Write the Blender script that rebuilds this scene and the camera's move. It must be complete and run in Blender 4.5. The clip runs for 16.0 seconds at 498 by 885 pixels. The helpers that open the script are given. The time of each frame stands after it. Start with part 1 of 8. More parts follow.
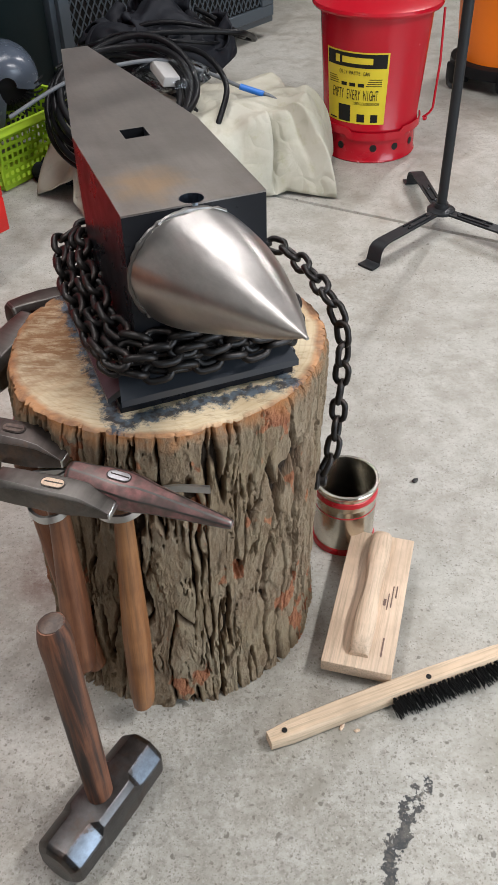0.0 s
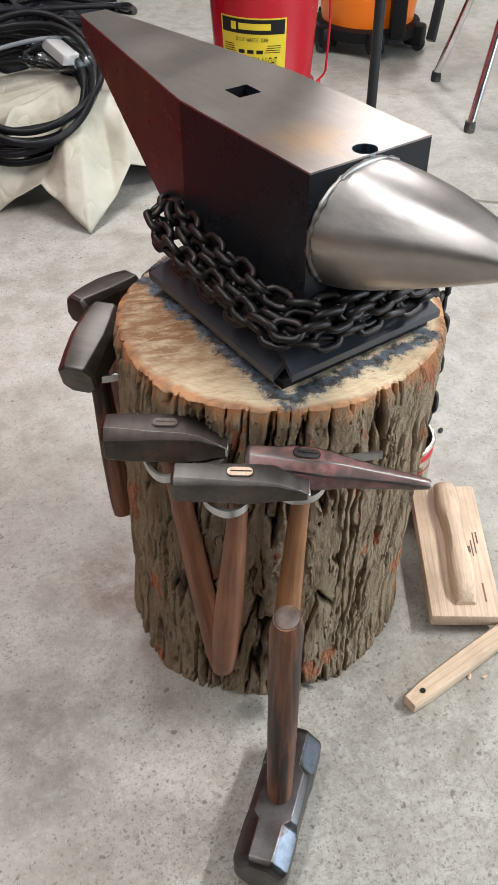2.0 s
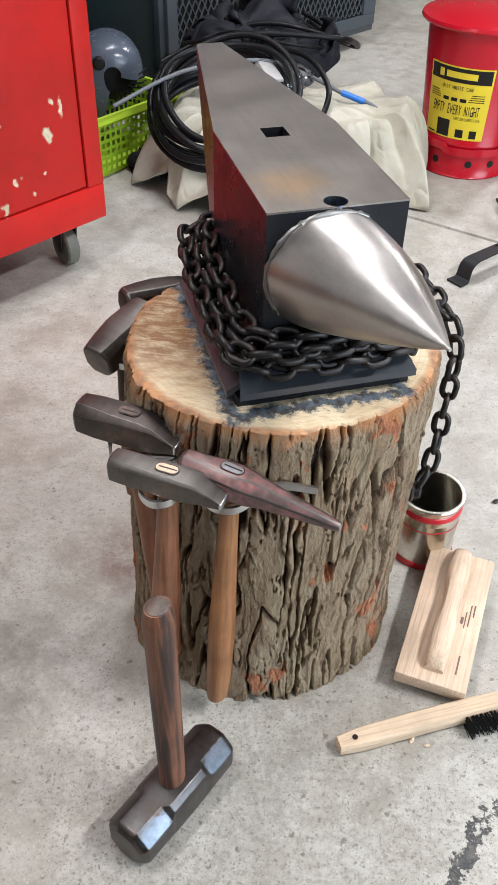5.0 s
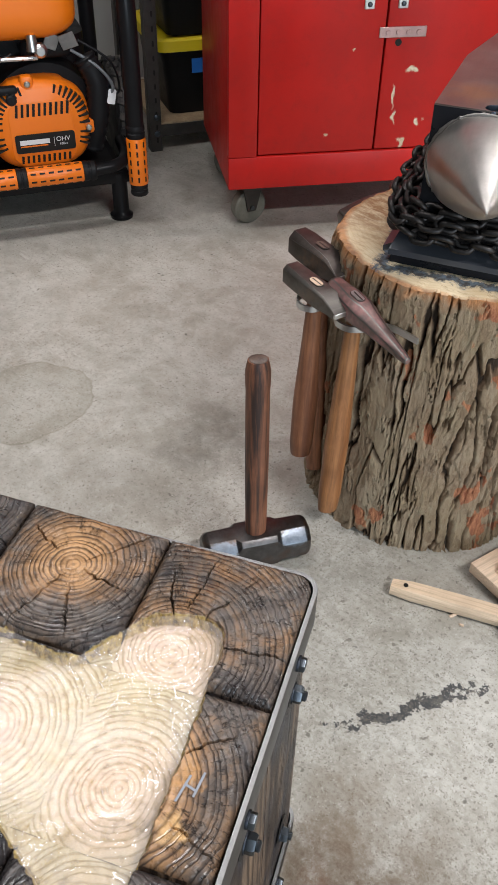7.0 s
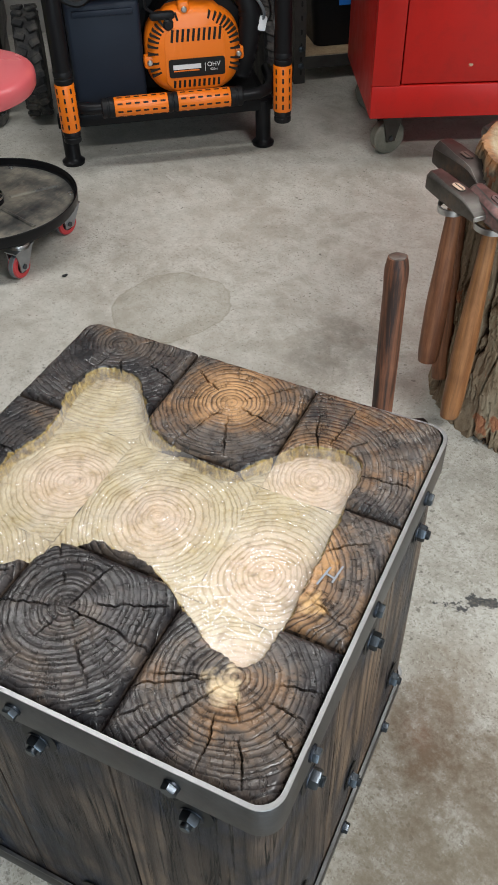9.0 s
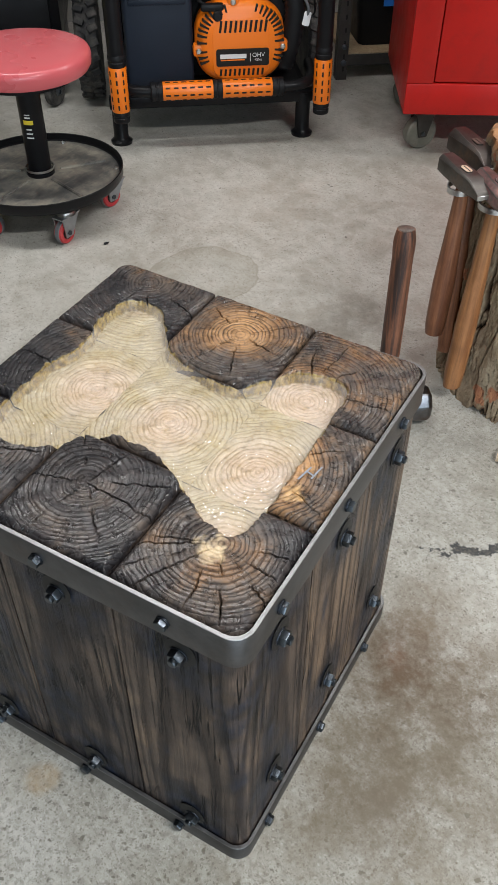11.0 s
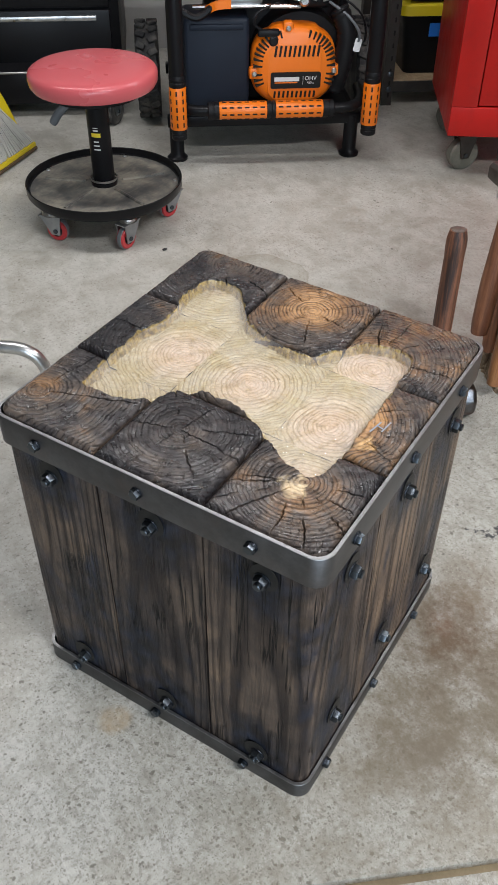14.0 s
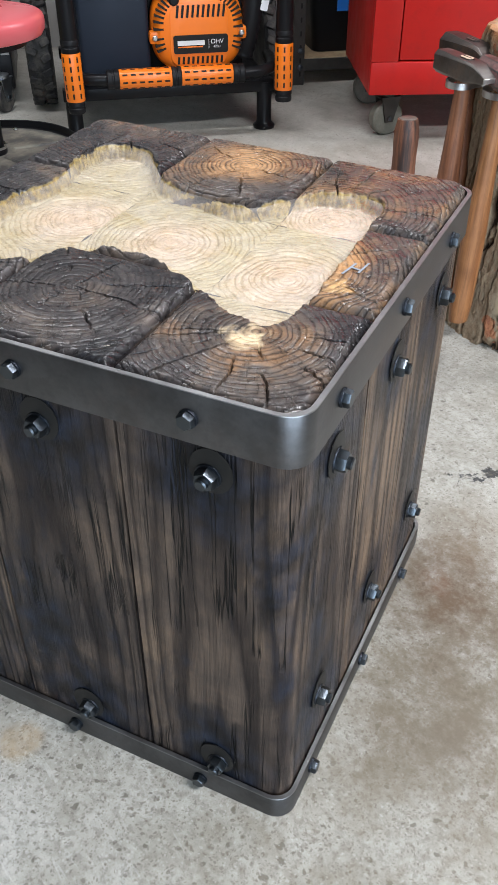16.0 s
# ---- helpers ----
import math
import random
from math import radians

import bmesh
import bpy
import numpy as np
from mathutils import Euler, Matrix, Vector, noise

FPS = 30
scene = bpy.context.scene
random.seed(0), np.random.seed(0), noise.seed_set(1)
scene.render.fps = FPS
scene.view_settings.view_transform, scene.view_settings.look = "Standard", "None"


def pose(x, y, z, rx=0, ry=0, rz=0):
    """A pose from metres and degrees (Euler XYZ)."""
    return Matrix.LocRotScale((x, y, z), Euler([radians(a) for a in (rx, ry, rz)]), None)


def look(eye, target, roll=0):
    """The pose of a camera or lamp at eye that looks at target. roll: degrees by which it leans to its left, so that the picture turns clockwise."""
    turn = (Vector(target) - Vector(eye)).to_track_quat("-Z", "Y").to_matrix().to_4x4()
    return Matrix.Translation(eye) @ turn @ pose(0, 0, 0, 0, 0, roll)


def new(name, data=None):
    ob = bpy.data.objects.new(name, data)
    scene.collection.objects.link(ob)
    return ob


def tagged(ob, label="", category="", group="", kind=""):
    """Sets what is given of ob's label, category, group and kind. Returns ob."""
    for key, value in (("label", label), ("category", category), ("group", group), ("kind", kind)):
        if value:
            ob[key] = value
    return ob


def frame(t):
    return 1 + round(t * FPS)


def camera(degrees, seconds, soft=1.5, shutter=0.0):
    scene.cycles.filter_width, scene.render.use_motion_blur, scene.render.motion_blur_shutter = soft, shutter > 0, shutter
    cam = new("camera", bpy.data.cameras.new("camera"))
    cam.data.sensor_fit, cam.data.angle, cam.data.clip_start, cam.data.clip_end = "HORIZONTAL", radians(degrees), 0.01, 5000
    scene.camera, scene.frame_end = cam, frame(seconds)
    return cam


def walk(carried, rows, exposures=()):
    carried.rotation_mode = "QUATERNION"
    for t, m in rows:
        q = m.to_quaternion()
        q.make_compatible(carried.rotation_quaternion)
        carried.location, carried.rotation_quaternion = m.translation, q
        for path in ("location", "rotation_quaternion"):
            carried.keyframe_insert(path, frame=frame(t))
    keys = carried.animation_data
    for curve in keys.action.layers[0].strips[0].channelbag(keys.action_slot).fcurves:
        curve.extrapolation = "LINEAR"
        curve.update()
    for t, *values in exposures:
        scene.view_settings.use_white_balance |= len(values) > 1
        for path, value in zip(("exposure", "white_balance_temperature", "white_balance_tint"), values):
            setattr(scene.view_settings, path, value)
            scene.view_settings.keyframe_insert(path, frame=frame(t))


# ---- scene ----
cam = camera(32.7, 16.0)
PATH = [
    (0, (0.06, 0.022, 1.03), (0.008, 1.538, -0.274), -1.6),
    (0.5, (-0.017, 0.023, 1.016), (-0.002, 1.539, -0.288), -3.8),
    (1, (-0.151, 0.065, 1.011), (0.02, 1.555, -0.312), -2.1),
    (1.5, (-0.23, 0.079, 1.002), (0.029, 1.549, -0.329), -1.7),
    (2, (-0.278, 0.08, 0.996), (0.059, 1.531, -0.339), -0.3),
    (2.5, (-0.288, 0.072, 1.0), (0.091, 1.515, -0.332), 0.3),
    (3, (-0.297, 0.065, 1.016), (0.097, 1.51, -0.31), 0.3),
    (3.2, (-0.295, 0.066, 1.018), (0.107, 1.518, -0.298), 0.4),
    (5.3, (0.04, -0.023, 1.04), (-0.216, 1.484, -0.25), 0.6),
    (5.5, (0.074, -0.055, 1.046), (-0.241, 1.449, -0.234), 0.1),
    (6, (0.204, -0.141, 1.047), (-0.275, 1.318, -0.234), 3.5),
    (6.5, (0.347, -0.162, 1.037), (-0.439, 1.151, -0.251), 1.9),
    (7, (0.475, -0.177, 1.038), (-0.558, 0.937, -0.263), 1.2),
    (7.5, (0.524, -0.214, 1.037), (-0.562, 0.835, -0.275), -0.2),
    (8, (0.545, -0.239, 1.028), (-0.568, 0.768, -0.295), 0.0),
    (8.5, (0.549, -0.274, 1.026), (-0.573, 0.666, -0.337), -0.6),
    (9, (0.553, -0.301, 1.024), (-0.603, 0.586, -0.347), -1.3),
    (9.2, (0.554, -0.309, 1.026), (-0.607, 0.568, -0.345), -1.3),
    (11.3, (0.741, -0.367, 1.058), (-0.471, 0.459, -0.302), 0.4),
    (11.5, (0.773, -0.366, 1.066), (-0.451, 0.472, -0.275), 0.7),
    (12, (0.812, -0.371, 1.064), (-0.447, 0.477, -0.239), 1.0),
    (12.5, (0.824, -0.37, 1.059), (-0.435, 0.471, -0.248), 1.0),
    (13, (0.826, -0.389, 1.065), (-0.447, 0.435, -0.24), 0.9),
    (13.5, (0.811, -0.425, 1.061), (-0.476, 0.377, -0.243), 0.5),
    (14, (0.765, -0.483, 1.048), (-0.508, 0.328, -0.263), 0.5),
    (14.5, (0.727, -0.529, 1.045), (-0.488, 0.364, -0.269), -1.0),
    (15, (0.73, -0.49, 0.991), (-0.435, 0.456, -0.331), -0.2),
    (15.5, (0.719, -0.42, 0.88), (-0.451, 0.534, -0.432), -0.2),
    (16, (0.67, -0.428, 0.749), (-0.576, 0.564, -0.459), -0.1),
]
walk(cam, [(t, look(eye, target, roll)) for t, eye, target, roll in PATH],
     [(0.0, -0.22, 6500, 10), (1.0, -0.10, 6500, 10), (1.5, -0.03, 6500, 10), (3.0, 0.05, 6450, 10), (5.3, 0.18, 6350, 10), (6.5, 0.12, 6400, 10), (7.0, -0.22, 6550, 10), (8.0, -0.24, 6550, 7), (9.5, -0.22, 6500, 6), (11.5, -0.21, 6500, 8), (13.5, -0.19, 6450, 9), (14.5, -0.13, 6350, 9), (15.5, -0.08, 6300, 9), (16.0, 0.22, 6200, 9)])

# ---- world and light ----
world = bpy.data.worlds.new("world")
scene.world = world
world.use_nodes = True
world.node_tree.nodes["Background"].inputs[0].default_value = (0.75, 0.85, 1.0, 1)
world.node_tree.nodes["Background"].inputs[1].default_value = 0.16

ROOM = 63.0          # turn of the garage in the plan, degrees
CEILING = 2.6


def room(u, v, z=0.0):
    """A place in the garage: u along the back wall, v towards it."""
    a = radians(ROOM)
    return Vector((u * math.cos(a) - v * math.sin(a), u * math.sin(a) + v * math.cos(a), z))


def area_lamp(name, u, v, z, sx, sy, watts, colour, aim=None, turn=0.0):
    data = bpy.data.lights.new(name, "AREA")
    data.shape, data.size, data.size_y, data.energy, data.color = "RECTANGLE", sx, sy, watts, colour
    ob = new(name, data)
    p = room(u, v, z)
    ob.matrix_world = look(p, room(*aim), turn) if aim else Matrix.Translation(p) @ pose(0, 0, 0, 0, 0, ROOM + turn)
    return ob


# (u, v, turn) of the tube fixtures under the ceiling
FIXTURES = [(4.3, 0.58, 0), (-0.05, 0.95, 0), (1.15, -1.3, 0), (1.9, 1.3, 0), (-1.26, 1.15, 0)]
TUBE_WATTS = [54, 24, 84, 30, 15]
for (fu, fv, ft), w in zip(FIXTURES, TUBE_WATTS):
    area_lamp("tube_light", fu, fv, CEILING - 0.075, 1.2, 0.09, w, (1.0, 0.985, 1.0), turn=ft)
# daylight through the open garage door
area_lamp("door_light", 0.4, -3.9, 1.15, 3.4, 2.0, 160, (0.74, 0.87, 1.0), aim=(0.4, 0.0, 0.7))

# ---- node kit ----
class Nodes:
    def __init__(self, name):
        self.mat = bpy.data.materials.new(name)
        self.mat.use_nodes = True
        self.tree = self.mat.node_tree
        self.bsdf = self.tree.nodes["Principled BSDF"]
        self.coord = self.tree.nodes.new("ShaderNodeTexCoord").outputs["Object"]
        self.info = self.tree.nodes.new("ShaderNodeObjectInfo").outputs["Random"]

    def put(self, node, key, value):
        if hasattr(value, "is_output"):
            self.tree.links.new(value, node.inputs[key])
        elif value is not None:
            if isinstance(value, tuple) and len(value) == 3 and node.inputs[key].type == "RGBA":
                value = (*value, 1)
            node.inputs[key].default_value = value

    def math(self, op, a, b=None, c=None, clamp=False):
        n = self.tree.nodes.new("ShaderNodeMath")
        n.operation, n.use_clamp = op, clamp
        for i, v in enumerate((a, b, c)):
            self.put(n, i, v)
        return n.outputs[0]

    def scaled(self, sx=1, sy=1, sz=1, rot=(0, 0, 0), loc=(0, 0, 0), of=None):
        n = self.tree.nodes.new("ShaderNodeMapping")
        self.put(n, 0, of or self.coord)
        n.inputs["Scale"].default_value, n.inputs["Rotation"].default_value, n.inputs["Location"].default_value = (sx, sy, sz), rot, loc
        return n.outputs[0]

    def noise(self, scale, detail=4.0, rough=0.55, of=None, distort=0.0):
        n = self.tree.nodes.new("ShaderNodeTexNoise")
        self.put(n, "Vector", of or self.coord)
        n.inputs["Scale"].default_value, n.inputs["Detail"].default_value = scale, detail
        n.inputs["Roughness"].default_value, n.inputs["Distortion"].default_value = rough, distort
        return n.outputs["Fac"]

    def noise_vec(self, scale, detail=2.0, of=None):
        n = self.tree.nodes.new("ShaderNodeTexNoise")
        self.put(n, "Vector", of or self.coord)
        n.inputs["Scale"].default_value, n.inputs["Detail"].default_value = scale, detail
        return n.outputs["Color"]

    def cells(self, scale, of=None, feature="F1", out="Distance"):
        n = self.tree.nodes.new("ShaderNodeTexVoronoi")
        n.feature = feature
        self.put(n, "Vector", of or self.coord)
        n.inputs["Scale"].default_value = scale
        return n.outputs[out]

    def ramp(self, fac, *stops):
        """stops: (position, value or colour) with values between 0 and 1."""
        n = self.tree.nodes.new("ShaderNodeValToRGB")
        self.put(n, 0, fac)
        e = n.color_ramp.elements
        while len(e) < len(stops):
            e.new(0.5)
        for k, (p, c) in zip(e, stops):
            k.position = p
            k.color = (*c, 1) if isinstance(c, tuple) else (c, c, c, 1)
        return n.outputs[0]

    def mix(self, fac, a, b, blend="MIX"):
        n = self.tree.nodes.new("ShaderNodeMix")
        n.data_type, n.blend_type = "RGBA", blend
        for key, v in (("Factor", fac), ("A", a), ("B", b)):
            s = [i for i in n.inputs if i.name == key and (i.type == "RGBA" or key == "Factor" and i.type == "VALUE")][0]
            if hasattr(v, "is_output"):
                self.tree.links.new(v, s)
            else:
                s.default_value = (*v, 1) if isinstance(v, tuple) else v
        return [o for o in n.outputs if o.type == "RGBA"][0]

    def vec(self, op, a, b=None):
        n = self.tree.nodes.new("ShaderNodeVectorMath")
        n.operation = op
        self.put(n, 0, a)
        if op == "SCALE":
            n.inputs["Scale"].default_value = b
        elif b is not None:
            self.put(n, 1, b)
        return n.outputs["Value"] if op in ("LENGTH", "DOT_PRODUCT", "DISTANCE") else n.outputs[0]

    def split(self, v=None):
        n = self.tree.nodes.new("ShaderNodeSeparateXYZ")
        self.put(n, 0, v or self.coord)
        return n.outputs

    def bump(self, height, strength=0.3, distance=0.002):
        n = self.tree.nodes.new("ShaderNodeBump")
        n.inputs["Strength"].default_value, n.inputs["Distance"].default_value = strength, distance
        self.put(n, "Height", height)
        self.tree.links.new(n.outputs[0], self.bsdf.inputs["Normal"])

    def done(self, colour, rough=0.5, metal=0.0, **more):
        self.put(self.bsdf, "Base Color", colour)
        self.put(self.bsdf, "Roughness", rough)
        self.put(self.bsdf, "Metallic", metal)
        for key, v in more.items():
            self.put(self.bsdf, key.replace("_", " "), v)
        return self.mat


def plain(name, colour, rough=0.5, metal=0.0, vary=0.25, scale=40.0, grain=0.15, dust=0.0):
    """A painted, moulded or metal surface: two scales of uneven tone, uneven gloss, fine relief."""
    s = Nodes(name)
    big, fine = s.noise(scale * 0.15, 3), s.noise(scale * 3, 3, 0.7)
    tone = s.math("MULTIPLY_ADD", big, 2 * vary, 1 - vary)
    tone = s.math("MULTIPLY_ADD", fine, vary * 0.6, s.math("SUBTRACT", tone, vary * 0.3))
    c = s.mix(1.0, colour, s.ramp(s.math("MULTIPLY", tone, 0.5), (0, 0.0), (1, 1.0)), "MULTIPLY")
    c = s.mix(1.0, c, (2.0, 2.0, 2.0), "MULTIPLY")
    if dust:
        c = s.mix(s.math("MULTIPLY", s.ramp(s.noise(scale * 0.5, 6, 0.7), (0.45, 0.0), (0.75, 1.0)), dust), c, (0.42, 0.38, 0.32))
    r = s.math("MULTIPLY_ADD", s.noise(scale, 4, 0.6), 0.3, rough - 0.15, True)
    s.bump(fine, grain, 0.0008)
    return s.done(c, r, metal, Specular_IOR_Level=0.18 if max(colour) < 0.04 else 0.5)


# ---- mesh kit ----
def thing(name, label="", category="", group="", kind="", m=None):
    ob = new(name)
    ob.empty_display_size = 0.05
    ob.matrix_world = m or Matrix()
    return tagged(ob, label, category, group, kind)


def finish(bm, name, mats, sharp=38, up=False):
    if not up:
        bmesh.ops.recalc_face_normals(bm, faces=bm.faces)
    me = bpy.data.meshes.new(name)
    bm.to_mesh(me)
    bm.free()
    for mt in mats if isinstance(mats, (list, tuple)) else (mats,):
        me.materials.append(mt)
    if sharp:
        me.shade_smooth()
        me.set_sharp_from_angle(angle=radians(sharp))
    return me


def part(name, bm, mats, parent, label="", m=None, sharp=38, up=False):
    """One mesh object under a thing or a part."""
    ob = new(name, finish(bm, name, mats, sharp, up))
    ob.parent = parent
    if m is not None:
        ob.matrix_local = m
    return tagged(ob, label)


def fill(bm, verts_co, faces, m=None, mat=0):
    vs = [bm.verts.new(m @ Vector(c) if m else Vector(c)) for c in verts_co]
    for f in faces:
        bm.faces.new([vs[i] for i in f]).material_index = mat
    return vs


def box(bm, sx, sy, sz, at=(0, 0, 0), bevel=0.0, segs=2, m=None, mat=0):
    """A box centred on at, in metres, with rounded edges."""
    x, y, z = sx / 2, sy / 2, sz / 2
    t = (m or Matrix()) @ Matrix.Translation(at)
    vs = fill(bm, [(-x, -y, -z), (x, -y, -z), (x, y, -z), (-x, y, -z), (-x, -y, z), (x, -y, z), (x, y, z), (-x, y, z)],
              [(0, 3, 2, 1), (4, 5, 6, 7), (0, 1, 5, 4), (1, 2, 6, 5), (2, 3, 7, 6), (3, 0, 4, 7)], t, mat)
    if bevel:
        es = list({e for v in vs for e in v.link_edges})
        bmesh.ops.bevel(bm, geom=es, offset=bevel, segments=segs, profile=0.5, affect="EDGES", material=mat)
    return bm


def loft(bm, rings, cap=True, closed=False, m=None, mat=0):
    """Skin over rings of equally many places."""
    rows = [[bm.verts.new(m @ Vector(p) if m else Vector(p)) for p in ring] for ring in rings]
    n = len(rows[0])
    pairs = list(zip(rows, rows[1:])) + ([(rows[-1], rows[0])] if closed else [])
    for a, b in pairs:
        for i in range(n):
            bm.faces.new((a[i], a[(i + 1) % n], b[(i + 1) % n], b[i])).material_index = mat
    if cap and not closed:
        bm.faces.new(rows[0][::-1]).material_index = mat
        bm.faces.new(rows[-1]).material_index = mat
    return rows


def lathe(bm, profile, segs=32, m=None, cap=True, mat=0):
    """profile: (radius, height) from the bottom up, round the z axis."""
    rings = [[(r * math.cos(2 * math.pi * i / segs), r * math.sin(2 * math.pi * i / segs), z) for i in range(segs)] for r, z in profile]
    return loft(bm, rings, cap, False, m, mat)


def sweep(bm, pts, radius, segs=8, closed=False, m=None, mat=0, flat=None):
    """A rod along a line of places; radius may be a list. flat: (half width, half thickness) for a strap, its width upright."""
    pts = [Vector(p) for p in pts]
    n = len(pts)
    rings, side = [], None
    for i, p in enumerate(pts):
        a, b = pts[(i - 1) % n] if closed or i else p, pts[(i + 1) % n] if closed or i < n - 1 else p
        d = (b - a).normalized()
        if flat:
            u = d.cross(Vector((0, 0, 1))).normalized()
            w = u.cross(d)
        else:
            if side is None:
                side = d.orthogonal().normalized()
            u = (side - d * side.dot(d)).normalized()
            side = u
            w = d.cross(u)
        if flat:
            hw, ht = flat
            rings.append([p + u * sx * ht + w * sz * hw for sx, sz in ((-1, -1), (1, -1), (1, 1), (-1, 1))])
        else:
            r = radius[i] if isinstance(radius, (list, tuple)) else radius
            rings.append([p + (u * math.cos(2 * math.pi * k / segs) + w * math.sin(2 * math.pi * k / segs)) * r for k in range(segs)])
    return loft(bm, rings, not closed, closed, m, mat)


def spline(ctrl, steps=6, closed=False):
    """A smooth line through a few places."""
    c = [Vector(p) for p in ctrl]
    n, out = len(c), []
    for i in range(n if closed else n - 1):
        g = (lambda k: c[k % n]) if closed else (lambda k: c[min(max(k, 0), n - 1)])
        p0, p1, p2, p3 = g(i - 1), g(i), g(i + 1), g(i + 2)
        for s in range(steps):
            t = s / steps
            out.append(0.5 * ((2 * p1) + (p2 - p0) * t + (2 * p0 - 5 * p1 + 4 * p2 - p3) * t * t + (3 * p1 - p0 - 3 * p2 + p3) * t ** 3))
    return out if closed else out + [c[-1]]


def prism(bm, outline, z0, z1, m=None, mat=0):
    loft(bm, [[(x, y, z0) for x, y in outline], [(x, y, z1) for x, y in outline]], True, False, m, mat)
    return bm


def rounded(sx, sy, r, n=5):
    """The outline of a rounded rectangle."""
    out = []
    for cx, cy, a in ((sx / 2 - r, sy / 2 - r, 0), (-sx / 2 + r, sy / 2 - r, 90), (-sx / 2 + r, -sy / 2 + r, 180), (sx / 2 - r, -sy / 2 + r, 270)):
        out += [(cx + r * math.cos(radians(a + 90 * k / n)), cy + r * math.sin(radians(a + 90 * k / n))) for k in range(n + 1)]
    return out


def nm():
    return bmesh.new()


def rodm(a, b):
    """The pose whose z axis runs from a to b."""
    a, b = Vector(a), Vector(b)
    return Matrix.Translation(a) @ (b - a).to_track_quat("Z", "Y").to_matrix().to_4x4()


def lettering(name, text, size, mat, parent, m, label="", spread=1.0, stretch=1.0):
    """Flat letters in the built-in font, as a mesh, centred on m."""
    cu = bpy.data.curves.new(name, "FONT")
    cu.body, cu.size, cu.align_x, cu.align_y, cu.extrude, cu.space_character = text, size, "CENTER", "CENTER", 0.0002, spread
    tmp = bpy.data.objects.new(name, cu)
    scene.collection.objects.link(tmp)
    me = bpy.data.meshes.new_from_object(tmp.evaluated_get(bpy.context.evaluated_depsgraph_get()))
    bpy.data.objects.remove(tmp)
    me.transform(Matrix.Diagonal((stretch, 1, 1, 1)))
    me.materials.clear()
    me.materials.append(mat)
    ob = new(name, me)
    ob.parent = parent
    ob.matrix_local = m
    return tagged(ob, label)

# ---- materials ----
STOOL = (0.0866, -0.048, 25.9)     # place and turn of the timber block
HALF, SEAM, TOP = 0.2085, 0.0695, 0.450


def concrete(name):
    s = Nodes(name)
    big = s.noise(1.3, 5, 0.6, distort=0.6)
    mid = s.noise(6.0, 9, 0.74, distort=0.25)
    wipe = s.noise(5.0, 5, 0.6, of=s.scaled(1, 2.6, 1, rot=(0, 0, 0.8)), distort=2.0)
    soft = s.noise(24, 6, 0.7)
    grain = s.noise(105, 7, 0.85)
    c = s.ramp(big, (0.3, (0.345, 0.325, 0.282)), (0.5, (0.430, 0.412, 0.365)), (0.7, (0.485, 0.468, 0.422)))
    c = s.mix(s.ramp(mid, (0.46, 0.0), (0.68, 0.4)), c, (0.53, 0.525, 0.485))
    c = s.mix(s.math("MULTIPLY", s.ramp(mid, (0.34, 1.0), (0.52, 0.0)), 0.5), c, (0.225, 0.205, 0.162))
    c = s.mix(s.math("MULTIPLY", s.ramp(wipe, (0.56, 0.0), (0.72, 1.0)), 0.10), c, (0.58, 0.575, 0.54))
    c = s.mix(s.math("MULTIPLY", s.ramp(soft, (0.34, 1.0), (0.52, 0.0)), 0.32), c, (0.215, 0.20, 0.16))
    c = s.mix(s.math("MULTIPLY", s.ramp(soft, (0.54, 0.0), (0.68, 1.0)), 0.28), c, (0.58, 0.572, 0.53))
    # pits: dark grains that gather in patches
    c = s.mix(s.math("MULTIPLY", s.ramp(grain, (0.30, 0.75), (0.50, 0.0)), s.ramp(s.noise(3.0, 5, 0.65), (0.40, 0.25), (0.58, 1.0))), c, (0.155, 0.14, 0.11))
    c = s.mix(s.math("MULTIPLY", s.ramp(grain, (0.58, 0.0), (0.70, 1.0)), 0.45), c, (0.66, 0.655, 0.62))
    shift = s.vec("SUBTRACT", s.noise_vec(7, 5), (0.5, 0.5, 0.5))
    fray = s.vec("SUBTRACT", s.noise_vec(26, 4), (0.5, 0.5, 0.5))
    # a dried puddle with a crisp rim
    v = s.vec("MULTIPLY", s.vec("SUBTRACT", s.vec("ADD", s.coord, s.vec("SCALE", shift, 0.09)), (-0.745, 0.50, 0.0)), (1.0, 1.0, 0.0))
    d = s.math("DIVIDE", s.vec("LENGTH", v), 0.13)
    c = s.mix(s.ramp(d, (0.0, 0.10), (0.6, 0.22), (0.95, 0.34), (0.975, 0.52), (0.99, 0.4), (1.0, 0.0)), c, (0.20, 0.185, 0.13))
    # spilled dark paint, a ragged streak
    q = s.vec("ADD", s.coord, s.vec("ADD", s.vec("SCALE", fray, 0.050), s.vec("SCALE", s.vec("SUBTRACT", s.noise_vec(130, 3), (0.5, 0.5, 0.5)), 0.014)))
    sx, sy, sz = s.split(s.vec("SUBTRACT", q, (0.199, 0.462, 0.0)))
    al = s.math("ABSOLUTE", s.math("ADD", s.math("MULTIPLY", sx, 0.47), s.math("MULTIPLY", sy, 0.883)))
    ac = s.math("ABSOLUTE", s.math("SUBTRACT", s.math("MULTIPLY", sx, 0.883), s.math("MULTIPLY", sy, 0.47)))
    inside = s.math("MAXIMUM", s.math("SUBTRACT", s.math("MULTIPLY", al, 0.115), 0.0105), s.math("SUBTRACT", ac, 0.0085))
    inside = s.math("ADD", inside, s.math("MULTIPLY", s.math("SUBTRACT", s.noise(80, 4, 0.7), 0.5), 0.034))
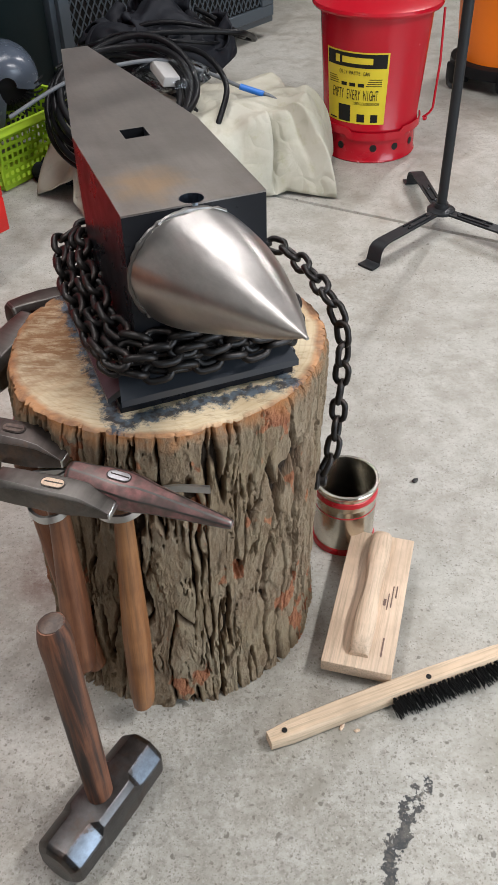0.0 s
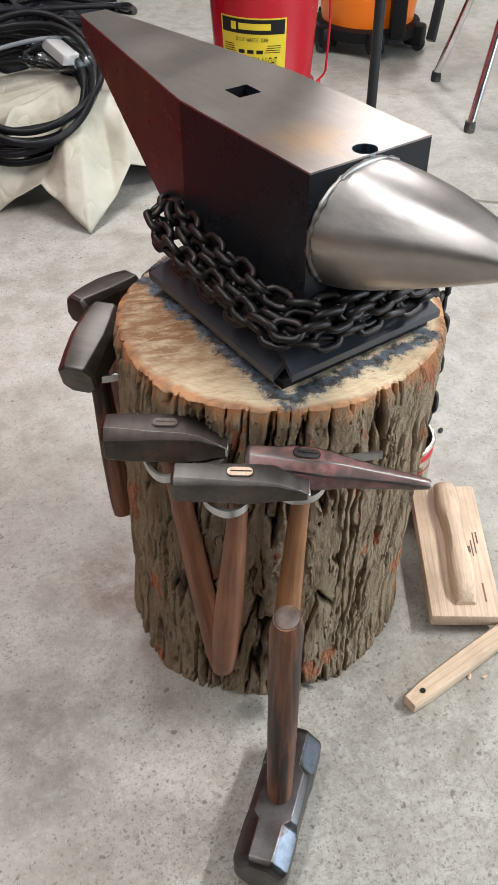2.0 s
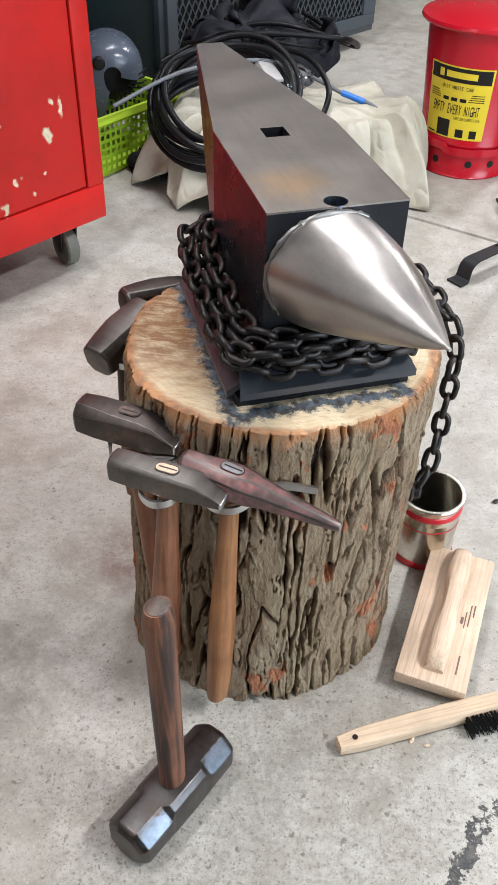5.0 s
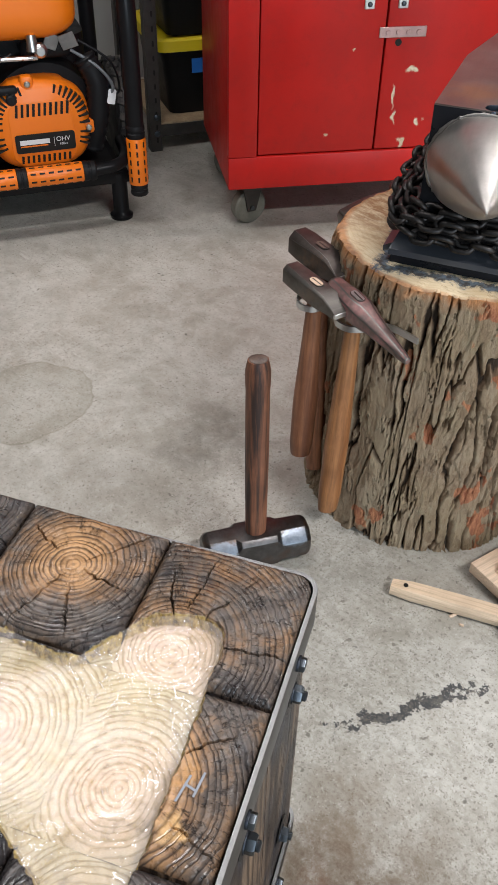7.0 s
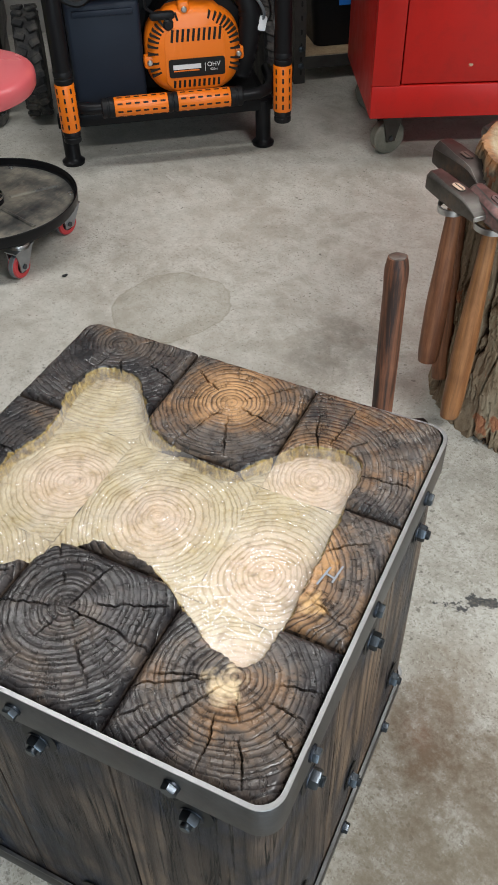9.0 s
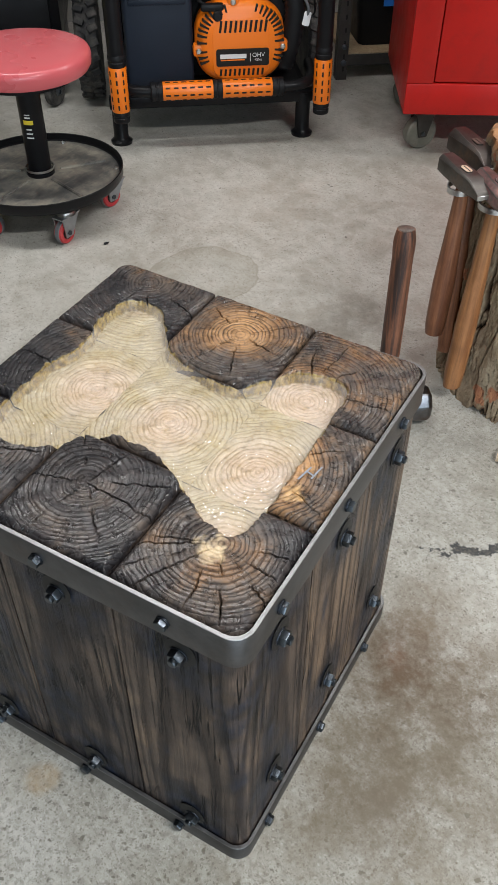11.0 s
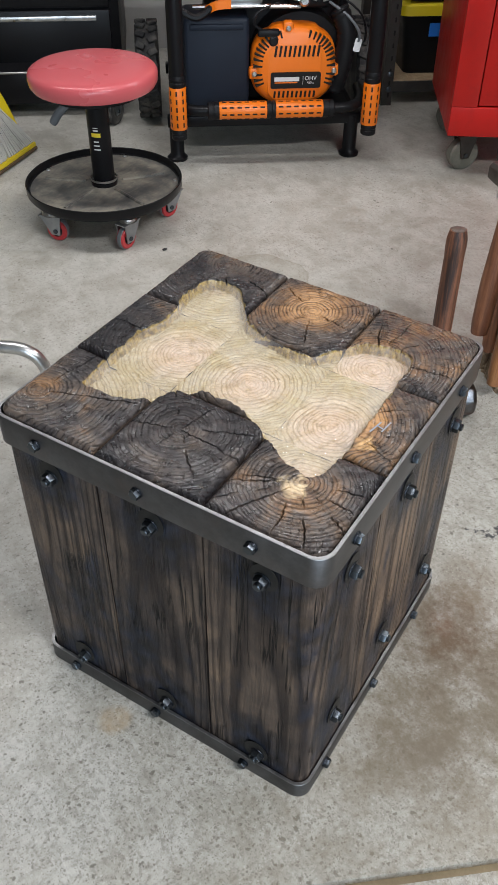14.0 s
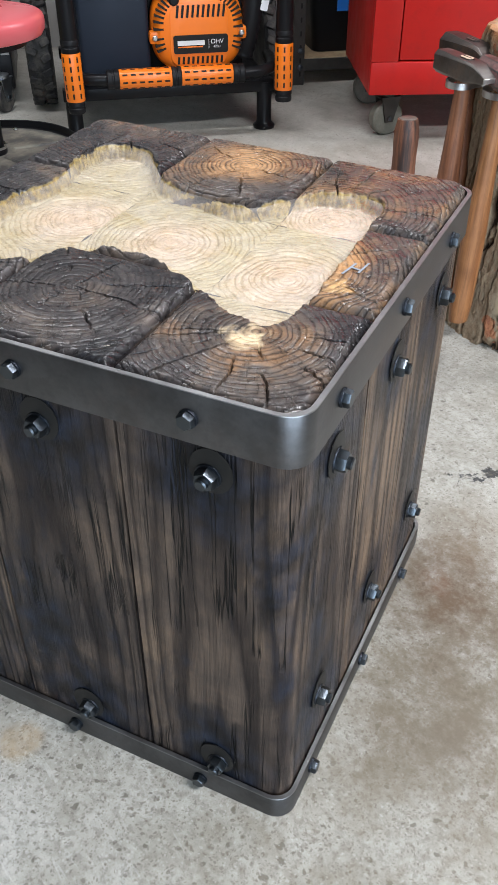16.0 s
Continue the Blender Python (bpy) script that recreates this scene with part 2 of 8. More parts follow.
    c = s.mix(s.ramp(s.math("MULTIPLY_ADD", inside, 40.0, 0.5), (0.46, 0.96), (0.54, 0.0)), c, (0.024, 0.026, 0.03))
    # the top is worn down to its grains in front of the timber seat, smoother further off
    close = s.ramp(s.vec("DISTANCE", s.vec("ADD", s.coord, s.vec("SCALE", shift, 0.5)), (0.48, -0.08, 0.0)), (0.38, 1.0), (0.85, 0.22))
    close = s.math("MAXIMUM", close, s.ramp(s.vec("DISTANCE", s.vec("ADD", s.coord, s.vec("SCALE", shift, 0.5)), (-0.02, 0.42, 0.0)), (0.26, 0.8), (0.55, 0.2)))
    for size, lo, much, col in ((120, 0.50, 0.48, (0.17, 0.155, 0.125)), (42, 0.52, 0.35, (0.22, 0.2, 0.16))):
        c = s.mix(s.math("MULTIPLY", s.math("MULTIPLY", s.ramp(s.noise(size, 4, 0.65), (lo, 0.0), (lo + 0.11, 1.0)), s.ramp(close, (0.25, 0.0), (1.0, 1.0))), much), c, col)
    # grit: single dark grains, thicker in patches
    for size, reach, odds, col, patch in ((78, 0.19, 0.66, (0.12, 0.107, 0.082), s.noise(4.0, 4, 0.6)), (170, 0.24, 0.62, (0.16, 0.135, 0.105), s.noise(6.0, 4, 0.6, of=s.scaled(1, 1, 1, loc=(3, 7, 0))))):
        at = s.vec("ADD", s.coord, s.vec("SCALE", fray, 0.012))
        hit = s.math("MULTIPLY", s.ramp(s.cells(size, of=at), (reach * 0.6, 1.0), (reach * 1.3, 0.0)), s.ramp(s.split(s.cells(size, of=at, out="Color"))[0], (odds, 0.0), (odds + 0.12, 1.0)))
        c = s.mix(s.math("MULTIPLY", s.math("MULTIPLY", hit, close), s.ramp(patch, (0.38, 0.25), (0.58, 0.85))), c, col)
    # loose dark specks
    sp = s.cells(24, of=s.vec("ADD", s.coord, s.vec("SCALE", s.noise_vec(1.7), 0.3)))
    c = s.mix(s.math("MULTIPLY", s.ramp(sp, (0.045, 1.0), (0.075, 0.0)), s.ramp(s.noise(14, 2), (0.54, 0.0), (0.60, 0.85))), c, (0.09, 0.08, 0.065))
    # pits and sand grains all over the worn surface, crisp and unequal, thicker in patches
    much = s.math("MAXIMUM", close, s.ramp(s.noise(5.0, 5, 0.65, of=s.scaled(1, 1, 1, loc=(8, 2, 0))), (0.38, 0.0), (0.64, 0.62)))
    for size, reach, odds, col, deepness in ((95, 0.26, 0.82, (0.105, 0.095, 0.075), 0.75), (190, 0.34, 0.70, (0.13, 0.115, 0.09), 0.6), (330, 0.40, 0.56, (0.16, 0.14, 0.11), 0.55), (240, 0.34, 0.70, (0.66, 0.645, 0.605), 0.3)):
        at = s.vec("ADD", s.vec("ADD", s.scaled(1, 1, 0, loc=(size, 3, 0)), s.vec("SCALE", fray, 0.02)), s.vec("SCALE", s.noise_vec(size * 1.5, 2), 0.8 / size))
        chance, dice, _z = s.split(s.cells(size, of=at, out="Color"))
        grown = s.math("MULTIPLY", dice, reach)
        hit = s.ramp(s.math("SUBTRACT", s.cells(size, of=at), grown), (0.0, 1.0), (0.10, 0.0))
        seen = s.ramp(s.math("ADD", chance, s.math("MULTIPLY", s.math("SUBTRACT", much, 0.5), 0.5)), (odds, 0.0), (odds + 0.08, 1.0))
        c = s.mix(s.math("MULTIPLY", s.math("MULTIPLY", hit, seen), deepness), c, col)
    # rusty stain beside the stool, drips of yellow oil, trodden dirt
    for x, y, r, col, dose, rag, hard in ((0.50, 0.02, 0.45, (0.20, 0.165, 0.112), 0.72, 0.5, 0.2), (0.34, 0.13, 0.25, (0.105, 0.075, 0.04), 0.9, 0.34, 0.3), (0.27, 0.22, 0.15, (0.10, 0.055, 0.024), 1.0, 0.2, 0.35), (0.24, 0.33, 0.10, (0.15, 0.105, 0.06), 0.6, 0.2, 0.3), (0.37, 0.06, 0.13, (0.17, 0.135, 0.09), 0.6, 0.22, 0.3), (0.255, 0.20, 0.035, (0.20, 0.075, 0.035), 0.4, 0.10, 0.1), (-0.20, 0.84, 0.26, (0.20, 0.17, 0.14), 0.5, 0.3, 0.4), (-0.43, 0.66, 0.14, (0.2, 0.185, 0.155), 0.6, 0.3, 0.3), (0.02, 0.52, 0.16, (0.21, 0.19, 0.155), 0.5, 0.3, 0.3), (0.14, -0.30, 0.03, (0.40, 0.25, 0.09), 0.5, 0.05, 0.6),
                                          (-0.285, 0.90, 0.10, (0.12, 0.05, 0.035), 0.8, 0.12, 0.2), (-0.40, 0.67, 0.12, (0.13, 0.12, 0.10), 0.7, 0.25, 0.2), (0.56, 0.16, 0.11, (0.12, 0.10, 0.075), 0.7, 0.25, 0.2), (0.40, 0.05, 0.06, (0.15, 0.12, 0.085), 0.6, 0.15, 0.2), (-0.95, 0.80, 0.22, (0.33, 0.30, 0.25), 0.35, 0.3, 0.4), (-0.34, 0.42, 0.22, (0.24, 0.215, 0.175), 0.55, 0.3, 0.3), (0.1, 0.66, 0.17, (0.25, 0.23, 0.195), 0.45, 0.3, 0.4),
                                          (-0.42, 1.15, 0.3, (0.26, 0.24, 0.2), 0.4, 0.35, 0.3)):
        d = s.vec("DISTANCE", s.vec("ADD", s.coord, s.vec("SCALE", shift, rag)), (x, y, 0.0))
        f = s.ramp(s.math("DIVIDE", d, r), (hard, 1.0), (0.95, 0.0))
        c = s.mix(s.math("MULTIPLY", s.math("MULTIPLY", f, s.math("MULTIPLY", s.ramp(mid, (0.3, 1.0), (0.7, 0.6)), s.ramp(s.noise(19, 7, 0.8), (0.40, 1.0), (0.60, 0.28)))), dose), c, col)
    # scuffs: long pale scratches in loose bundles
    scuff = s.noise(16, 5, 0.7, of=s.scaled(1, 7, 1, rot=(0, 0, -0.5)), distort=0.8)
    c = s.mix(s.math("MULTIPLY", s.math("MULTIPLY", s.ramp(scuff, (0.60, 0.0), (0.68, 1.0)), s.ramp(big, (0.45, 0.0), (0.6, 1.0))), 0.35), c, (0.62, 0.615, 0.58))
    rough = s.ramp(mid, (0.3, 0.36), (0.7, 0.66))
    s.bump(s.math("ADD", s.math("MULTIPLY", soft, 1.0), s.math("MULTIPLY", grain, 0.5)), 0.3, 0.002)
    return s.done(c, rough)


def solid_wood(name, top):
    """Softwood with rings round the object's own z axis: scorched and oiled outside, pale where it is carved.
    top: the end grain, whose scorching goes by the object's colour; else the flame-marked long sides."""
    s = Nodes(name)
    own, hue, _ = s.split(s.tree.nodes["Object Info"].outputs["Color"])
    seat = s.vec("ADD", s.coord, s.vec("SCALE", s.tree.nodes["Object Info"].outputs["Location"], 7.3))
    slow = s.noise(2.6, 2, of=s.scaled(1, 1, 0.45 if top else 0.40, of=seat))
    wob = s.noise(13.0, 4, of=s.scaled(1, 1, 0.10, of=seat))
    r0 = s.vec("LENGTH", s.scaled(1, 1, 0))
    r = s.math("ADD", r0, s.math("MULTIPLY", s.math("SUBTRACT", slow, 0.5), 0.05 if top else 0.050))
    r = s.math("ADD", r, s.math("MULTIPLY", s.math("SUBTRACT", wob, 0.5), 0.015 if top else 0.016))
    r = s.math("ADD", r, s.math("MULTIPLY", s.math("SUBTRACT", s.noise(85, 4, of=s.scaled(1, 1, 0.05)), 0.5), 0.0032 if top else 0.005))
    # rings of uneven width
    one = s.tree.nodes.new("ShaderNodeCombineXYZ")
    s.put(one, 0, r)
    count = s.math("ADD", s.math("MULTIPLY", r, 200.0 if top else 122.0), s.math("MULTIPLY", s.noise(45, 2, of=one.outputs[0]), 3.2))
    ring = s.math("FRACT", count)
    fibre = s.noise(60, 5, 0.6, of=s.scaled(2, 2, 0.30)) if top else s.noise(60, 5, 0.7, of=s.scaled(6, 6, 0.22))
    late = s.ramp(ring, (0.0, 0.4), (0.10, 0.0), (0.55, 0.10), (0.82, 0.9), (0.93, 1.0), (1.0, 0.4))
    late = s.math("MULTIPLY", late, s.ramp(s.noise(30, 4, 0.6, of=seat), (0.32, 0.35), (0.56, 1.0)))
    blotch = s.noise(13, 6, 0.68, of=seat, distort=0.5)
    soot = s.noise(5.5, 4, 0.6, of=seat)
    if top:
        # lighter and redder round the pith, where the flame reached least; amber where it was brushed clean
        burn = s.ramp(r0, (0.0, 0.40), (0.026, 0.27), (0.048, 0.11), (0.075, 0.0))
        burn = s.math("MULTIPLY", burn, hue)
        smear = s.noise(26, 6, 0.72, of=seat, distort=1.4)
        tint = s.math("ADD", s.math("MULTIPLY_ADD", blotch, 0.95, burn), s.math("MULTIPLY_ADD", own, 0.5, -0.36))
        tint = s.math("ADD", tint, s.math("MULTIPLY_ADD", soot, 0.6, -0.21))
        tint = s.math("ADD", tint, s.math("MULTIPLY_ADD", smear, 0.55, -0.27))
        early = s.ramp(tint, (0.26, (0.018, 0.017, 0.019)), (0.42, (0.056, 0.048, 0.046)), (0.56, (0.118, 0.090, 0.071)), (0.74, (0.26, 0.145, 0.073)), (0.96, (0.54, 0.305, 0.145)))
        dark = s.mix(0.80, early, (0.009, 0.007, 0.007))
    else:
        tint = s.math("ADD", s.math("MULTIPLY", blotch, 0.55), s.math("MULTIPLY_ADD", own, 0.20, s.math("MULTIPLY", soot, 0.22)))
        early = s.ramp(tint, (0.35, (0.036, 0.029, 0.027)), (0.48, (0.115, 0.083, 0.063)), (0.64, (0.225, 0.150, 0.096)))
        dark = s.mix(0.88, early, (0.008, 0.006, 0.007))
        late = s.ramp(ring, (0.0, 0.75), (0.10, 0.08), (0.42, 0.0), (0.62, 0.45), (0.84, 1.0), (1.0, 0.75))
        late = s.math("MULTIPLY", late, s.ramp(s.noise(16, 3, 0.6, of=s.scaled(1, 1, 0.25, of=seat)), (0.30, 0.65), (0.55, 1.0)))
        band = s.noise(230, 3, 0.6, of=s.scaled(1, 1, 0.02, of=s.vec("ADD", seat, s.vec("SCALE", s.noise_vec(3.0, 2, of=s.scaled(1, 1, 0.6)), 0.05))))
        late = s.math("MAXIMUM", late, s.math("MULTIPLY", s.ramp(band, (0.40, 1.0), (0.52, 0.0)), 0.35))
    c = s.mix(late, early, dark)
    c = s.mix(s.math("MULTIPLY", s.ramp(fibre, (0.36, 0.9), (0.54, 0.0)), 0.34 if top else 0.32), c, (0.012, 0.010, 0.010))
    rough = s.math("MULTIPLY_ADD", fibre, 0.36, 0.10 if top else 0.24)
    if top:
        # fine radial checks in the end grain
        x, y, z = s.split()
        cmb = s.tree.nodes.new("ShaderNodeCombineXYZ")
        s.put(cmb, 0, s.math("MULTIPLY", s.math("ARCTAN2", y, x), 5.0))
        s.put(cmb, 1, s.math("MULTIPLY", r0, 16.0))
        s.put(cmb, 2, s.math("MULTIPLY", s.info, 50.0))
        chk = s.noise(1.6, 4, 0.62, of=cmb.outputs[0])
        line = s.math("DIVIDE", s.math("ABSOLUTE", s.math("SUBTRACT", chk, 0.5)), s.math("MULTIPLY_ADD", s.noise(40, 3), 0.055, -0.018))
        line = s.math("MULTIPLY", s.ramp(line, (0.3, 1.0), (1.0, 0.0)), s.ramp(s.noise(40, 3), (0.38, 0.0), (0.46, 1.0)))
        c = s.mix(s.math("MULTIPLY", line, 0.75), c, (0.006, 0.005, 0.005))
        # pale and amber spots beside the carving
        geo = s.tree.nodes.new("ShaderNodeNewGeometry").outputs["Position"]
        mp = s.tree.nodes.new("ShaderNodeMapping")
        mp.vector_type = "TEXTURE"
        s.put(mp, 0, geo)
        mp.inputs["Location"].default_value, mp.inputs["Rotation"].default_value = (STOOL[0], STOOL[1], TOP), (0, 0, radians(STOOL[2]))
        flat = s.vec("MULTIPLY", mp.outputs[0], (1.0, 1.0, 0.0))
        flat = s.vec("ADD", flat, s.vec("SCALE", s.vec("SUBTRACT", s.noise_vec(75, 4), (0.5, 0.5, 0.5)), 0.048))
        for bx, by, br, bcol in ((0.136, -0.138, 0.020, (0.72, 0.55, 0.34)), (0.165, -0.003, 0.016, (0.50, 0.27, 0.11)), (0.168, -0.042, 0.017, (0.62, 0.38, 0.17))):
            c = s.mix(s.math("MULTIPLY", s.ramp(s.math("DIVIDE", s.vec("DISTANCE", flat, (bx, by, 0.0)), br), (0.35, 0.95), (0.9, 0.0)), s.ramp(late, (0.2, 1.0), (1.0, 0.6))), c, bcol)
        # carved wood: straw yellow sapwood, pinkish heart, fine olive-brown latewood
        pale = s.ramp(s.noise(26, 4), (0.3, (0.40, 0.335, 0.205)), (0.7, (0.495, 0.435, 0.31)))
        pale = s.mix(s.ramp(r, (0.0, 0.95), (0.030, 0.75), (0.060, 0.0)), pale, (0.63, 0.49, 0.41))
        thin = s.ramp(ring, (0.0, 0.3), (0.08, 0.0), (0.60, 0.0), (0.78, 0.85), (0.92, 1.0), (1.0, 0.3))
        thin = s.math("MULTIPLY", thin, s.ramp(s.noise(30, 4, 0.6, of=seat), (0.30, 0.45), (0.56, 1.0)))
        pale = s.mix(s.math("MULTIPLY", thin, s.ramp(r, (0.0, 0.3), (0.045, 0.75))), pale, (0.27, 0.20, 0.085))
        pale = s.mix(s.math("MULTIPLY", s.ramp(s.noise(75, 5, 0.7), (0.36, 1.0), (0.5, 0.0)), 0.25), pale, (0.33, 0.25, 0.11))
        a = s.tree.nodes.new("ShaderNodeAttribute")
        a.attribute_name = "carved"
        f = s.math("ADD", a.outputs["Fac"], s.math("MULTIPLY", s.math("SUBTRACT", s.noise(120, 3), 0.5), 0.35))
        skin = s.ramp(f, (0.08, 0.0), (0.16, 1.0), (0.86, 1.0), (1.0, 0.0))
        c = s.mix(s.ramp(f, (0.08, 0.0), (0.18, 1.0)), c, pale)
        wall = s.ramp(s.noise(150, 4, 0.7), (0.38, (0.09, 0.055, 0.02)), (0.56, (0.30, 0.205, 0.055)), (0.7, (0.46, 0.36, 0.14)))
        c = s.mix(s.math("MULTIPLY", skin, s.ramp(s.noise(60, 3), (0.35, 1.0), (0.65, 0.8))), c, wall)
        height = s.math("ADD", s.math("ADD", s.math("MULTIPLY", late, -0.8), s.math("MULTIPLY", fibre, 0.8)), s.math("MULTIPLY", line, -2.5))
    else:
        char = s.noise(8, 6, 0.66, of=s.scaled(1.5, 1.5, 0.5, loc=(5, 2, 1), of=seat), distort=0.6)
        f = s.math("MULTIPLY", s.ramp(char, (0.50, 0.0), (0.62, 1.0)), 0.85)
        # blue-black scorch that the torch left round each large bolt
        geo = s.tree.nodes.new("ShaderNodeNewGeometry").outputs["Position"]
        mp = s.tree.nodes.new("ShaderNodeMapping")
        mp.vector_type = "TEXTURE"
        s.put(mp, 0, geo)
        mp.inputs["Location"].default_value, mp.inputs["Rotation"].default_value = (STOOL[0], STOOL[1], 0), (0, 0, radians(STOOL[2]))
        bx, by, bz = s.split(mp.outputs[0])
        halo = None
        for across, zs in ((bx, (0.385, 0.046)), (by, (0.370, 0.098))):
            u = s.math("SUBTRACT", across, s.math("MULTIPLY", s.math("ROUND", s.math("DIVIDE", across, 0.14)), 0.14))
            for zz in zs:
                d = s.math("SQRT", s.math("ADD", s.math("POWER", u, 2.0), s.math("POWER", s.math("MULTIPLY", s.math("SUBTRACT", bz, zz), 0.8), 2.0)))
                halo = d if halo is None else s.math("MINIMUM", halo, d)
        halo = s.math("ADD", halo, s.math("MULTIPLY", s.math("SUBTRACT", s.noise(28, 4, 0.6, of=seat), 0.5), 0.06))
        f = s.math("MAXIMUM", f, s.ramp(halo, (0.014, 0.97), (0.036, 0.75), (0.066, 0.0)))
        c = s.mix(f, c, s.ramp(s.noise(50, 4), (0.4, (0.006, 0.006, 0.007)), (0.7, (0.020, 0.026, 0.042))))
        split = s.noise(22, 4, 0.6, of=s.scaled(2.2, 2.2, 0.07, of=seat))
        crack = s.math("MULTIPLY", s.ramp(s.math("ABSOLUTE", s.math("SUBTRACT", split, 0.5)), (0.005, 1.0), (0.013, 0.0)), s.ramp(s.noise(7, 2, of=seat), (0.46, 0.0), (0.54, 1.0)))
        c = s.mix(crack, c, (0.004, 0.004, 0.004))
        rough = s.math("SUBTRACT", rough, s.math("MULTIPLY", f, 0.05))
        height = s.math("ADD", s.math("ADD", s.math("MULTIPLY", late, -0.7), s.math("MULTIPLY", fibre, 0.9)), s.math("MULTIPLY", crack, -3.0))
    s.bump(height, 0.5 if top else 0.7, 0.0018)
    return s.done(c, rough, 0.0, Specular_IOR_Level=0.45 if top else 0.13)


def dusty_pan():
    """Black enamel under tan dust, wiped and scratched in places."""
    s = Nodes("dusty_black_pan")
    drift = s.vec("ADD", s.coord, s.vec("SCALE", s.noise_vec(9, 3), 0.06))
    cloud, rub = s.noise(11, 6, 0.7, of=drift), s.noise(70, 4, 0.65, of=s.scaled(1, 0.35, 1, rot=(0, 0, 0.7)), distort=1.2)
    r0 = s.vec("LENGTH", s.scaled(1, 1, 0))
    f = s.math("ADD", s.math("MULTIPLY", cloud, 1.0), s.math("MULTIPLY_ADD", rub, 0.3, s.ramp(r0, (0.06, 0.10), (0.12, -0.03), (0.175, 0.06), (0.187, -0.6))))
    c = s.ramp(f, (0.46, (0.016, 0.018, 0.021)), (0.60, (0.088, 0.086, 0.078)), (0.82, (0.25, 0.232, 0.185)))
    s.bump(rub, 0.2, 0.0008)
    return s.done(c, s.ramp(f, (0.5, 0.38), (0.75, 0.75)))


def handle_wood(name, light, dark, burn=0.0, gloss=0.42, along=(1, 1, 0.06)):
    s = Nodes(name)
    g = s.noise(60, 5, 0.65, of=s.scaled(*along), distort=0.4)
    g2 = s.noise(300, 3, 0.7, of=s.scaled(*(v if v == 1 else v * 0.5 for v in along)))
    c = s.ramp(g, (0.32, dark), (0.62, light))
    c = s.mix(s.math("MULTIPLY", s.ramp(g2, (0.35, 1.0), (0.55, 0.0)), 0.45), c, tuple(v * 0.4 for v in dark))
    c = s.mix(s.math("MULTIPLY", s.ramp(s.noise(14, 4, 0.6), (0.42, 0.0), (0.72, 1.0)), 0.5), c, tuple(v * 0.55 for v in dark))
    if burn:
        c = s.mix(s.math("MULTIPLY", s.ramp(g, (0.40, 1.0), (0.52, 0.0)), burn), c, (0.02, 0.012, 0.010))
    s.bump(s.math("ADD", g, g2), 0.2, 0.0008)
    return s.done(c, s.math("MULTIPLY_ADD", g2, 0.3, gloss - 0.12))


def bark(name):
    s = Nodes(name)
    a = s.noise(16, 5, 0.65, of=s.scaled(1, 1, 0.5))
    b = s.noise(150, 6, 0.75, of=s.scaled(1, 1, 0.3))
    c = s.ramp(a, (0.3, (0.215, 0.140, 0.086)), (0.5, (0.315, 0.228, 0.146)), (0.7, (0.405, 0.315, 0.22)))
    c = s.mix(s.math("MULTIPLY", s.ramp(b, (0.34, 1.0), (0.48, 0.0)), 0.6), c, (0.17, 0.115, 0.07))
    c = s.mix(s.math("MULTIPLY", s.ramp(b, (0.53, 0.0), (0.66, 1.0)), 0.5), c, (0.42, 0.36, 0.27))
    flake = s.split(s.cells(70, of=s.vec("ADD", s.scaled(1, 1, 0.45), s.vec("SCALE", s.noise_vec(70, 3), 0.016)), out="Color"))[0]
    c = s.mix(s.math("MULTIPLY", s.ramp(flake, (0.0, 1.0), (0.4, 0.0)), 0.45), c, (0.19, 0.125, 0.08))
    c = s.mix(s.math("MULTIPLY", s.ramp(flake, (0.65, 0.0), (1.0, 1.0)), 0.5), c, (0.36, 0.285, 0.195))
    moss = s.noise(8, 5, 0.7)
    c = s.mix(s.math("MULTIPLY", s.math("MULTIPLY", s.ramp(moss, (0.44, 0.0), (0.62, 1.0)), s.ramp(b, (0.42, 0.2), (0.58, 1.0))), 0.2), c, (0.34, 0.29, 0.13))
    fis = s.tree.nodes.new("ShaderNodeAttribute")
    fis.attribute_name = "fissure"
    # colour goes by crack depth: reddish-brown flanks, near-black bottoms
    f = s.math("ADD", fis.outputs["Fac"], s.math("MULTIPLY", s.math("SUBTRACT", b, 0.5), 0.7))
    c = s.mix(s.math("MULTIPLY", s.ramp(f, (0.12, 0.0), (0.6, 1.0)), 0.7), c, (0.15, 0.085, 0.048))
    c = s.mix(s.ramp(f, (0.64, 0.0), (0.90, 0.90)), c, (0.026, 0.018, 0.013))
    # places where the cork has chipped off
    chip = s.noise(17, 3, 0.6, of=s.scaled(1, 1, 0.7, loc=(3, 1, 7)))
    c = s.mix(s.ramp(chip, (0.61, 0.0), (0.63, 0.85)), c, s.ramp(b, (0.4, (0.30, 0.09, 0.045)), (0.6, (0.52, 0.21, 0.10))))
    at = s.tree.nodes.new("ShaderNodeAttribute")
    at.attribute_name = "inner"
    c = s.mix(s.math("MULTIPLY", at.outputs["Fac"], s.ramp(s.noise(45, 4), (0.38, 0.15), (0.56, 1.0))), c, (0.48, 0.21, 0.08))
    s.bump(s.math("ADD", s.math("MULTIPLY", flake, 0.7), s.math("ADD", s.math("MULTIPLY", b, 1.6), s.math("MULTIPLY", s.noise(330, 4, 0.7), 0.6))), 0.9, 0.0050)
    return s.done(c, 0.85, 0.0, Specular_IOR_Level=0.25)


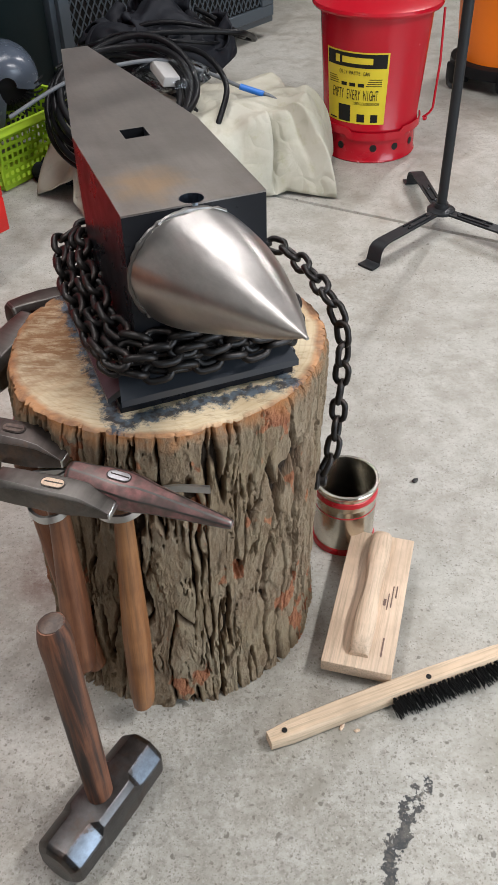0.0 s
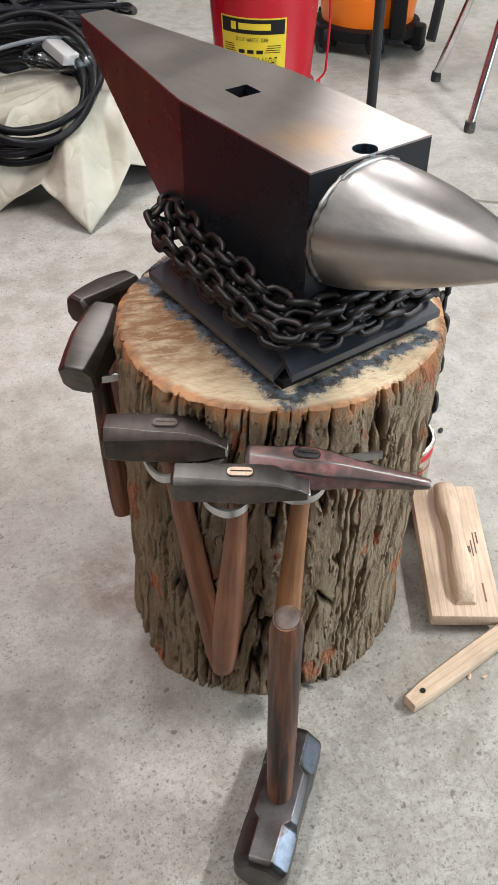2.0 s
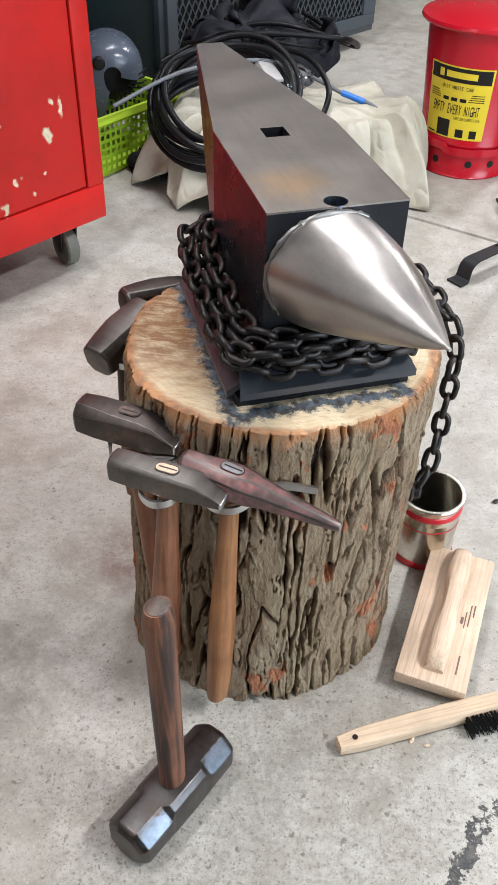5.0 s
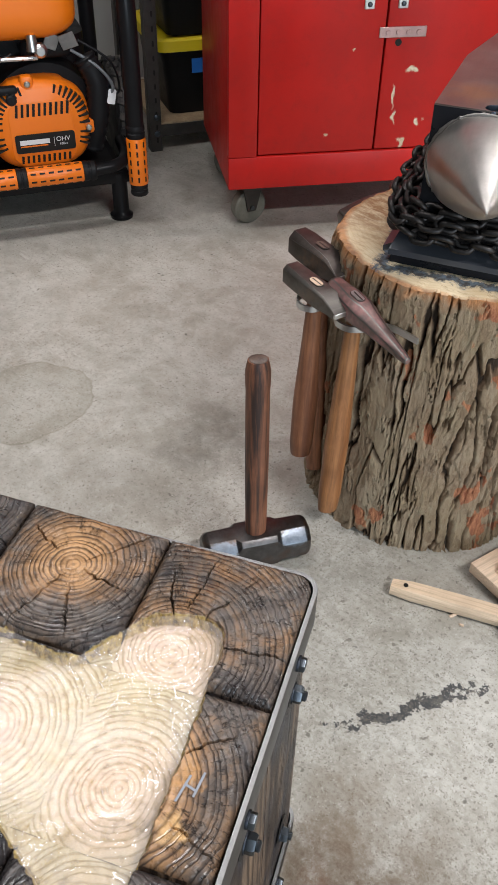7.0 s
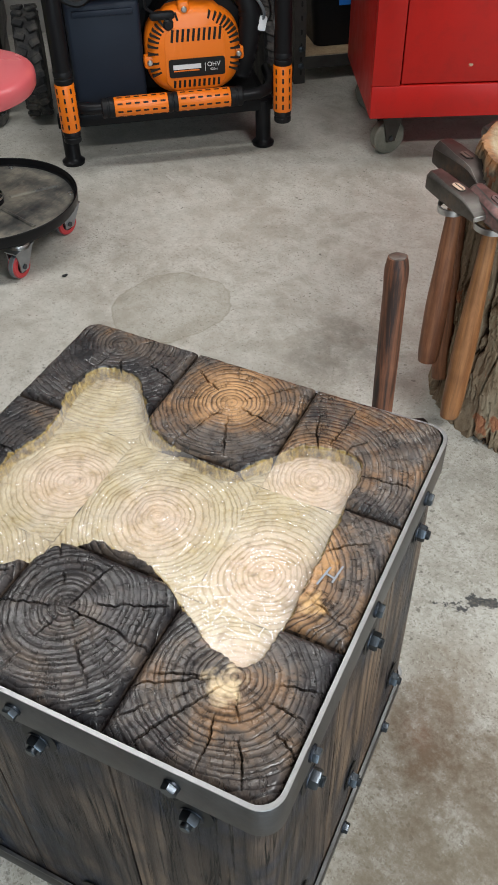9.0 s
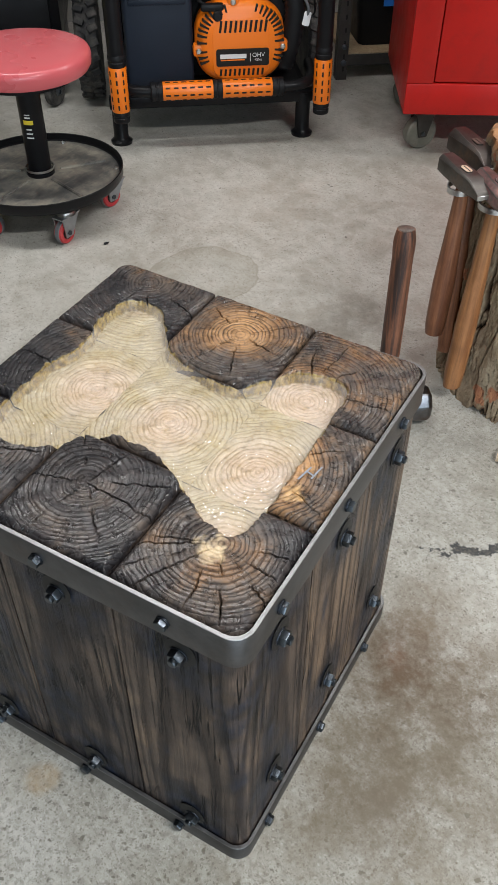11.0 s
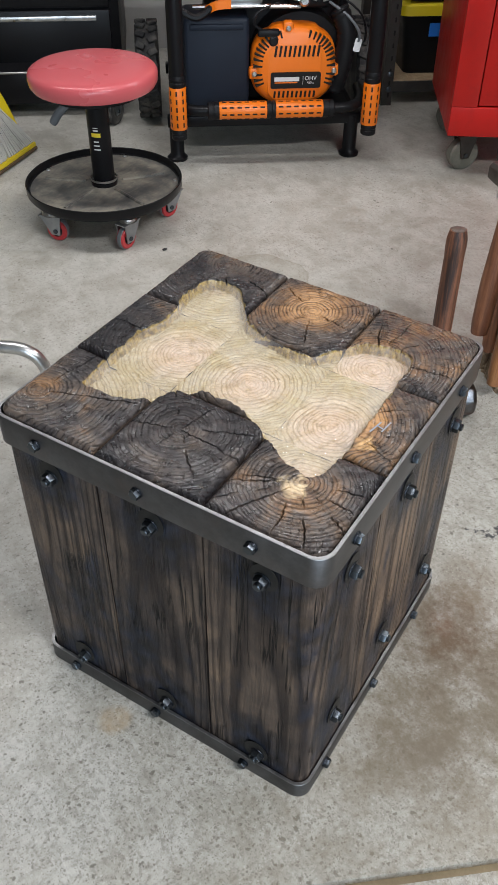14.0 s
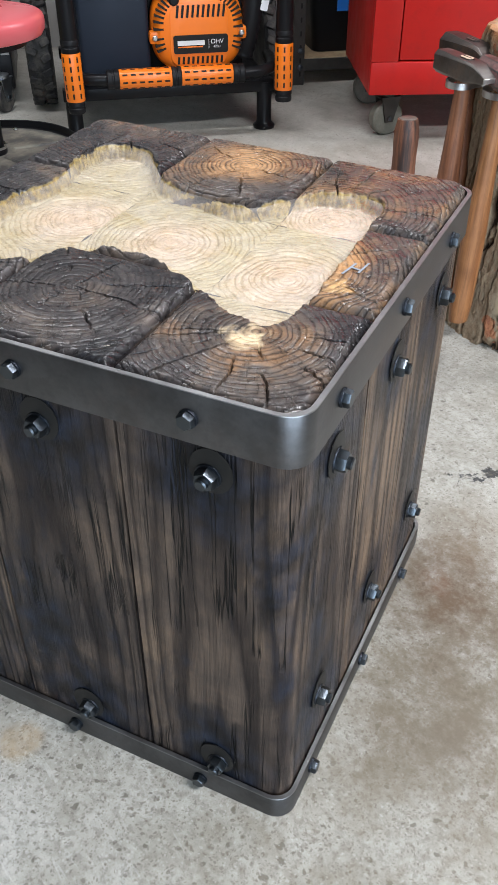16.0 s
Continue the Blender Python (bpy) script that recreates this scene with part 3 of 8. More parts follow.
def sawn_top(name):
    """The sawn upper face of the stump: pale, ringed, weathered brown at one side, spattered with paint round the iron."""
    s = Nodes(name)
    r = s.vec("LENGTH", s.vec("ADD", s.scaled(1, 1, 0), (0.02, -0.015, 0.0)))
    r = s.math("ADD", r, s.math("MULTIPLY", s.noise(7, 3), 0.012))
    ring = s.math("FRACT", s.math("MULTIPLY", r, 150.0))
    saw = s.noise(30, 4, 0.6, of=s.scaled(1, 7, 1, rot=(0, 0, 0.5)))
    c = s.ramp(s.noise(12, 5, 0.6), (0.3, (0.60, 0.45, 0.265)), (0.62, (0.76, 0.64, 0.44)))
    c = s.mix(s.math("MULTIPLY", s.ramp(ring, (0.55, 0.0), (0.85, 1.0), (1.0, 0.2)), 0.28), c, (0.52, 0.35, 0.18))
    c = s.mix(s.math("MULTIPLY", s.ramp(saw, (0.56, 0.0), (0.72, 1.0)), 0.4), c, (0.46, 0.32, 0.19))
    x, y, z = s.split()
    # brown weathering on the far left of the face
    d = s.vec("DISTANCE", s.vec("ADD", s.scaled(1, 1, 0), s.vec("SCALE", s.vec("SUBTRACT", s.noise_vec(20, 3), (0.5, 0.5, 0.5)), 0.1)), (-0.125, 0.03, 0.0))
    grimy = s.noise(34, 6, 0.72, of=s.scaled(1, 3.2, 1, rot=(0, 0, 0.9)), distort=0.4)
    c = s.mix(s.math("MULTIPLY", s.ramp(s.math("DIVIDE", d, 0.21), (0.30, 1.0), (1.0, 0.0)), s.ramp(grimy, (0.36, 0.35), (0.56, 1.0))), c, (0.25, 0.115, 0.042))
    c = s.mix(s.math("MULTIPLY", s.ramp(grimy, (0.54, 0.0), (0.66, 1.0)), 0.6), c, (0.34, 0.20, 0.10))
    edge = s.math("ADD", s.vec("LENGTH", s.scaled(1, 1, 0)), s.math("MULTIPLY", s.math("SUBTRACT", s.noise(28, 4), 0.5), 0.014))
    c = s.mix(s.ramp(edge, (0.1735, 0.0), (0.1775, 0.85)), c, s.ramp(s.noise(60, 4), (0.4, (0.22, 0.085, 0.035)), (0.62, (0.50, 0.22, 0.085))))
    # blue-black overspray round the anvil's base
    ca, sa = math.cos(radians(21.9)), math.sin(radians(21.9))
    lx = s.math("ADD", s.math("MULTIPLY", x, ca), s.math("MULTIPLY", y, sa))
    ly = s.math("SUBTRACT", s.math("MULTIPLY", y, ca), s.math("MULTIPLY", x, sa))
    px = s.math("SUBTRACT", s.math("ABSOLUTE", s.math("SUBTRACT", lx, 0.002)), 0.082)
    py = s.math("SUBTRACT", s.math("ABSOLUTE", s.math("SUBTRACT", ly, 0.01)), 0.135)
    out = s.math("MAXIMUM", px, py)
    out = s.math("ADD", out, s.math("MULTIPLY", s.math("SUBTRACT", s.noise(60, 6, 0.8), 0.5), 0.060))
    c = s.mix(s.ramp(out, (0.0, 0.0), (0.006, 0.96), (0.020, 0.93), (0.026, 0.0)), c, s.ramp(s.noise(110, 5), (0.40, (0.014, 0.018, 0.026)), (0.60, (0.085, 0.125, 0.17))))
    s.bump(s.math("ADD", saw, s.math("MULTIPLY", s.noise(220, 3), 0.5)), 0.4, 0.002)
    return s.done(c, 0.72)


def steel(name, colour, rough, rust=0.0, streak=0.0, metal=1.0, streak_turn=(0, 0, 0), patch=None, vary=1.0, dents=0.0):
    s = Nodes(name)
    a = s.noise(18, 5, 0.65)
    b = s.noise(140, 3, 0.7, of=s.scaled(1, 0.08, 1, rot=streak_turn))
    c = s.ramp(a, (0.3, tuple(v * (1 - 0.28 * vary) for v in colour)), (0.7, tuple(min(1, v * (1 + 0.22 * vary)) for v in colour)))
    if rust:
        f = s.ramp(s.noise(10, 5, 0.7), (0.54, 0.0), (0.72, 1.0))
        c = s.mix(s.math("MULTIPLY", f, rust), c, (0.26, 0.13, 0.06))
    if patch:
        d = s.vec("DISTANCE", s.vec("ADD", s.scaled(1, 1, 0), s.vec("SCALE", s.vec("SUBTRACT", s.noise_vec(30, 4), (0.5, 0.5, 0.5)), 0.07)), (patch[0], patch[1], 0.0))
        c = s.mix(s.math("MULTIPLY", s.ramp(s.math("DIVIDE", d, patch[2]), (0.3, 1.0), (1.0, 0.0)), 0.6), c, (0.42, 0.26, 0.13))
    r = s.math("MULTIPLY_ADD", a, 0.25 * vary, rough - 0.12 * vary)
    if streak:
        r = s.math("MULTIPLY_ADD", b, streak, r, True)
        c = s.mix(s.math("MULTIPLY", s.ramp(b, (0.36, 1.0), (0.56, 0.0)), min(1.0, streak * 2.2)), c, tuple(v * 0.5 for v in colour))
    relief = s.math("ADD", s.noise(240, 3), b)
    if dents:
        relief = s.math("ADD", relief, s.math("MULTIPLY", s.noise(22, 3, 0.5, of=s.scaled(1, 0.45, 1)), dents))
    s.bump(relief, 0.18, 0.0006)
    return s.done(c, r, metal)


def rubbed_iron(name, colour, places):
    """Dull forged steel, rusty in patches, rubbed bright about the given places, where the daylight's blue reflection
    is put into the colour.
    """
    s = Nodes(name)
    a, b = s.noise(26, 6, 0.7), s.noise(90, 5, 0.75)
    c = s.ramp(a, (0.3, tuple(v * 0.6 for v in colour)), (0.7, tuple(v * 1.5 for v in colour)))
    c = s.mix(s.math("MULTIPLY", s.ramp(s.noise(20, 5, 0.7), (0.52, 0.0), (0.68, 1.0)), 0.6), c, (0.13, 0.075, 0.05))
    left = None
    for p in places:
        d = s.vec("LENGTH", s.vec("MULTIPLY", s.vec("SUBTRACT", s.coord, p), (0.62, 1.0, 1.0)))
        f = s.ramp(s.math("ADD", s.math("DIVIDE", d, 0.017), s.math("MULTIPLY_ADD", b, 1.3, -0.65)), (0.80, 1.0), (0.98, 0.0))
        left = f if left is None else s.math("MAXIMUM", left, f)
    # rubbed patches, tinted with the blue reflection of the door's daylight
    c = s.mix(s.math("MULTIPLY", left, 0.85), c, s.ramp(b, (0.35, (0.14, 0.158, 0.185)), (0.65, (0.22, 0.25, 0.29))))
    s.bump(s.math("ADD", b, s.math("MULTIPLY", a, 3.0)), 0.25, 0.0008)
    return s.done(c, s.math("MULTIPLY_ADD", a, 0.35, 0.20), 1.0)


def worn_paint(name, paint, bare):
    """Thin paint rubbed off a forged head in patches."""
    s = Nodes(name)
    w = s.noise(45, 6, 0.7)
    off = s.ramp(w, (0.40, 0.0), (0.64, 1.0))
    c = s.mix(off, s.ramp(s.noise(130, 4), (0.35, tuple(v * 0.55 for v in paint)), (0.65, paint)), s.ramp(s.noise(60, 4), (0.3, tuple(v * 0.6 for v in bare)), (0.7, bare)))
    s.bump(w, 0.3, 0.001)
    return s.done(c, s.math("MULTIPLY_ADD", w, 0.3, 0.22), s.math("MULTIPLY", off, 0.9))


def painted_red(name, colour=(0.50, 0.011, 0.008), chips=True):
    s = Nodes(name)
    big, fine = s.noise(3.5, 4), s.noise(90, 4, 0.7)
    c = s.ramp(big, (0.3, tuple(v * 0.8 for v in colour)), (0.7, tuple(v * 1.15 for v in colour)))
    c = s.mix(s.math("MULTIPLY", s.ramp(s.noise(12, 6, 0.7), (0.55, 0.0), (0.75, 1.0)), 0.15), c, (0.17, 0.02, 0.02))
    if chips:
        # worn-through patches down to pale primer
        rag = s.vec("SCALE", s.vec("SUBTRACT", s.noise_vec(34, 5), (0.5, 0.5, 0.5)), 0.045)
        hit = None
        for cx, cz, sx, sz in ((0.450, 0.400, 0.9, 2.2), (0.405, 0.335, 3.2, 0.6), (0.415, 0.285, 3.0, 0.9), (0.570, 0.350, 1.5, 1.2), (0.480, 0.268, 1.8, 1.8), (0.612, 0.395, 3.4, 0.7),
                               (0.590, 0.420, 2.2, 2.2), (0.44, 0.22, 2.4, 1.0), (0.24, 0.25, 2.6, 3.0), (0.55, 0.27, 4, 4), (0.52, 0.235, 4, 3), (0.30, 0.45, 4, 4)):
            v = s.vec("MULTIPLY", s.vec("SUBTRACT", s.vec("ADD", s.scaled(1, 0, 1), rag), (cx, 0.0, cz)), (sx, 0.0, sz))
            d = s.vec("LENGTH", v)
            hit = d if hit is None else s.math("MINIMUM", hit, d)
        f = s.ramp(hit, (0.013, 1.0), (0.017, 0.0))
        c = s.mix(f, c, s.ramp(fine, (0.4, (0.60, 0.47, 0.30)), (0.6, (0.74, 0.66, 0.50))))
        grime = s.math("MULTIPLY", s.ramp(s.noise(22, 6, 0.75), (0.5, 0.0), (0.72, 0.8)), 0.25)
        c = s.mix(grime, c, (0.10, 0.018, 0.016))
    s.bump(s.math("ADD", fine, s.noise(30, 2)), 0.1, 0.001)
    return s.done(c, s.math("MULTIPLY_ADD", s.noise(25, 4), 0.25, 0.28), 0.0, Specular_IOR_Level=0.35)


def canvas(name):
    s = Nodes(name)
    a = s.noise(9, 5, 0.6)
    weave = s.noise(700, 2)
    c = s.ramp(a, (0.3, (0.40, 0.375, 0.29)), (0.65, (0.52, 0.495, 0.41)))
    c = s.mix(s.math("MULTIPLY", s.ramp(s.noise(25, 5, 0.7), (0.56, 0.0), (0.72, 1.0)), 0.4), c, (0.34, 0.33, 0.18))
    # pressed-in creases
    line = s.math("MINIMUM", s.math("ABSOLUTE", s.math("SUBTRACT", s.noise(4, 2, 0.5), 0.5)), s.math("ABSOLUTE", s.math("SUBTRACT", s.noise(8, 2, 0.5, of=s.scaled(1, 0.6, 1, loc=(3, 1, 2))), 0.5)))
    s.bump(s.math("ADD", s.math("MULTIPLY", s.ramp(line, (0.0, 0.0), (0.06, 1.0)), 1.6), s.math("MULTIPLY", weave, 0.3)), 0.4, 0.005)
    return s.done(c, 0.85)


def clear_coat(name, tint=(1, 1, 1), rough=0.03, ripple=0.4, milk_haze=0.0):
    """Clear resin or film: see-through, with a gloss that grows at grazing angles."""
    s = Nodes(name)
    t = s.tree
    tr, gl, mx, fr = (t.nodes.new(k) for k in ("ShaderNodeBsdfTransparent", "ShaderNodeBsdfGlossy", "ShaderNodeMixShader", "ShaderNodeFresnel"))
    tr.inputs[0].default_value, gl.inputs["Roughness"].default_value, fr.inputs[0].default_value = (*tint, 1), rough, 1.5
    bp = t.nodes.new("ShaderNodeBump")
    bp.inputs["Strength"].default_value, bp.inputs["Distance"].default_value = ripple, 0.004
    t.links.new(s.math("ADD", s.noise(26, 2, 0.5), s.math("MULTIPLY", s.noise(95, 3, 0.6), 0.35)), bp.inputs["Height"])
    t.links.new(bp.outputs[0], gl.inputs["Normal"])
    t.links.new(fr.outputs[0], mx.inputs[0])
    body = tr.outputs[0]
    if milk_haze:
        # cloudy patches, also painting in the whitish haze of the ceiling's reflection
        df, mm = t.nodes.new("ShaderNodeBsdfDiffuse"), t.nodes.new("ShaderNodeMixShader")
        df.inputs[0].default_value = (0.78, 0.74, 0.71, 1)
        t.links.new(s.math("MULTIPLY", s.ramp(s.noise(18, 5, 0.65, distort=1.0), (0.38, 0.25), (0.64, 1.0)), milk_haze), mm.inputs[0])
        t.links.new(tr.outputs[0], mm.inputs[1])
        t.links.new(df.outputs[0], mm.inputs[2])
        body = mm.outputs[0]
    t.links.new(body, mx.inputs[1])
    t.links.new(gl.outputs[0], mx.inputs[2])
    t.links.new(mx.outputs[0], t.nodes["Material Output"].inputs[0])
    return s.mat


CONCRETE = concrete("concrete")
TIMBER = [solid_wood("scorched_end_grain", True), solid_wood("charred_timber", False)]
RESIN = clear_coat("resin", (0.975, 0.935, 0.835), 0.03, 0.7, 0.26)
FILM = clear_coat("plastic_film", (0.93, 0.94, 0.95), 0.08, 1.0)
BARK, SAWN = bark("bark"), sawn_top("sawn_end")
BAND = steel("band_steel", (0.125, 0.125, 0.13), 0.36, 0.1, 0.1)
WORN_EDGE = steel("worn_edge", (0.30, 0.30, 0.30), 0.42)
BOLT = steel("bolt_steel", (0.085, 0.097, 0.11), 0.36, 0.0)
WASHER = steel("washer_steel", (0.04, 0.045, 0.055), 0.45, 0.0)
HORN = steel("horn_steel", (0.47, 0.445, 0.42), 0.35, 0.08, 0.05, vary=0.6, dents=14.0)
FACE = steel("face_steel", (0.270, 0.240, 0.220), 0.33, 0.10, 0.08, patch=(-0.032, 0.062, 0.05), vary=0.6)
WELD = steel("weld_steel", (0.30, 0.285, 0.27), 0.42, 0.15, dents=20.0)
ANVIL_PAINT = plain("anvil_paint", (0.011, 0.0115, 0.014), 0.30, 0.0, 0.3, 30, 0.05)
CHALK = plain("chalk", (0.30, 0.32, 0.36), 0.8, 0, 0.3, 200)
FADED_INK = plain("faded_ink", (0.16, 0.10, 0.08), 0.7, 0, 0.3)
FLANGE_PAINT = plain("flange_paint", (0.040, 0.044, 0.052), 0.32, 0.0, 0.25, 30, 0.05)
JOINT_DIRT = plain("joint_dirt", (0.21, 0.165, 0.10), 0.9, 0, 0.7, 90, 0.9)
CHAIN = steel("chain_iron", (0.044, 0.041, 0.040), 0.46, 0.12, metal=0.9)
HAMMER = steel("hammer_steel", (0.155, 0.142, 0.130), 0.38, 0.45, 0.15, vary=1.5, dents=9.0)
HAMMER_DARK = steel("hammer_dark", (0.105, 0.088, 0.080), 0.42, 0.6, 0.15, vary=1.5, dents=9.0)
RUBBED = steel("rubbed_edge", (0.17, 0.16, 0.15), 0.42)
LOOP = steel("loop_steel", (0.52, 0.52, 0.52), 0.32)
BRIGHT = steel("bright_steel", (0.58, 0.58, 0.57), 0.3)
CHROME = steel("chrome", (0.75, 0.75, 0.75), 0.12)
DRIFT_RED = worn_paint("worn_red_steel", (0.30, 0.135, 0.125), (0.22, 0.17, 0.155))
BLUE_STEEL = steel("blued_steel", (0.25, 0.30, 0.37), 0.3)
EYE_DARK = handle_wood("greasy_end_grain", (0.16, 0.11, 0.085), (0.07, 0.05, 0.04))
HANDLE_A = handle_wood("hickory_reddish", (0.30, 0.12, 0.055), (0.14, 0.047, 0.022))
HANDLE_B = handle_wood("hickory_amber", (0.39, 0.175, 0.066), (0.21, 0.078, 0.027))
HANDLE_BURNT = handle_wood("hickory_burnt", (0.25, 0.10, 0.05), (0.10, 0.035, 0.02), 0.9, 0.5)
PALE_WOOD = handle_wood("raw_beech", (0.74, 0.56, 0.41), (0.68, 0.50, 0.35), 0.0, 0.6, (1, 0.06, 1))
PALE_WOOD_X = handle_wood("raw_birch", (0.74, 0.57, 0.41), (0.66, 0.49, 0.33), 0.0, 0.6, (0.06, 1, 1))
RED_CABINET = painted_red("cabinet_red")
RED_CAN = plain("can_red", (0.44, 0.005, 0.016), 0.22, 0.0, 0.08, 12, 0.03)
YELLOW_LABEL = plain("label_yellow", (0.72, 0.56, 0.03), 0.4, 0, 0.08)
BLACK_INK = plain("black_ink", (0.015, 0.014, 0.013), 0.5, 0, 0.2)
BLACK_PLASTIC = plain("black_plastic", (0.009, 0.009, 0.010), 0.45, 0, 0.3)
BLACK_TUBE = plain("black_tube", (0.007, 0.007, 0.008), 0.35, 0, 0.3)
RUBBER = plain("rubber", (0.026, 0.026, 0.027), 0.6, 0, 0.4, dust=0.3)
ORANGE = plain("orange_plastic", (0.84, 0.185, 0.006), 0.38, 0, 0.1, 20)
NAVY = plain("slate_plastic", (0.014, 0.019, 0.030), 0.5, 0, 0.25)
LOCKER_GREY = plain("locker_grey", (0.060, 0.075, 0.090), 0.42, 0.0, 0.12, 10)
LOCKER_DARK = plain("locker_dark_green", (0.006, 0.012, 0.013), 0.38, 0.0, 0.25, 10)
CANVAS = canvas("canvas")
CLOTH = plain("black_cloth", (0.012, 0.013, 0.017), 0.62, 0, 0.5, 60, 0.5)
CABLE = plain("cable_rubber", (0.008, 0.008, 0.009), 0.36, 0, 0.3)
CABLE_GREY = plain("cable_grey", (0.13, 0.14, 0.15), 0.5, 0, 0.2)
LIME = plain("lime_plastic", (0.42, 0.62, 0.04), 0.4, 0, 0.1)
BLUE_PLASTIC = plain("blue_plastic", (0.02, 0.16, 0.55), 0.4, 0, 0.1)
YELLOW_PLASTIC = plain("yellow_plastic", (0.72, 0.55, 0.015), 0.38, 0, 0.1)
TIN = steel("tinplate", (0.70, 0.66, 0.58), 0.24, 0.0)
TIN_RED = plain("tin_red", (0.55, 0.02, 0.03), 0.3, 0, 0.1)
VINYL = plain("red_vinyl", (0.54, 0.10, 0.11), 0.28, 0, 0.05, 2.5, 0.03)
PAN = dusty_pan()
BROWN_LIP = plain("brown_rubber", (0.10, 0.062, 0.032), 0.6)
PALE_BRISTLE = plain("pale_bristle", (0.50, 0.485, 0.44), 0.6, 0, 0.3, 60)
STAND_BLACK = plain("stand_black", (0.03, 0.031, 0.033), 0.42, 0.3, 0.2)
BRISTLE = plain("bristle", (0.012, 0.012, 0.012), 0.6, 0, 0.4)
BOARD = plain("bare_board", (0.15, 0.12, 0.095), 0.8, 0, 0.2, 6)
WALL_PAINT = plain("wall_paint", (0.36, 0.35, 0.33), 0.8, 0, 0.06, 4)
PLYWOOD = handle_wood("plywood", (0.48, 0.36, 0.22), (0.38, 0.26, 0.15), 0.0, 0.6)
ANGLE_IRON = steel("angle_iron", (0.06, 0.055, 0.05), 0.5, 0.1, metal=0.7)
CEILING_PAINT = plain("ceiling_paint", (0.28, 0.28, 0.28), 0.85, 0, 0.04, 3)
WHITE_PLASTIC = plain("white_plastic", (0.7, 0.7, 0.7), 0.4, 0, 0.1)
CARD = plain("grey_card", (0.46, 0.44, 0.42), 0.6, 0, 0.15)
ENGINE = steel("engine_alloy", (0.34, 0.36, 0.38), 0.4, 0.0)

# ---- structure ----
def floor_slab():
    """One sheet of concrete, with sawn joints as recessed strips between the bays."""
    u0, u1, v0, v1 = -4.0, 5.2, -4.0, 2.75
    w, ju = 0.007, 2.066

    def jv(u):
        return -0.505 + 0.045 * u

    bm = nm()
    m = pose(0, 0, 0, 0, 0, ROOM)
    # cross-section of the bays and joints in u; the joint along v cuts the near bays in v
    for a, b in ((u0, ju - w), (ju + w, u1)):
        ja, jb = jv(a), jv(b)
        fill(bm, [(a, v0, 0), (b, v0, 0), (b, jb - w, 0), (a, ja - w, 0)], [(0, 1, 2, 3)], m)
        fill(bm, [(a, ja + w, 0), (b, jb + w, 0), (b, v1, 0), (a, v1, 0)], [(0, 1, 2, 3)], m)
        fill(bm, [(a, ja - w, 0), (b, jb - w, 0), (b, jb - w * 0.7, -0.009), (a, ja - w * 0.7, -0.009), (b, jb + w * 0.7, -0.009), (a, ja + w * 0.7, -0.009), (b, jb + w, 0), (a, ja + w, 0)],
             [(0, 1, 2, 3), (3, 2, 4, 5), (5, 4, 6, 7)], m)
    fill(bm, [(ju - w, v0, 0), (ju - w * 0.7, v0, -0.009), (ju + w * 0.7, v0, -0.009), (ju + w, v0, 0), (ju - w, v1, 0), (ju - w * 0.7, v1, -0.009), (ju + w * 0.7, v1, -0.009), (ju + w, v1, 0)],
         [(0, 1, 5, 4), (1, 2, 6, 5), (2, 3, 7, 6)], m)
    for f in bm.faces:
        if all(v.co.z < -0.001 for v in f.verts):
            f.material_index = 1
    ob = new("floor", finish(bm, "floor", [CONCRETE, JOINT_DIRT], 0))
    return tagged(ob, "worn grey concrete garage floor with sawn joints", "floor", kind="structure")


def slab(name, u, v, z, sx, sy, sz, mat, label, category):
    bm = nm()
    box(bm, sx, sy, sz)
    ob = new(name, finish(bm, name, mat))
    ob.matrix_world = Matrix.Translation(room(u, v, z)) @ pose(0, 0, 0, 0, 0, ROOM)
    return tagged(ob, label, category, kind="structure")


floor_slab()
# ceiling and board walls stay out of view; dull tones hold down bounced light
slab("ceiling", 0.6, -0.6, CEILING + 0.05, 9.2, 6.8, 0.1, CEILING_PAINT, "unseen garage ceiling, grey to limit bounced light", "ceiling")
slab("wall_back", 0.6, 2.80, 1.3, 9.2, 0.1, 2.6, WALL_PAINT, "unfinished pale wall behind the generator", "wall")
slab("wall_front", -2.65, -4.05, 1.3, 2.7, 0.1, 2.6, BOARD, "bare board wall beside the garage door", "wall")
slab("wall_corner", 3.65, -4.05, 1.3, 3.1, 0.1, 2.6, BOARD, "bare board wall beside the garage door", "wall")
slab("wall_lintel", 0.4, -4.05, 2.4, 3.4, 0.1, 0.4, BOARD, "bare board lintel over the garage door", "wall")
slab("wall_far", 5.25, -0.6, 1.3, 0.1, 6.8, 2.6, BOARD, "bare board wall beyond the lockers", "wall")
slab("wall_near", -4.05, -0.6, 1.3, 0.1, 6.8, 2.6, BOARD, "bare board wall", "wall")

# ---- the charred timber block stool ----
BONE = [(-0.160, 0.100), (-0.150, 0.138), (-0.110, 0.142), (-0.078, 0.108), (-0.046, 0.077), (0.0, 0.067), (0.045, 0.066),
        (0.080, 0.114), (0.118, 0.131), (0.150, 0.120), (0.153, 0.050), (0.155, -0.050), (0.148, -0.108), (0.110, -0.110),
        (0.042, -0.067), (-0.002, -0.060), (-0.042, -0.067), (-0.084, -0.114), (-0.140, -0.124), (-0.155, -0.105), (-0.158, -0.010), (-0.147, 0.035)]
BONE_LINE = np.array([p[:2] for p in spline([(x, y, 0) for x, y in BONE], 5, True)])


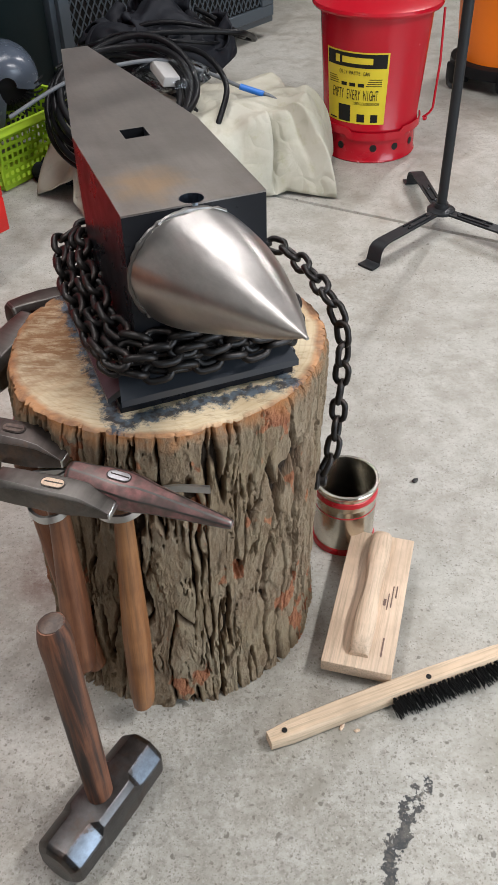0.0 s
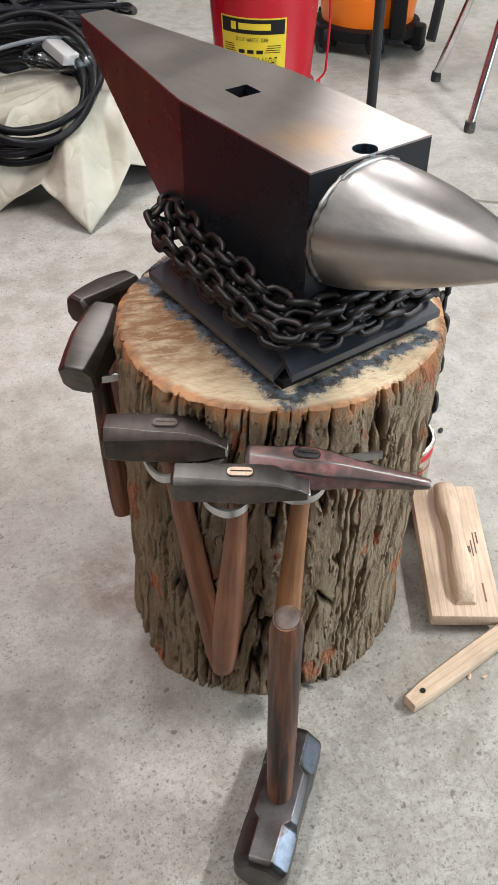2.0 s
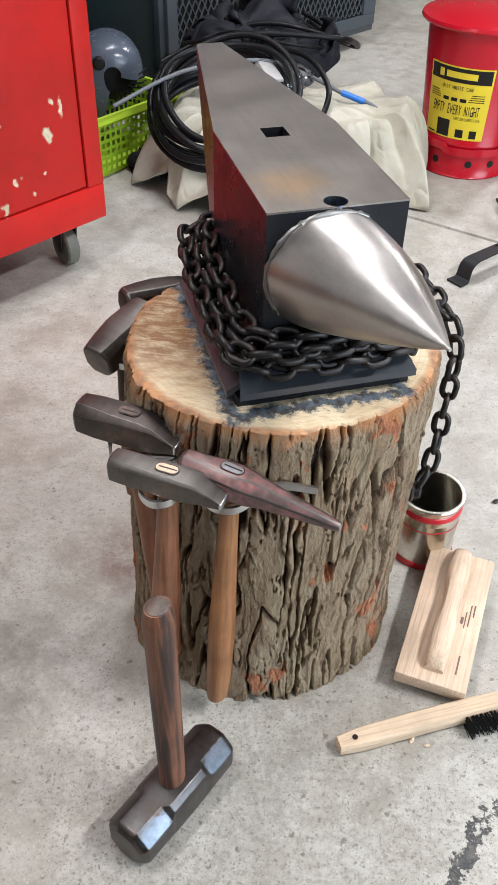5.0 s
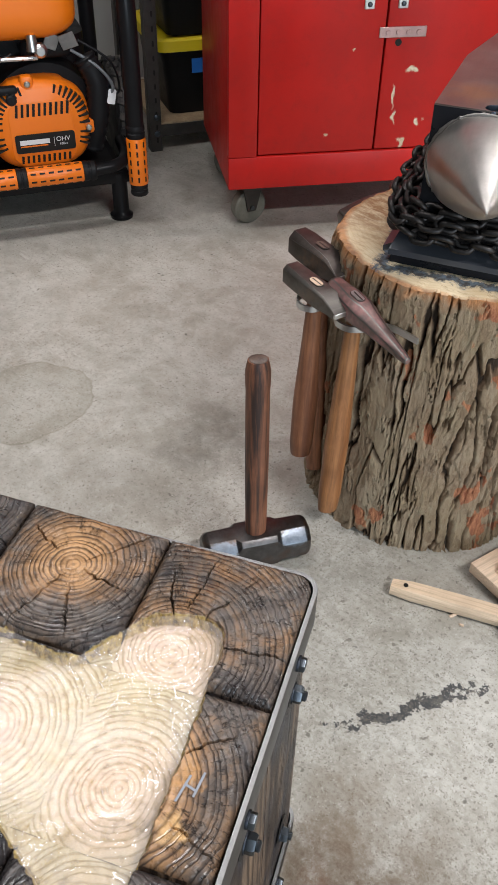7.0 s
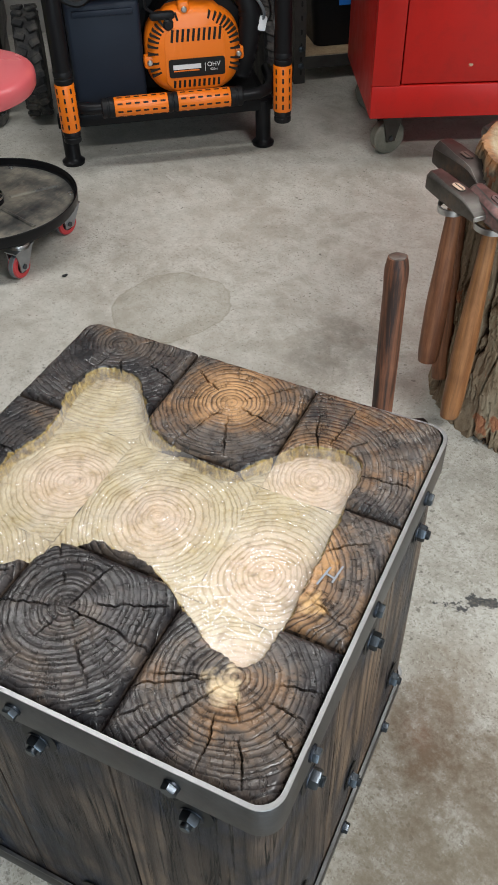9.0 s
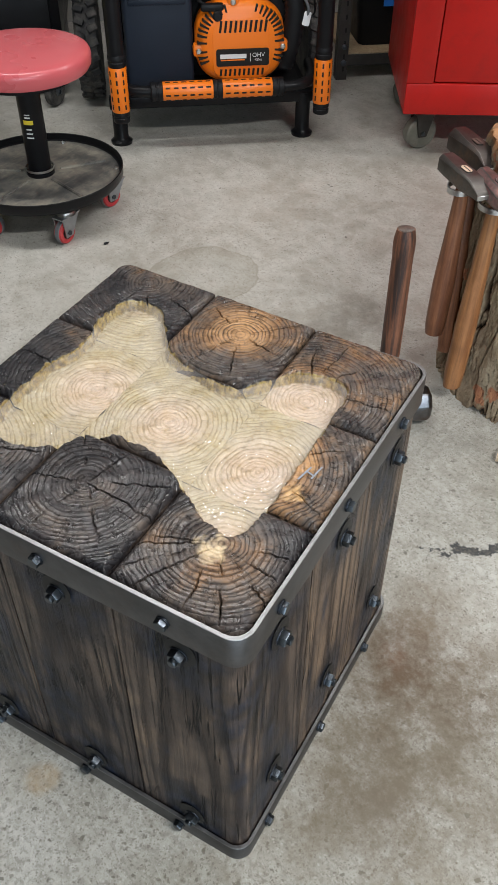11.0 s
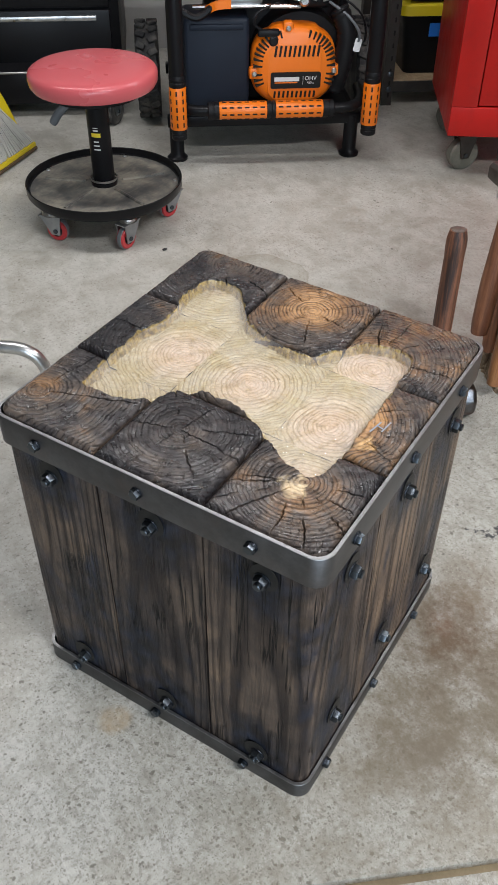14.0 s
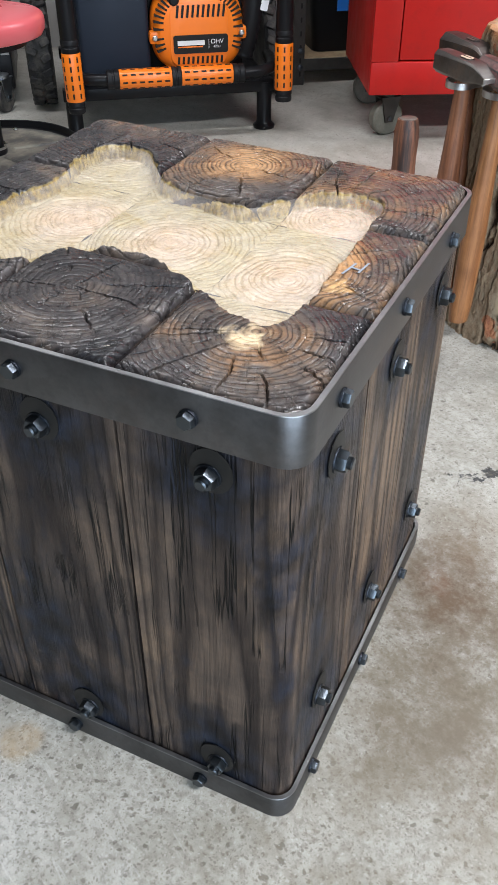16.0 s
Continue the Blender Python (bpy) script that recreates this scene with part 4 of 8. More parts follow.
def inside_depth(pts):
    """Signed distance to the carved outline, positive inside."""
    a, b = BONE_LINE, np.roll(BONE_LINE, -1, 0)
    d, hits = np.full(len(pts), 9.0), np.zeros(len(pts), int)
    for (ax, ay), (bx, by) in zip(a, b):
        ex, ey = bx - ax, by - ay
        t = np.clip(((pts[:, 0] - ax) * ex + (pts[:, 1] - ay) * ey) / (ex * ex + ey * ey + 1e-12), 0, 1)
        d = np.minimum(d, np.hypot(pts[:, 0] - ax - t * ex, pts[:, 1] - ay - t * ey))
        cross = ((ay > pts[:, 1]) != (by > pts[:, 1])) & (pts[:, 0] < ex * (pts[:, 1] - ay) / (ey + 1e-12) + ax)
        hits += cross
    return np.where(hits % 2 == 1, d, -d)


def timber(x0, x1, y0, y1, pith, seed, cracks):
    """One upright 6x6 post: checked, carved end grain on top, rounded arrises."""
    n, rnd = 146, random.Random(seed)
    xs, ys = np.linspace(x0, x1, n), np.linspace(y0, y1, n)
    gx, gy = np.meshgrid(xs, ys, indexing="ij")
    p = np.stack([gx.ravel(), gy.ravel()], 1)
    deep = inside_depth(p) + np.array([0.0038 * noise.noise((q[0] * 60, q[1] * 60, 3)) + 0.0016 * noise.noise((q[0] * 220, q[1] * 220, 8)) for q in p])
    edge = np.minimum(np.minimum(p[:, 0] - x0, x1 - p[:, 0]), np.minimum(p[:, 1] - y0, y1 - p[:, 1]))
    carve = np.clip(deep / 0.004 + 0.5, 0, 1)
    # sawn a little out of level: higher towards the far corner
    z = TOP + 0.0095 * (1 + (p[:, 1] - p[:, 0]) / 0.41)
    p = p + np.stack([np.sign(p[:, 0] - (x0 + x1) / 2), np.sign(p[:, 1] - (y0 + y1) / 2)], 1) * (carve * (edge < 1e-6) * 0.0013)[:, None]
    z -= (1 - carve) * 0.006 * np.clip(1 - edge / 0.007, 0, 1) ** 2
    bumps = np.array([noise.noise((q[0] * 55 + seed, q[1] * 55, 0)) for q in p])
    z += (1 - carve) * 0.0009 * bumps
    for ang, r0, r1, w in cracks:
        a = radians(ang)
        dx, dy = p[:, 0] - pith[0], p[:, 1] - pith[1]
        along = dx * math.cos(a) + dy * math.sin(a)
        wig = np.array([0.0028 * noise.noise((q * 45 + ang, seed, 0.3)) + 0.0016 * noise.noise((q * 190 + ang, seed, 0.5)) for q in along])
        off = np.abs(-dx * math.sin(a) + dy * math.cos(a) + wig)
        grow = np.clip((along - r0) / 0.012, 0, 1) * np.clip((r1 - along) / 0.02, 0, 1)
        width = w * (0.35 + 0.65 * np.clip((along - r0) / max(r1 - r0, 0.01), 0, 1))
        # the check opens and closes on its way out
        gape = np.array([min(1.0, max(0.0, 0.75 + 1.9 * noise.noise((q * 34 + ang * 3.1, seed, 0.9)))) for q in along])
        z -= (1 - carve) * grow * gape * np.clip(1.25 - off / np.maximum(0.24 * width, 0.0006), 0, 1) * 0.011 * min(1.0, w / 0.0028)
    z -= carve * (0.016 + 0.002 * bumps)
    # the block's four upright corners are rounded to suit the bands
    rc = 0.019
    cx, cy = np.abs(p[:, 0]) - (HALF - rc), np.abs(p[:, 1]) - (HALF - rc)
    both = (cx > 0) & (cy > 0)
    k = np.where(both, np.maximum(cx, cy) / np.maximum(np.hypot(cx, cy), 1e-9), 1.0)
    p = np.where(both[:, None], np.sign(p) * (HALF - rc + np.stack([cx, cy], 1) * k[:, None]), p)
    bm = nm()
    o = Vector((pith[0], pith[1], 0))
    top = [bm.verts.new(Vector((q[0], q[1], h)) - o) for q, h in zip(p, z)]
    for i in range(n - 1):
        for j in range(n - 1):
            bm.faces.new((top[i * n + j], top[(i + 1) * n + j], top[(i + 1) * n + j + 1], top[i * n + j + 1]))
    rim = [top[i * n] for i in range(n)] + [top[(n - 1) * n + j] for j in range(1, n)] + [top[i * n + n - 1] for i in range(n - 2, -1, -1)] + [top[j] for j in range(n - 2, 0, -1)]
    last = rim
    for k, zz in enumerate((TOP - 0.012, TOP - 0.15, TOP - 0.3, 0.004)):
        row = [bm.verts.new((v.co.x, v.co.y, zz)) for v in rim]
        for i in range(len(rim)):
            bm.faces.new((last[i], last[(i + 1) % len(rim)], row[(i + 1) % len(rim)], row[i])).material_index = 1
        last = row
    me = finish(bm, "timber", TIMBER, 50)
    at = me.attributes.new("carved", "FLOAT", "POINT")
    vals = np.zeros(len(me.vertices), np.float32)
    vals[: n * n] = carve
    at.data.foreach_set("value", vals)
    return me, o


def bolt_mesh(r=0.0085, h=0.006, stud=0.004, washer=0.0125):
    bm = nm()
    lathe(bm, [(washer, 0), (washer, 0.0016), (washer * 0.97, 0.002)], 20, mat=1)
    hexa = [[(q * r * math.cos(radians(60 * i)), q * r * math.sin(radians(60 * i)), z) for i in range(6)] for q, z in ((1, 0.002), (1, 0.002 + h * 0.75), (0.86, 0.002 + h))]
    loft(bm, hexa)
    if stud:
        lathe(bm, [(r * 0.55, 0.002 + h), (r * 0.55, 0.002 + h + stud), (r * 0.42, 0.003 + h + stud)], 12)
    return finish(bm, "bolt", [BOLT, WASHER])


def band_mesh(z0, z1, thick, size):
    bm = nm()
    outer, inner = rounded(2 * size, 2 * size, 0.020, 6), rounded(2 * size - 2 * thick, 2 * size - 2 * thick, 0.0175, 6)
    ring = lambda o, z: [(x, y, z) for x, y in o]  # noqa: E731
    loft(bm, [ring(outer, z0), ring(outer, z1 - 0.0006), ring([(x * 0.9985, y * 0.9985) for x, y in outer], z1), ring(inner, z1), ring(inner, z0)], False, True)
    for f in bm.faces:
        if all(v.co.z > z1 - 0.0008 for v in f.verts):
            f.material_index = 1
    return bm


def timber_stool():
    st = thing("timber_block_stool", "charred square timber block stool with steel bands and resin-filled pale carving", "stool", m=pose(STOOL[0], STOOL[1], 0, 0, 0, STOOL[2]))
    cuts = [-HALF, -SEAM, SEAM, HALF]
    piths = {(0, 0): (-0.185, -0.16), (1, 0): (-0.012, -0.128), (2, 0): (0.140, -0.128), (0, 1): (-0.095, -0.002), (1, 1): (0.0, -0.004),
             (2, 1): (0.118, -0.02), (0, 2): (-0.150, 0.180), (1, 2): (0.0, 0.148), (2, 2): (0.112, 0.100)}
    # how far each end grain escaped the flame, and how warm its heart is
    scorch = {(0, 0): (0.40, 0.45), (1, 0): (0.24, 0.2), (2, 0): (0.38, 0.65), (0, 1): (0.34, 0.3), (1, 1): (0.4, 0.5), (2, 1): (0.80, 2.0), (0, 2): (0.38, 0.4), (1, 2): (0.72, 1.4), (2, 2): (0.74, 0.6)}
    checks = {(0, 0): [(20, 0.01, 0.12, 0.003), (80, 0.01, 0.1, 0.0025)], (1, 0): [(-5, 0.0, 0.09, 0.004), (75, 0.0, 0.09, 0.0026), (200, 0.0, 0.07, 0.002), (-100, 0.01, 0.07, 0.002), (-45, 0.01, 0.08, 0.002), (25, 0.02, 0.09, 0.0035), (130, 0.02, 0.08, 0.002)],
              (2, 0): [(-120, 0.01, 0.1, 0.0035), (-60, 0.01, 0.09, 0.002), (-30, 0.02, 0.09, 0.0016), (-150, 0.01, 0.09, 0.0022), (-85, 0.02, 0.08, 0.0016), (200, 0.01, 0.08, 0.002), (-135, 0.03, 0.1, 0.0016), (-10, 0.03, 0.08, 0.0018), (15, 0.03, 0.07, 0.003)],
              (0, 1): [(180, 0.0, 0.12, 0.003)], (1, 1): [], (2, 1): [(-20, 0.02, 0.1, 0.002), (40, 0.03, 0.1, 0.0022), (75, 0.02, 0.1, 0.002), (-60, 0.03, 0.1, 0.0018)],
              (0, 2): [(30, 0.02, 0.11, 0.003), (-60, 0.0, 0.1, 0.003), (-20, 0.04, 0.12, 0.002), (-100, 0.02, 0.09, 0.002)], (1, 2): [(45, 0.01, 0.08, 0.0035), (-15, 0.01, 0.07, 0.003), (-110, 0.01, 0.09, 0.0022), (150, 0.02, 0.08, 0.0018), (-70, 0.02, 0.08, 0.0016)],
              (2, 2): [(10, 0.03, 0.1, 0.0035), (60, 0.02, 0.1, 0.0024), (-35, 0.03, 0.1, 0.002), (110, 0.02, 0.09, 0.002), (85, 0.03, 0.1, 0.0016)]}
    for i in range(3):
        for j in range(3):
            g = 0.0013
            me, o = timber(cuts[i] + g, cuts[i + 1] - g, cuts[j] + g, cuts[j + 1] - g, piths[i, j], 3 * i + j + 1, checks[i, j])
            ob = new("timber", me)
            ob.parent, ob.matrix_local = st, Matrix.Translation(o)
            ob.color = (*scorch[i, j], 0.5, 1)
    bm = nm()
    vs = [bm.verts.new((x, y, TOP - 0.0035 + 0.0095 * (1 + (y - x) / 0.41))) for x, y in BONE_LINE * 1.004]
    f = bm.faces.new(vs)
    f.normal_update()
    if f.normal.z < 0:
        f.normal_flip()
    sheet = part("resin_fill", bm, RESIN, st, "clear glossy resin filling the carving", up=True)
    sheet.visible_shadow = False
    part("steel_band", band_mesh(TOP - 0.038, TOP + 0.0025, 0.004, 0.2130), [BAND, WORN_EDGE], st, "flat steel band round the top")
    part("steel_band", band_mesh(0.0, 0.028, 0.004, 0.2130), [BAND, WORN_EDGE], st, "flat steel band round the foot")
    bm = nm()
    for x, y, l, a in ((0.166, -0.012, 0.022, 10), (0.176, -0.006, 0.020, 14), (0.171, -0.010, 0.011, 95)):
        box(bm, 0.0018, l, 0.0004, m=pose(x, y, TOP + 0.0095 * (1 + (y - x) / 0.41) + 0.001, 0, 0, a - 20))
    part("chalk_mark", bm, CHALK, st, "short white chalk strokes")
    small, large = bolt_mesh(0.0066, 0.005, 0.0, 0.0072), bolt_mesh(0.0088, 0.0075, 0.003, 0.0102)
    bm = nm()
    lathe(bm, [(0.0168, 0.0), (0.0168, 0.0006), (0.0160, 0.0007)], 20, Matrix.Diagonal((1, 1.12, 1, 1)))
    hole = finish(bm, "bolt_hole", BLACK_INK)
    rnd = random.Random(31)
    for turn in range(4):
        face = pose(0, 0, 0, 0, 0, 90 * turn) @ pose(0, -0.2130, 0, 90)
        low = 0.098 if turn % 2 else 0.046
        high = 0.370 if turn % 2 else 0.385
        for k in (-1, 0, 1):
            for me, x, z, back in ((small, 0.14 * k - 0.008, TOP - 0.018, 0.0), (small, 0.14 * k - 0.016, 0.013, 0.0),
                                   (large, 0.14 * k + 0.003, high, 0.0045), (large, 0.14 * k + 0.002, low, 0.0045)):
                ob = new("bolt", me)
                ob.parent, ob.matrix_local = st, face @ pose(x, z, -back, 0, 0, rnd.uniform(0, 60))
                if me is large:
                    # flat black disc painting the shade in its drilled hole, a little oversize
                    ob = new("bolt_hole", hole)
                    ob.parent, ob.matrix_local = st, face @ pose(x + rnd.uniform(-0.002, 0.002), z + 0.0045, -0.0044)
    return st


timber_stool()

# ---- stump and anvil ----
STUMP = (-0.062, 0.858)
STUMP_TOP, STUMP_R = 0.474, 0.188


def outline_r(a):
    return STUMP_R + 0.007 * math.exp(-((a - 5.05) / 0.35) ** 2) + 0.004 * math.sin(2 * a + 0.6) + 0.003 * math.sin(3 * a + 2.0) + 0.002 * math.sin(7 * a)


def stump():
    st = thing("tree_stump", "upright tree stump with rough furrowed bark used as anvil stand", "stump", m=pose(*STUMP, 0))
    na, nz = 840, 260
    bm = nm()
    rows, inner, deep = [], [], []
    for k in range(nz + 1):
        z = STUMP_TOP * k / nz
        row = []
        for i in range(na):
            a = 2 * math.pi * i / na
            c, s = math.cos(a), math.sin(a)
            warp = noise.noise((c * 1.9, s * 1.9, z * 3.0)) * 0.022 + noise.noise((c * 7, s * 7, z * 14)) * 0.004
            px, py = c * 0.188 - warp * s, s * 0.188 + warp * c
            jag = 0.0016 * noise.noise((px * 150, py * 150, z * 60)) + 0.0011 * noise.noise((px * 380, py * 380, z * 150))
            jx, jy = px - jag * s, py + jag * c
            # long cracks that wander, part and meet again, with flat flaking plates between
            n1 = noise.noise((jx * 56, jy * 56, z * 5.5 + 3)) + 0.24 * noise.noise((jx * 150, jy * 150, z * 22))
            n2 = noise.noise((jx * 100 + 9, jy * 100, z * 8.0)) + 0.26 * noise.noise((jx * 240, jy * 240, z * 40))
            w1 = 0.112 * max(0.0, 0.72 + 0.75 * noise.noise((px * 30 + 5, py * 30, z * 12)))
            w2 = 0.10 * max(0.0, 0.22 + 1.0 * noise.noise((px * 40, py * 40 + 4, z * 18)))
            k1 = max(0.0, 1.35 - abs(n1) / w1) if w1 > 0.012 else 0.0
            k2 = max(0.0, 1.2 - abs(n2) / w2) if w2 > 0.012 else 0.0
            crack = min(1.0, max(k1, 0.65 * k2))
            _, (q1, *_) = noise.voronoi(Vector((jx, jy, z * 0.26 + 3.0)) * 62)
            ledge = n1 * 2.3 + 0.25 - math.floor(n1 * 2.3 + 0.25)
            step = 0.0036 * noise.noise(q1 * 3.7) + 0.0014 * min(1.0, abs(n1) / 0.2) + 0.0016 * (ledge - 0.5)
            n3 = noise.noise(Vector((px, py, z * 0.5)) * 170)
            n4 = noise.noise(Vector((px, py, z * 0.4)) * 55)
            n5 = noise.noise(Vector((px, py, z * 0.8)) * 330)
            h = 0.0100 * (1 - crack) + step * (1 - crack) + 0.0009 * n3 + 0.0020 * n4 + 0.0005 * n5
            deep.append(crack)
            lip = max(0.0, (z - STUMP_TOP + 0.014) / 0.014)
            flare = 0.006 * max(0.0, 1 - z / 0.06)
            r = outline_r(a) - 0.0145 + h * (1 - 0.72 * lip) + 0.0045 * lip + flare
            zz = z + (0.004 * noise.noise((c * 6, s * 6, 1)) if k == 0 else 0) + (0.003 * lip * noise.noise((c * 9, s * 9, 5)))
            row.append(bm.verts.new((r * c - 0.014 * (1 - z / STUMP_TOP), r * s, max(zz, 0.0))))
            inner.append(max(0.0, 1 - (STUMP_TOP - z) / (0.018 + 0.016 * noise.noise((c * 7, s * 7, 4)))) if k > nz - 20 else 0.0)
        rows.append(row)
    for a, b in zip(rows, rows[1:]):
        for i in range(na):
            bm.faces.new((a[i], a[(i + 1) % na], b[(i + 1) % na], b[i]))
    rim = [v.co.copy() for v in rows[-1]]
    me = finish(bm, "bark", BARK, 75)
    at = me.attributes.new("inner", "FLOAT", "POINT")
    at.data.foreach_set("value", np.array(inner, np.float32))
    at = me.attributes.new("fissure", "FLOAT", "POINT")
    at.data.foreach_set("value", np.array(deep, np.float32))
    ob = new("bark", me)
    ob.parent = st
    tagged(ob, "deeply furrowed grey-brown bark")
    bm = nm()
    rings = []
    for f in (1.0, 0.985, 0.95, 0.85, 0.6, 0.3, 0.04):
        rings.append([(p.x * f, p.y * f, p.z + 0.0016 * noise.noise((p.x * f * 30, p.y * f * 30, 0)) + (0 if f == 1.0 else 0.002)) for p in rim])
    loft(bm, rings, True)
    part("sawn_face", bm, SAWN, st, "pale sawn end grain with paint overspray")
    return st


stump()

FACE_Z = 0.690 - STUMP_TOP
ANVIL_AT = pose(-0.0085, 0.755, STUMP_TOP, 0, 0, 21.9)


def anvil():
    an = thing("anvil", "black welded anvil with bright polished horn on a stump", "anvil", m=ANVIL_AT)
    w, lb, lt, z = 0.0705, 0.208, 0.526, FACE_Z
    # face plate with its square hole
    bm = nm()
    outline = [(-w, 0), (w, 0), (w, lb), (0.018, lt), (-0.018, lt), (-w, lb)]
    hy, hs = 0.190, 0.0135
    hole = [(-hs, hy - hs), (hs, hy - hs), (hs, hy + hs), (-hs, hy + hs)]
    hole = [(x - 0.006, y) for x, y in hole]
    pr = [(0.012 * math.cos(2 * math.pi * k / 16), 0.011 + 0.0115 * math.sin(2 * math.pi * k / 16)) for k in range(16)]
    loops = []
    for pts in (outline, hole, pr):
        vs = [bm.verts.new((x, y, z)) for x, y in pts]
        loops.append(vs)
        for a, b in zip(vs, vs[1:] + vs[:1]):
            bm.edges.new((a, b))
    bmesh.ops.triangle_fill(bm, edges=list(bm.edges), use_beauty=True)
    for vs, deep, mat in ((loops[0], 0.002, 0), (loops[1], 0.07, 1), (loops[2], 0.07, 2)):
        low = [bm.verts.new((v.co.x, v.co.y, z - deep)) for v in vs]
        for i in range(len(vs)):
            bm.faces.new((vs[i], vs[(i + 1) % len(vs)], low[(i + 1) % len(vs)], low[i])).material_index = mat
        if mat:
            bm.faces.new(low).material_index = 1
    part("face", bm, [FACE, ANVIL_PAINT, BLUE_STEEL], an, "brown-patinated steel working face", sharp=20)
    # body block and tapered heel
    bm = nm()
    t = z - 0.002
    loft(bm, [[(-w, 0.0, h), (w, 0.0, h), (w, lb, h), (-w, lb, h)] for h in (0.03, t)], True)
    bmesh.ops.delete(bm, geom=[f for f in bm.faces if f.normal.z > 0.9 or abs(f.calc_center_median().z - t) < 1e-6], context="FACES")
    part("body", bm, ANVIL_PAINT, an, "black painted steel body")
    bm = nm()
    loft(bm, [[(-w, lb, 0.045), (w, lb, 0.045), (w, lb, t), (-w, lb, t)], [(-0.018, lt, t - 0.02), (0.018, lt, t - 0.02), (0.018, lt, t), (-0.018, lt, t)]], True)
    part("heel", bm, ANVIL_PAINT, an, "tapered black heel")
    # horn: a pointed barrel, bent to one side
    bm = nm()
    rings, n = [], 64
    tip = Vector((0.031, -0.186, z - 0.040))
    for k in range(41):
        s = k / 40
        g = (1 - s ** 1.38) ** 0.94 if s < 1 else 0.0
        rx, rz = max(0.0665 * g, 0.0015), max(0.063 * g, 0.0015)
        top = (z - 0.004) * (1 - s) + (tip.z - 0.001) * s + 0.010 * math.sin(math.pi * s)
        cx = -0.004 + (tip.x + 0.004) * s
        ring = []
        for i in range(n):
            a = 2 * math.pi * i / n
            # ground by hand: flats along its length that never run quite true
            flat = 1 - 0.030 * (0.5 + 0.5 * math.cos(7 * a + 0.9 + 0.8 * s)) + 0.010 * noise.noise((math.cos(a) * 1.6, math.sin(a) * 1.6, s * 2.2)) + 0.004 * noise.noise((math.cos(a) * 5, math.sin(a) * 5, s * 3))
            ring.append((cx + rx * flat * math.cos(a), tip.y * s, top - rz + rz * flat * math.sin(a)))
        rings.append(ring)
    loft(bm, rings, True)
    part("horn", bm, HORN, an, "bright ground steel horn")
    # weld bead round the horn's root
    bm = nm()
    bead = [(-0.004 + 0.0652 * math.cos(radians(q)), -0.0015, z - 0.067 + 0.0617 * math.sin(radians(q))) for q in range(60, 221, 4)]
    sweep(bm, bead, [0.0030 + 0.0022 * noise.noise((i * 0.83, 2, 0)) for i in range(len(bead))], 8)
    part("weld_bead", bm, WELD, an, "lumpy ground weld at the horn's root")
    # base plate with sloping flanges
    bm = nm()
    box(bm, 0.196, 0.262, 0.012, (0.0, 0.124, 0.008), 0.002)
    part("base_plate", bm, ANVIL_PAINT, an)
    for k, (x0, y0, length, turn) in enumerate(((0.000, -0.009, 0.196, 0), (-0.097, 0.113, 0.236, -90), (0.092, 0.127, 0.250, 90))):
        bm = nm()
        h, wd = 0.5 * length, 0.040
        loft(bm, [[(-h, -0.012, 0.013), (-h, -0.012, 0.021), (-h + 0.010, wd, 0.044), (-h + 0.010, wd, 0.036)],
                  [(h, -0.012, 0.013), (h, -0.012, 0.021), (h - 0.010, wd, 0.044), (h - 0.010, wd, 0.036)]], True)
        part("flange", bm, FLANGE_PAINT, an, m=pose(x0, y0, 0.003 if k else 0.008, 0, 0, turn))
    return an


anvil()


def link_mesh(length=0.037, width=0.0255, wire=0.0040):
    bm = nm()
    r, h = width / 2 - wire, length / 2 - width / 2
    pts = [(r * math.cos(radians(a)), (h if a <= 180 else -h) + r * math.sin(radians(a)), 0) for a in range(0, 181, 30)]
    pts += [(r * math.cos(radians(a)), -h + r * math.sin(radians(a)), 0) for a in range(180, 361, 30)]
    sweep(bm, pts, wire, 8, True)
    return finish(bm, "link", CHAIN, 80)


def resample(pts, step):
    pts = [Vector(p) for p in pts]
    out, left = [pts[0].copy()], step
    for a, b in zip(pts, pts[1:]):
        d = (b - a).length
        while d > 1e-9 and left <= d:
            a = a.lerp(b, left / d)
            d -= left
            out.append(a.copy())
            left = step
        left -= d
    return out


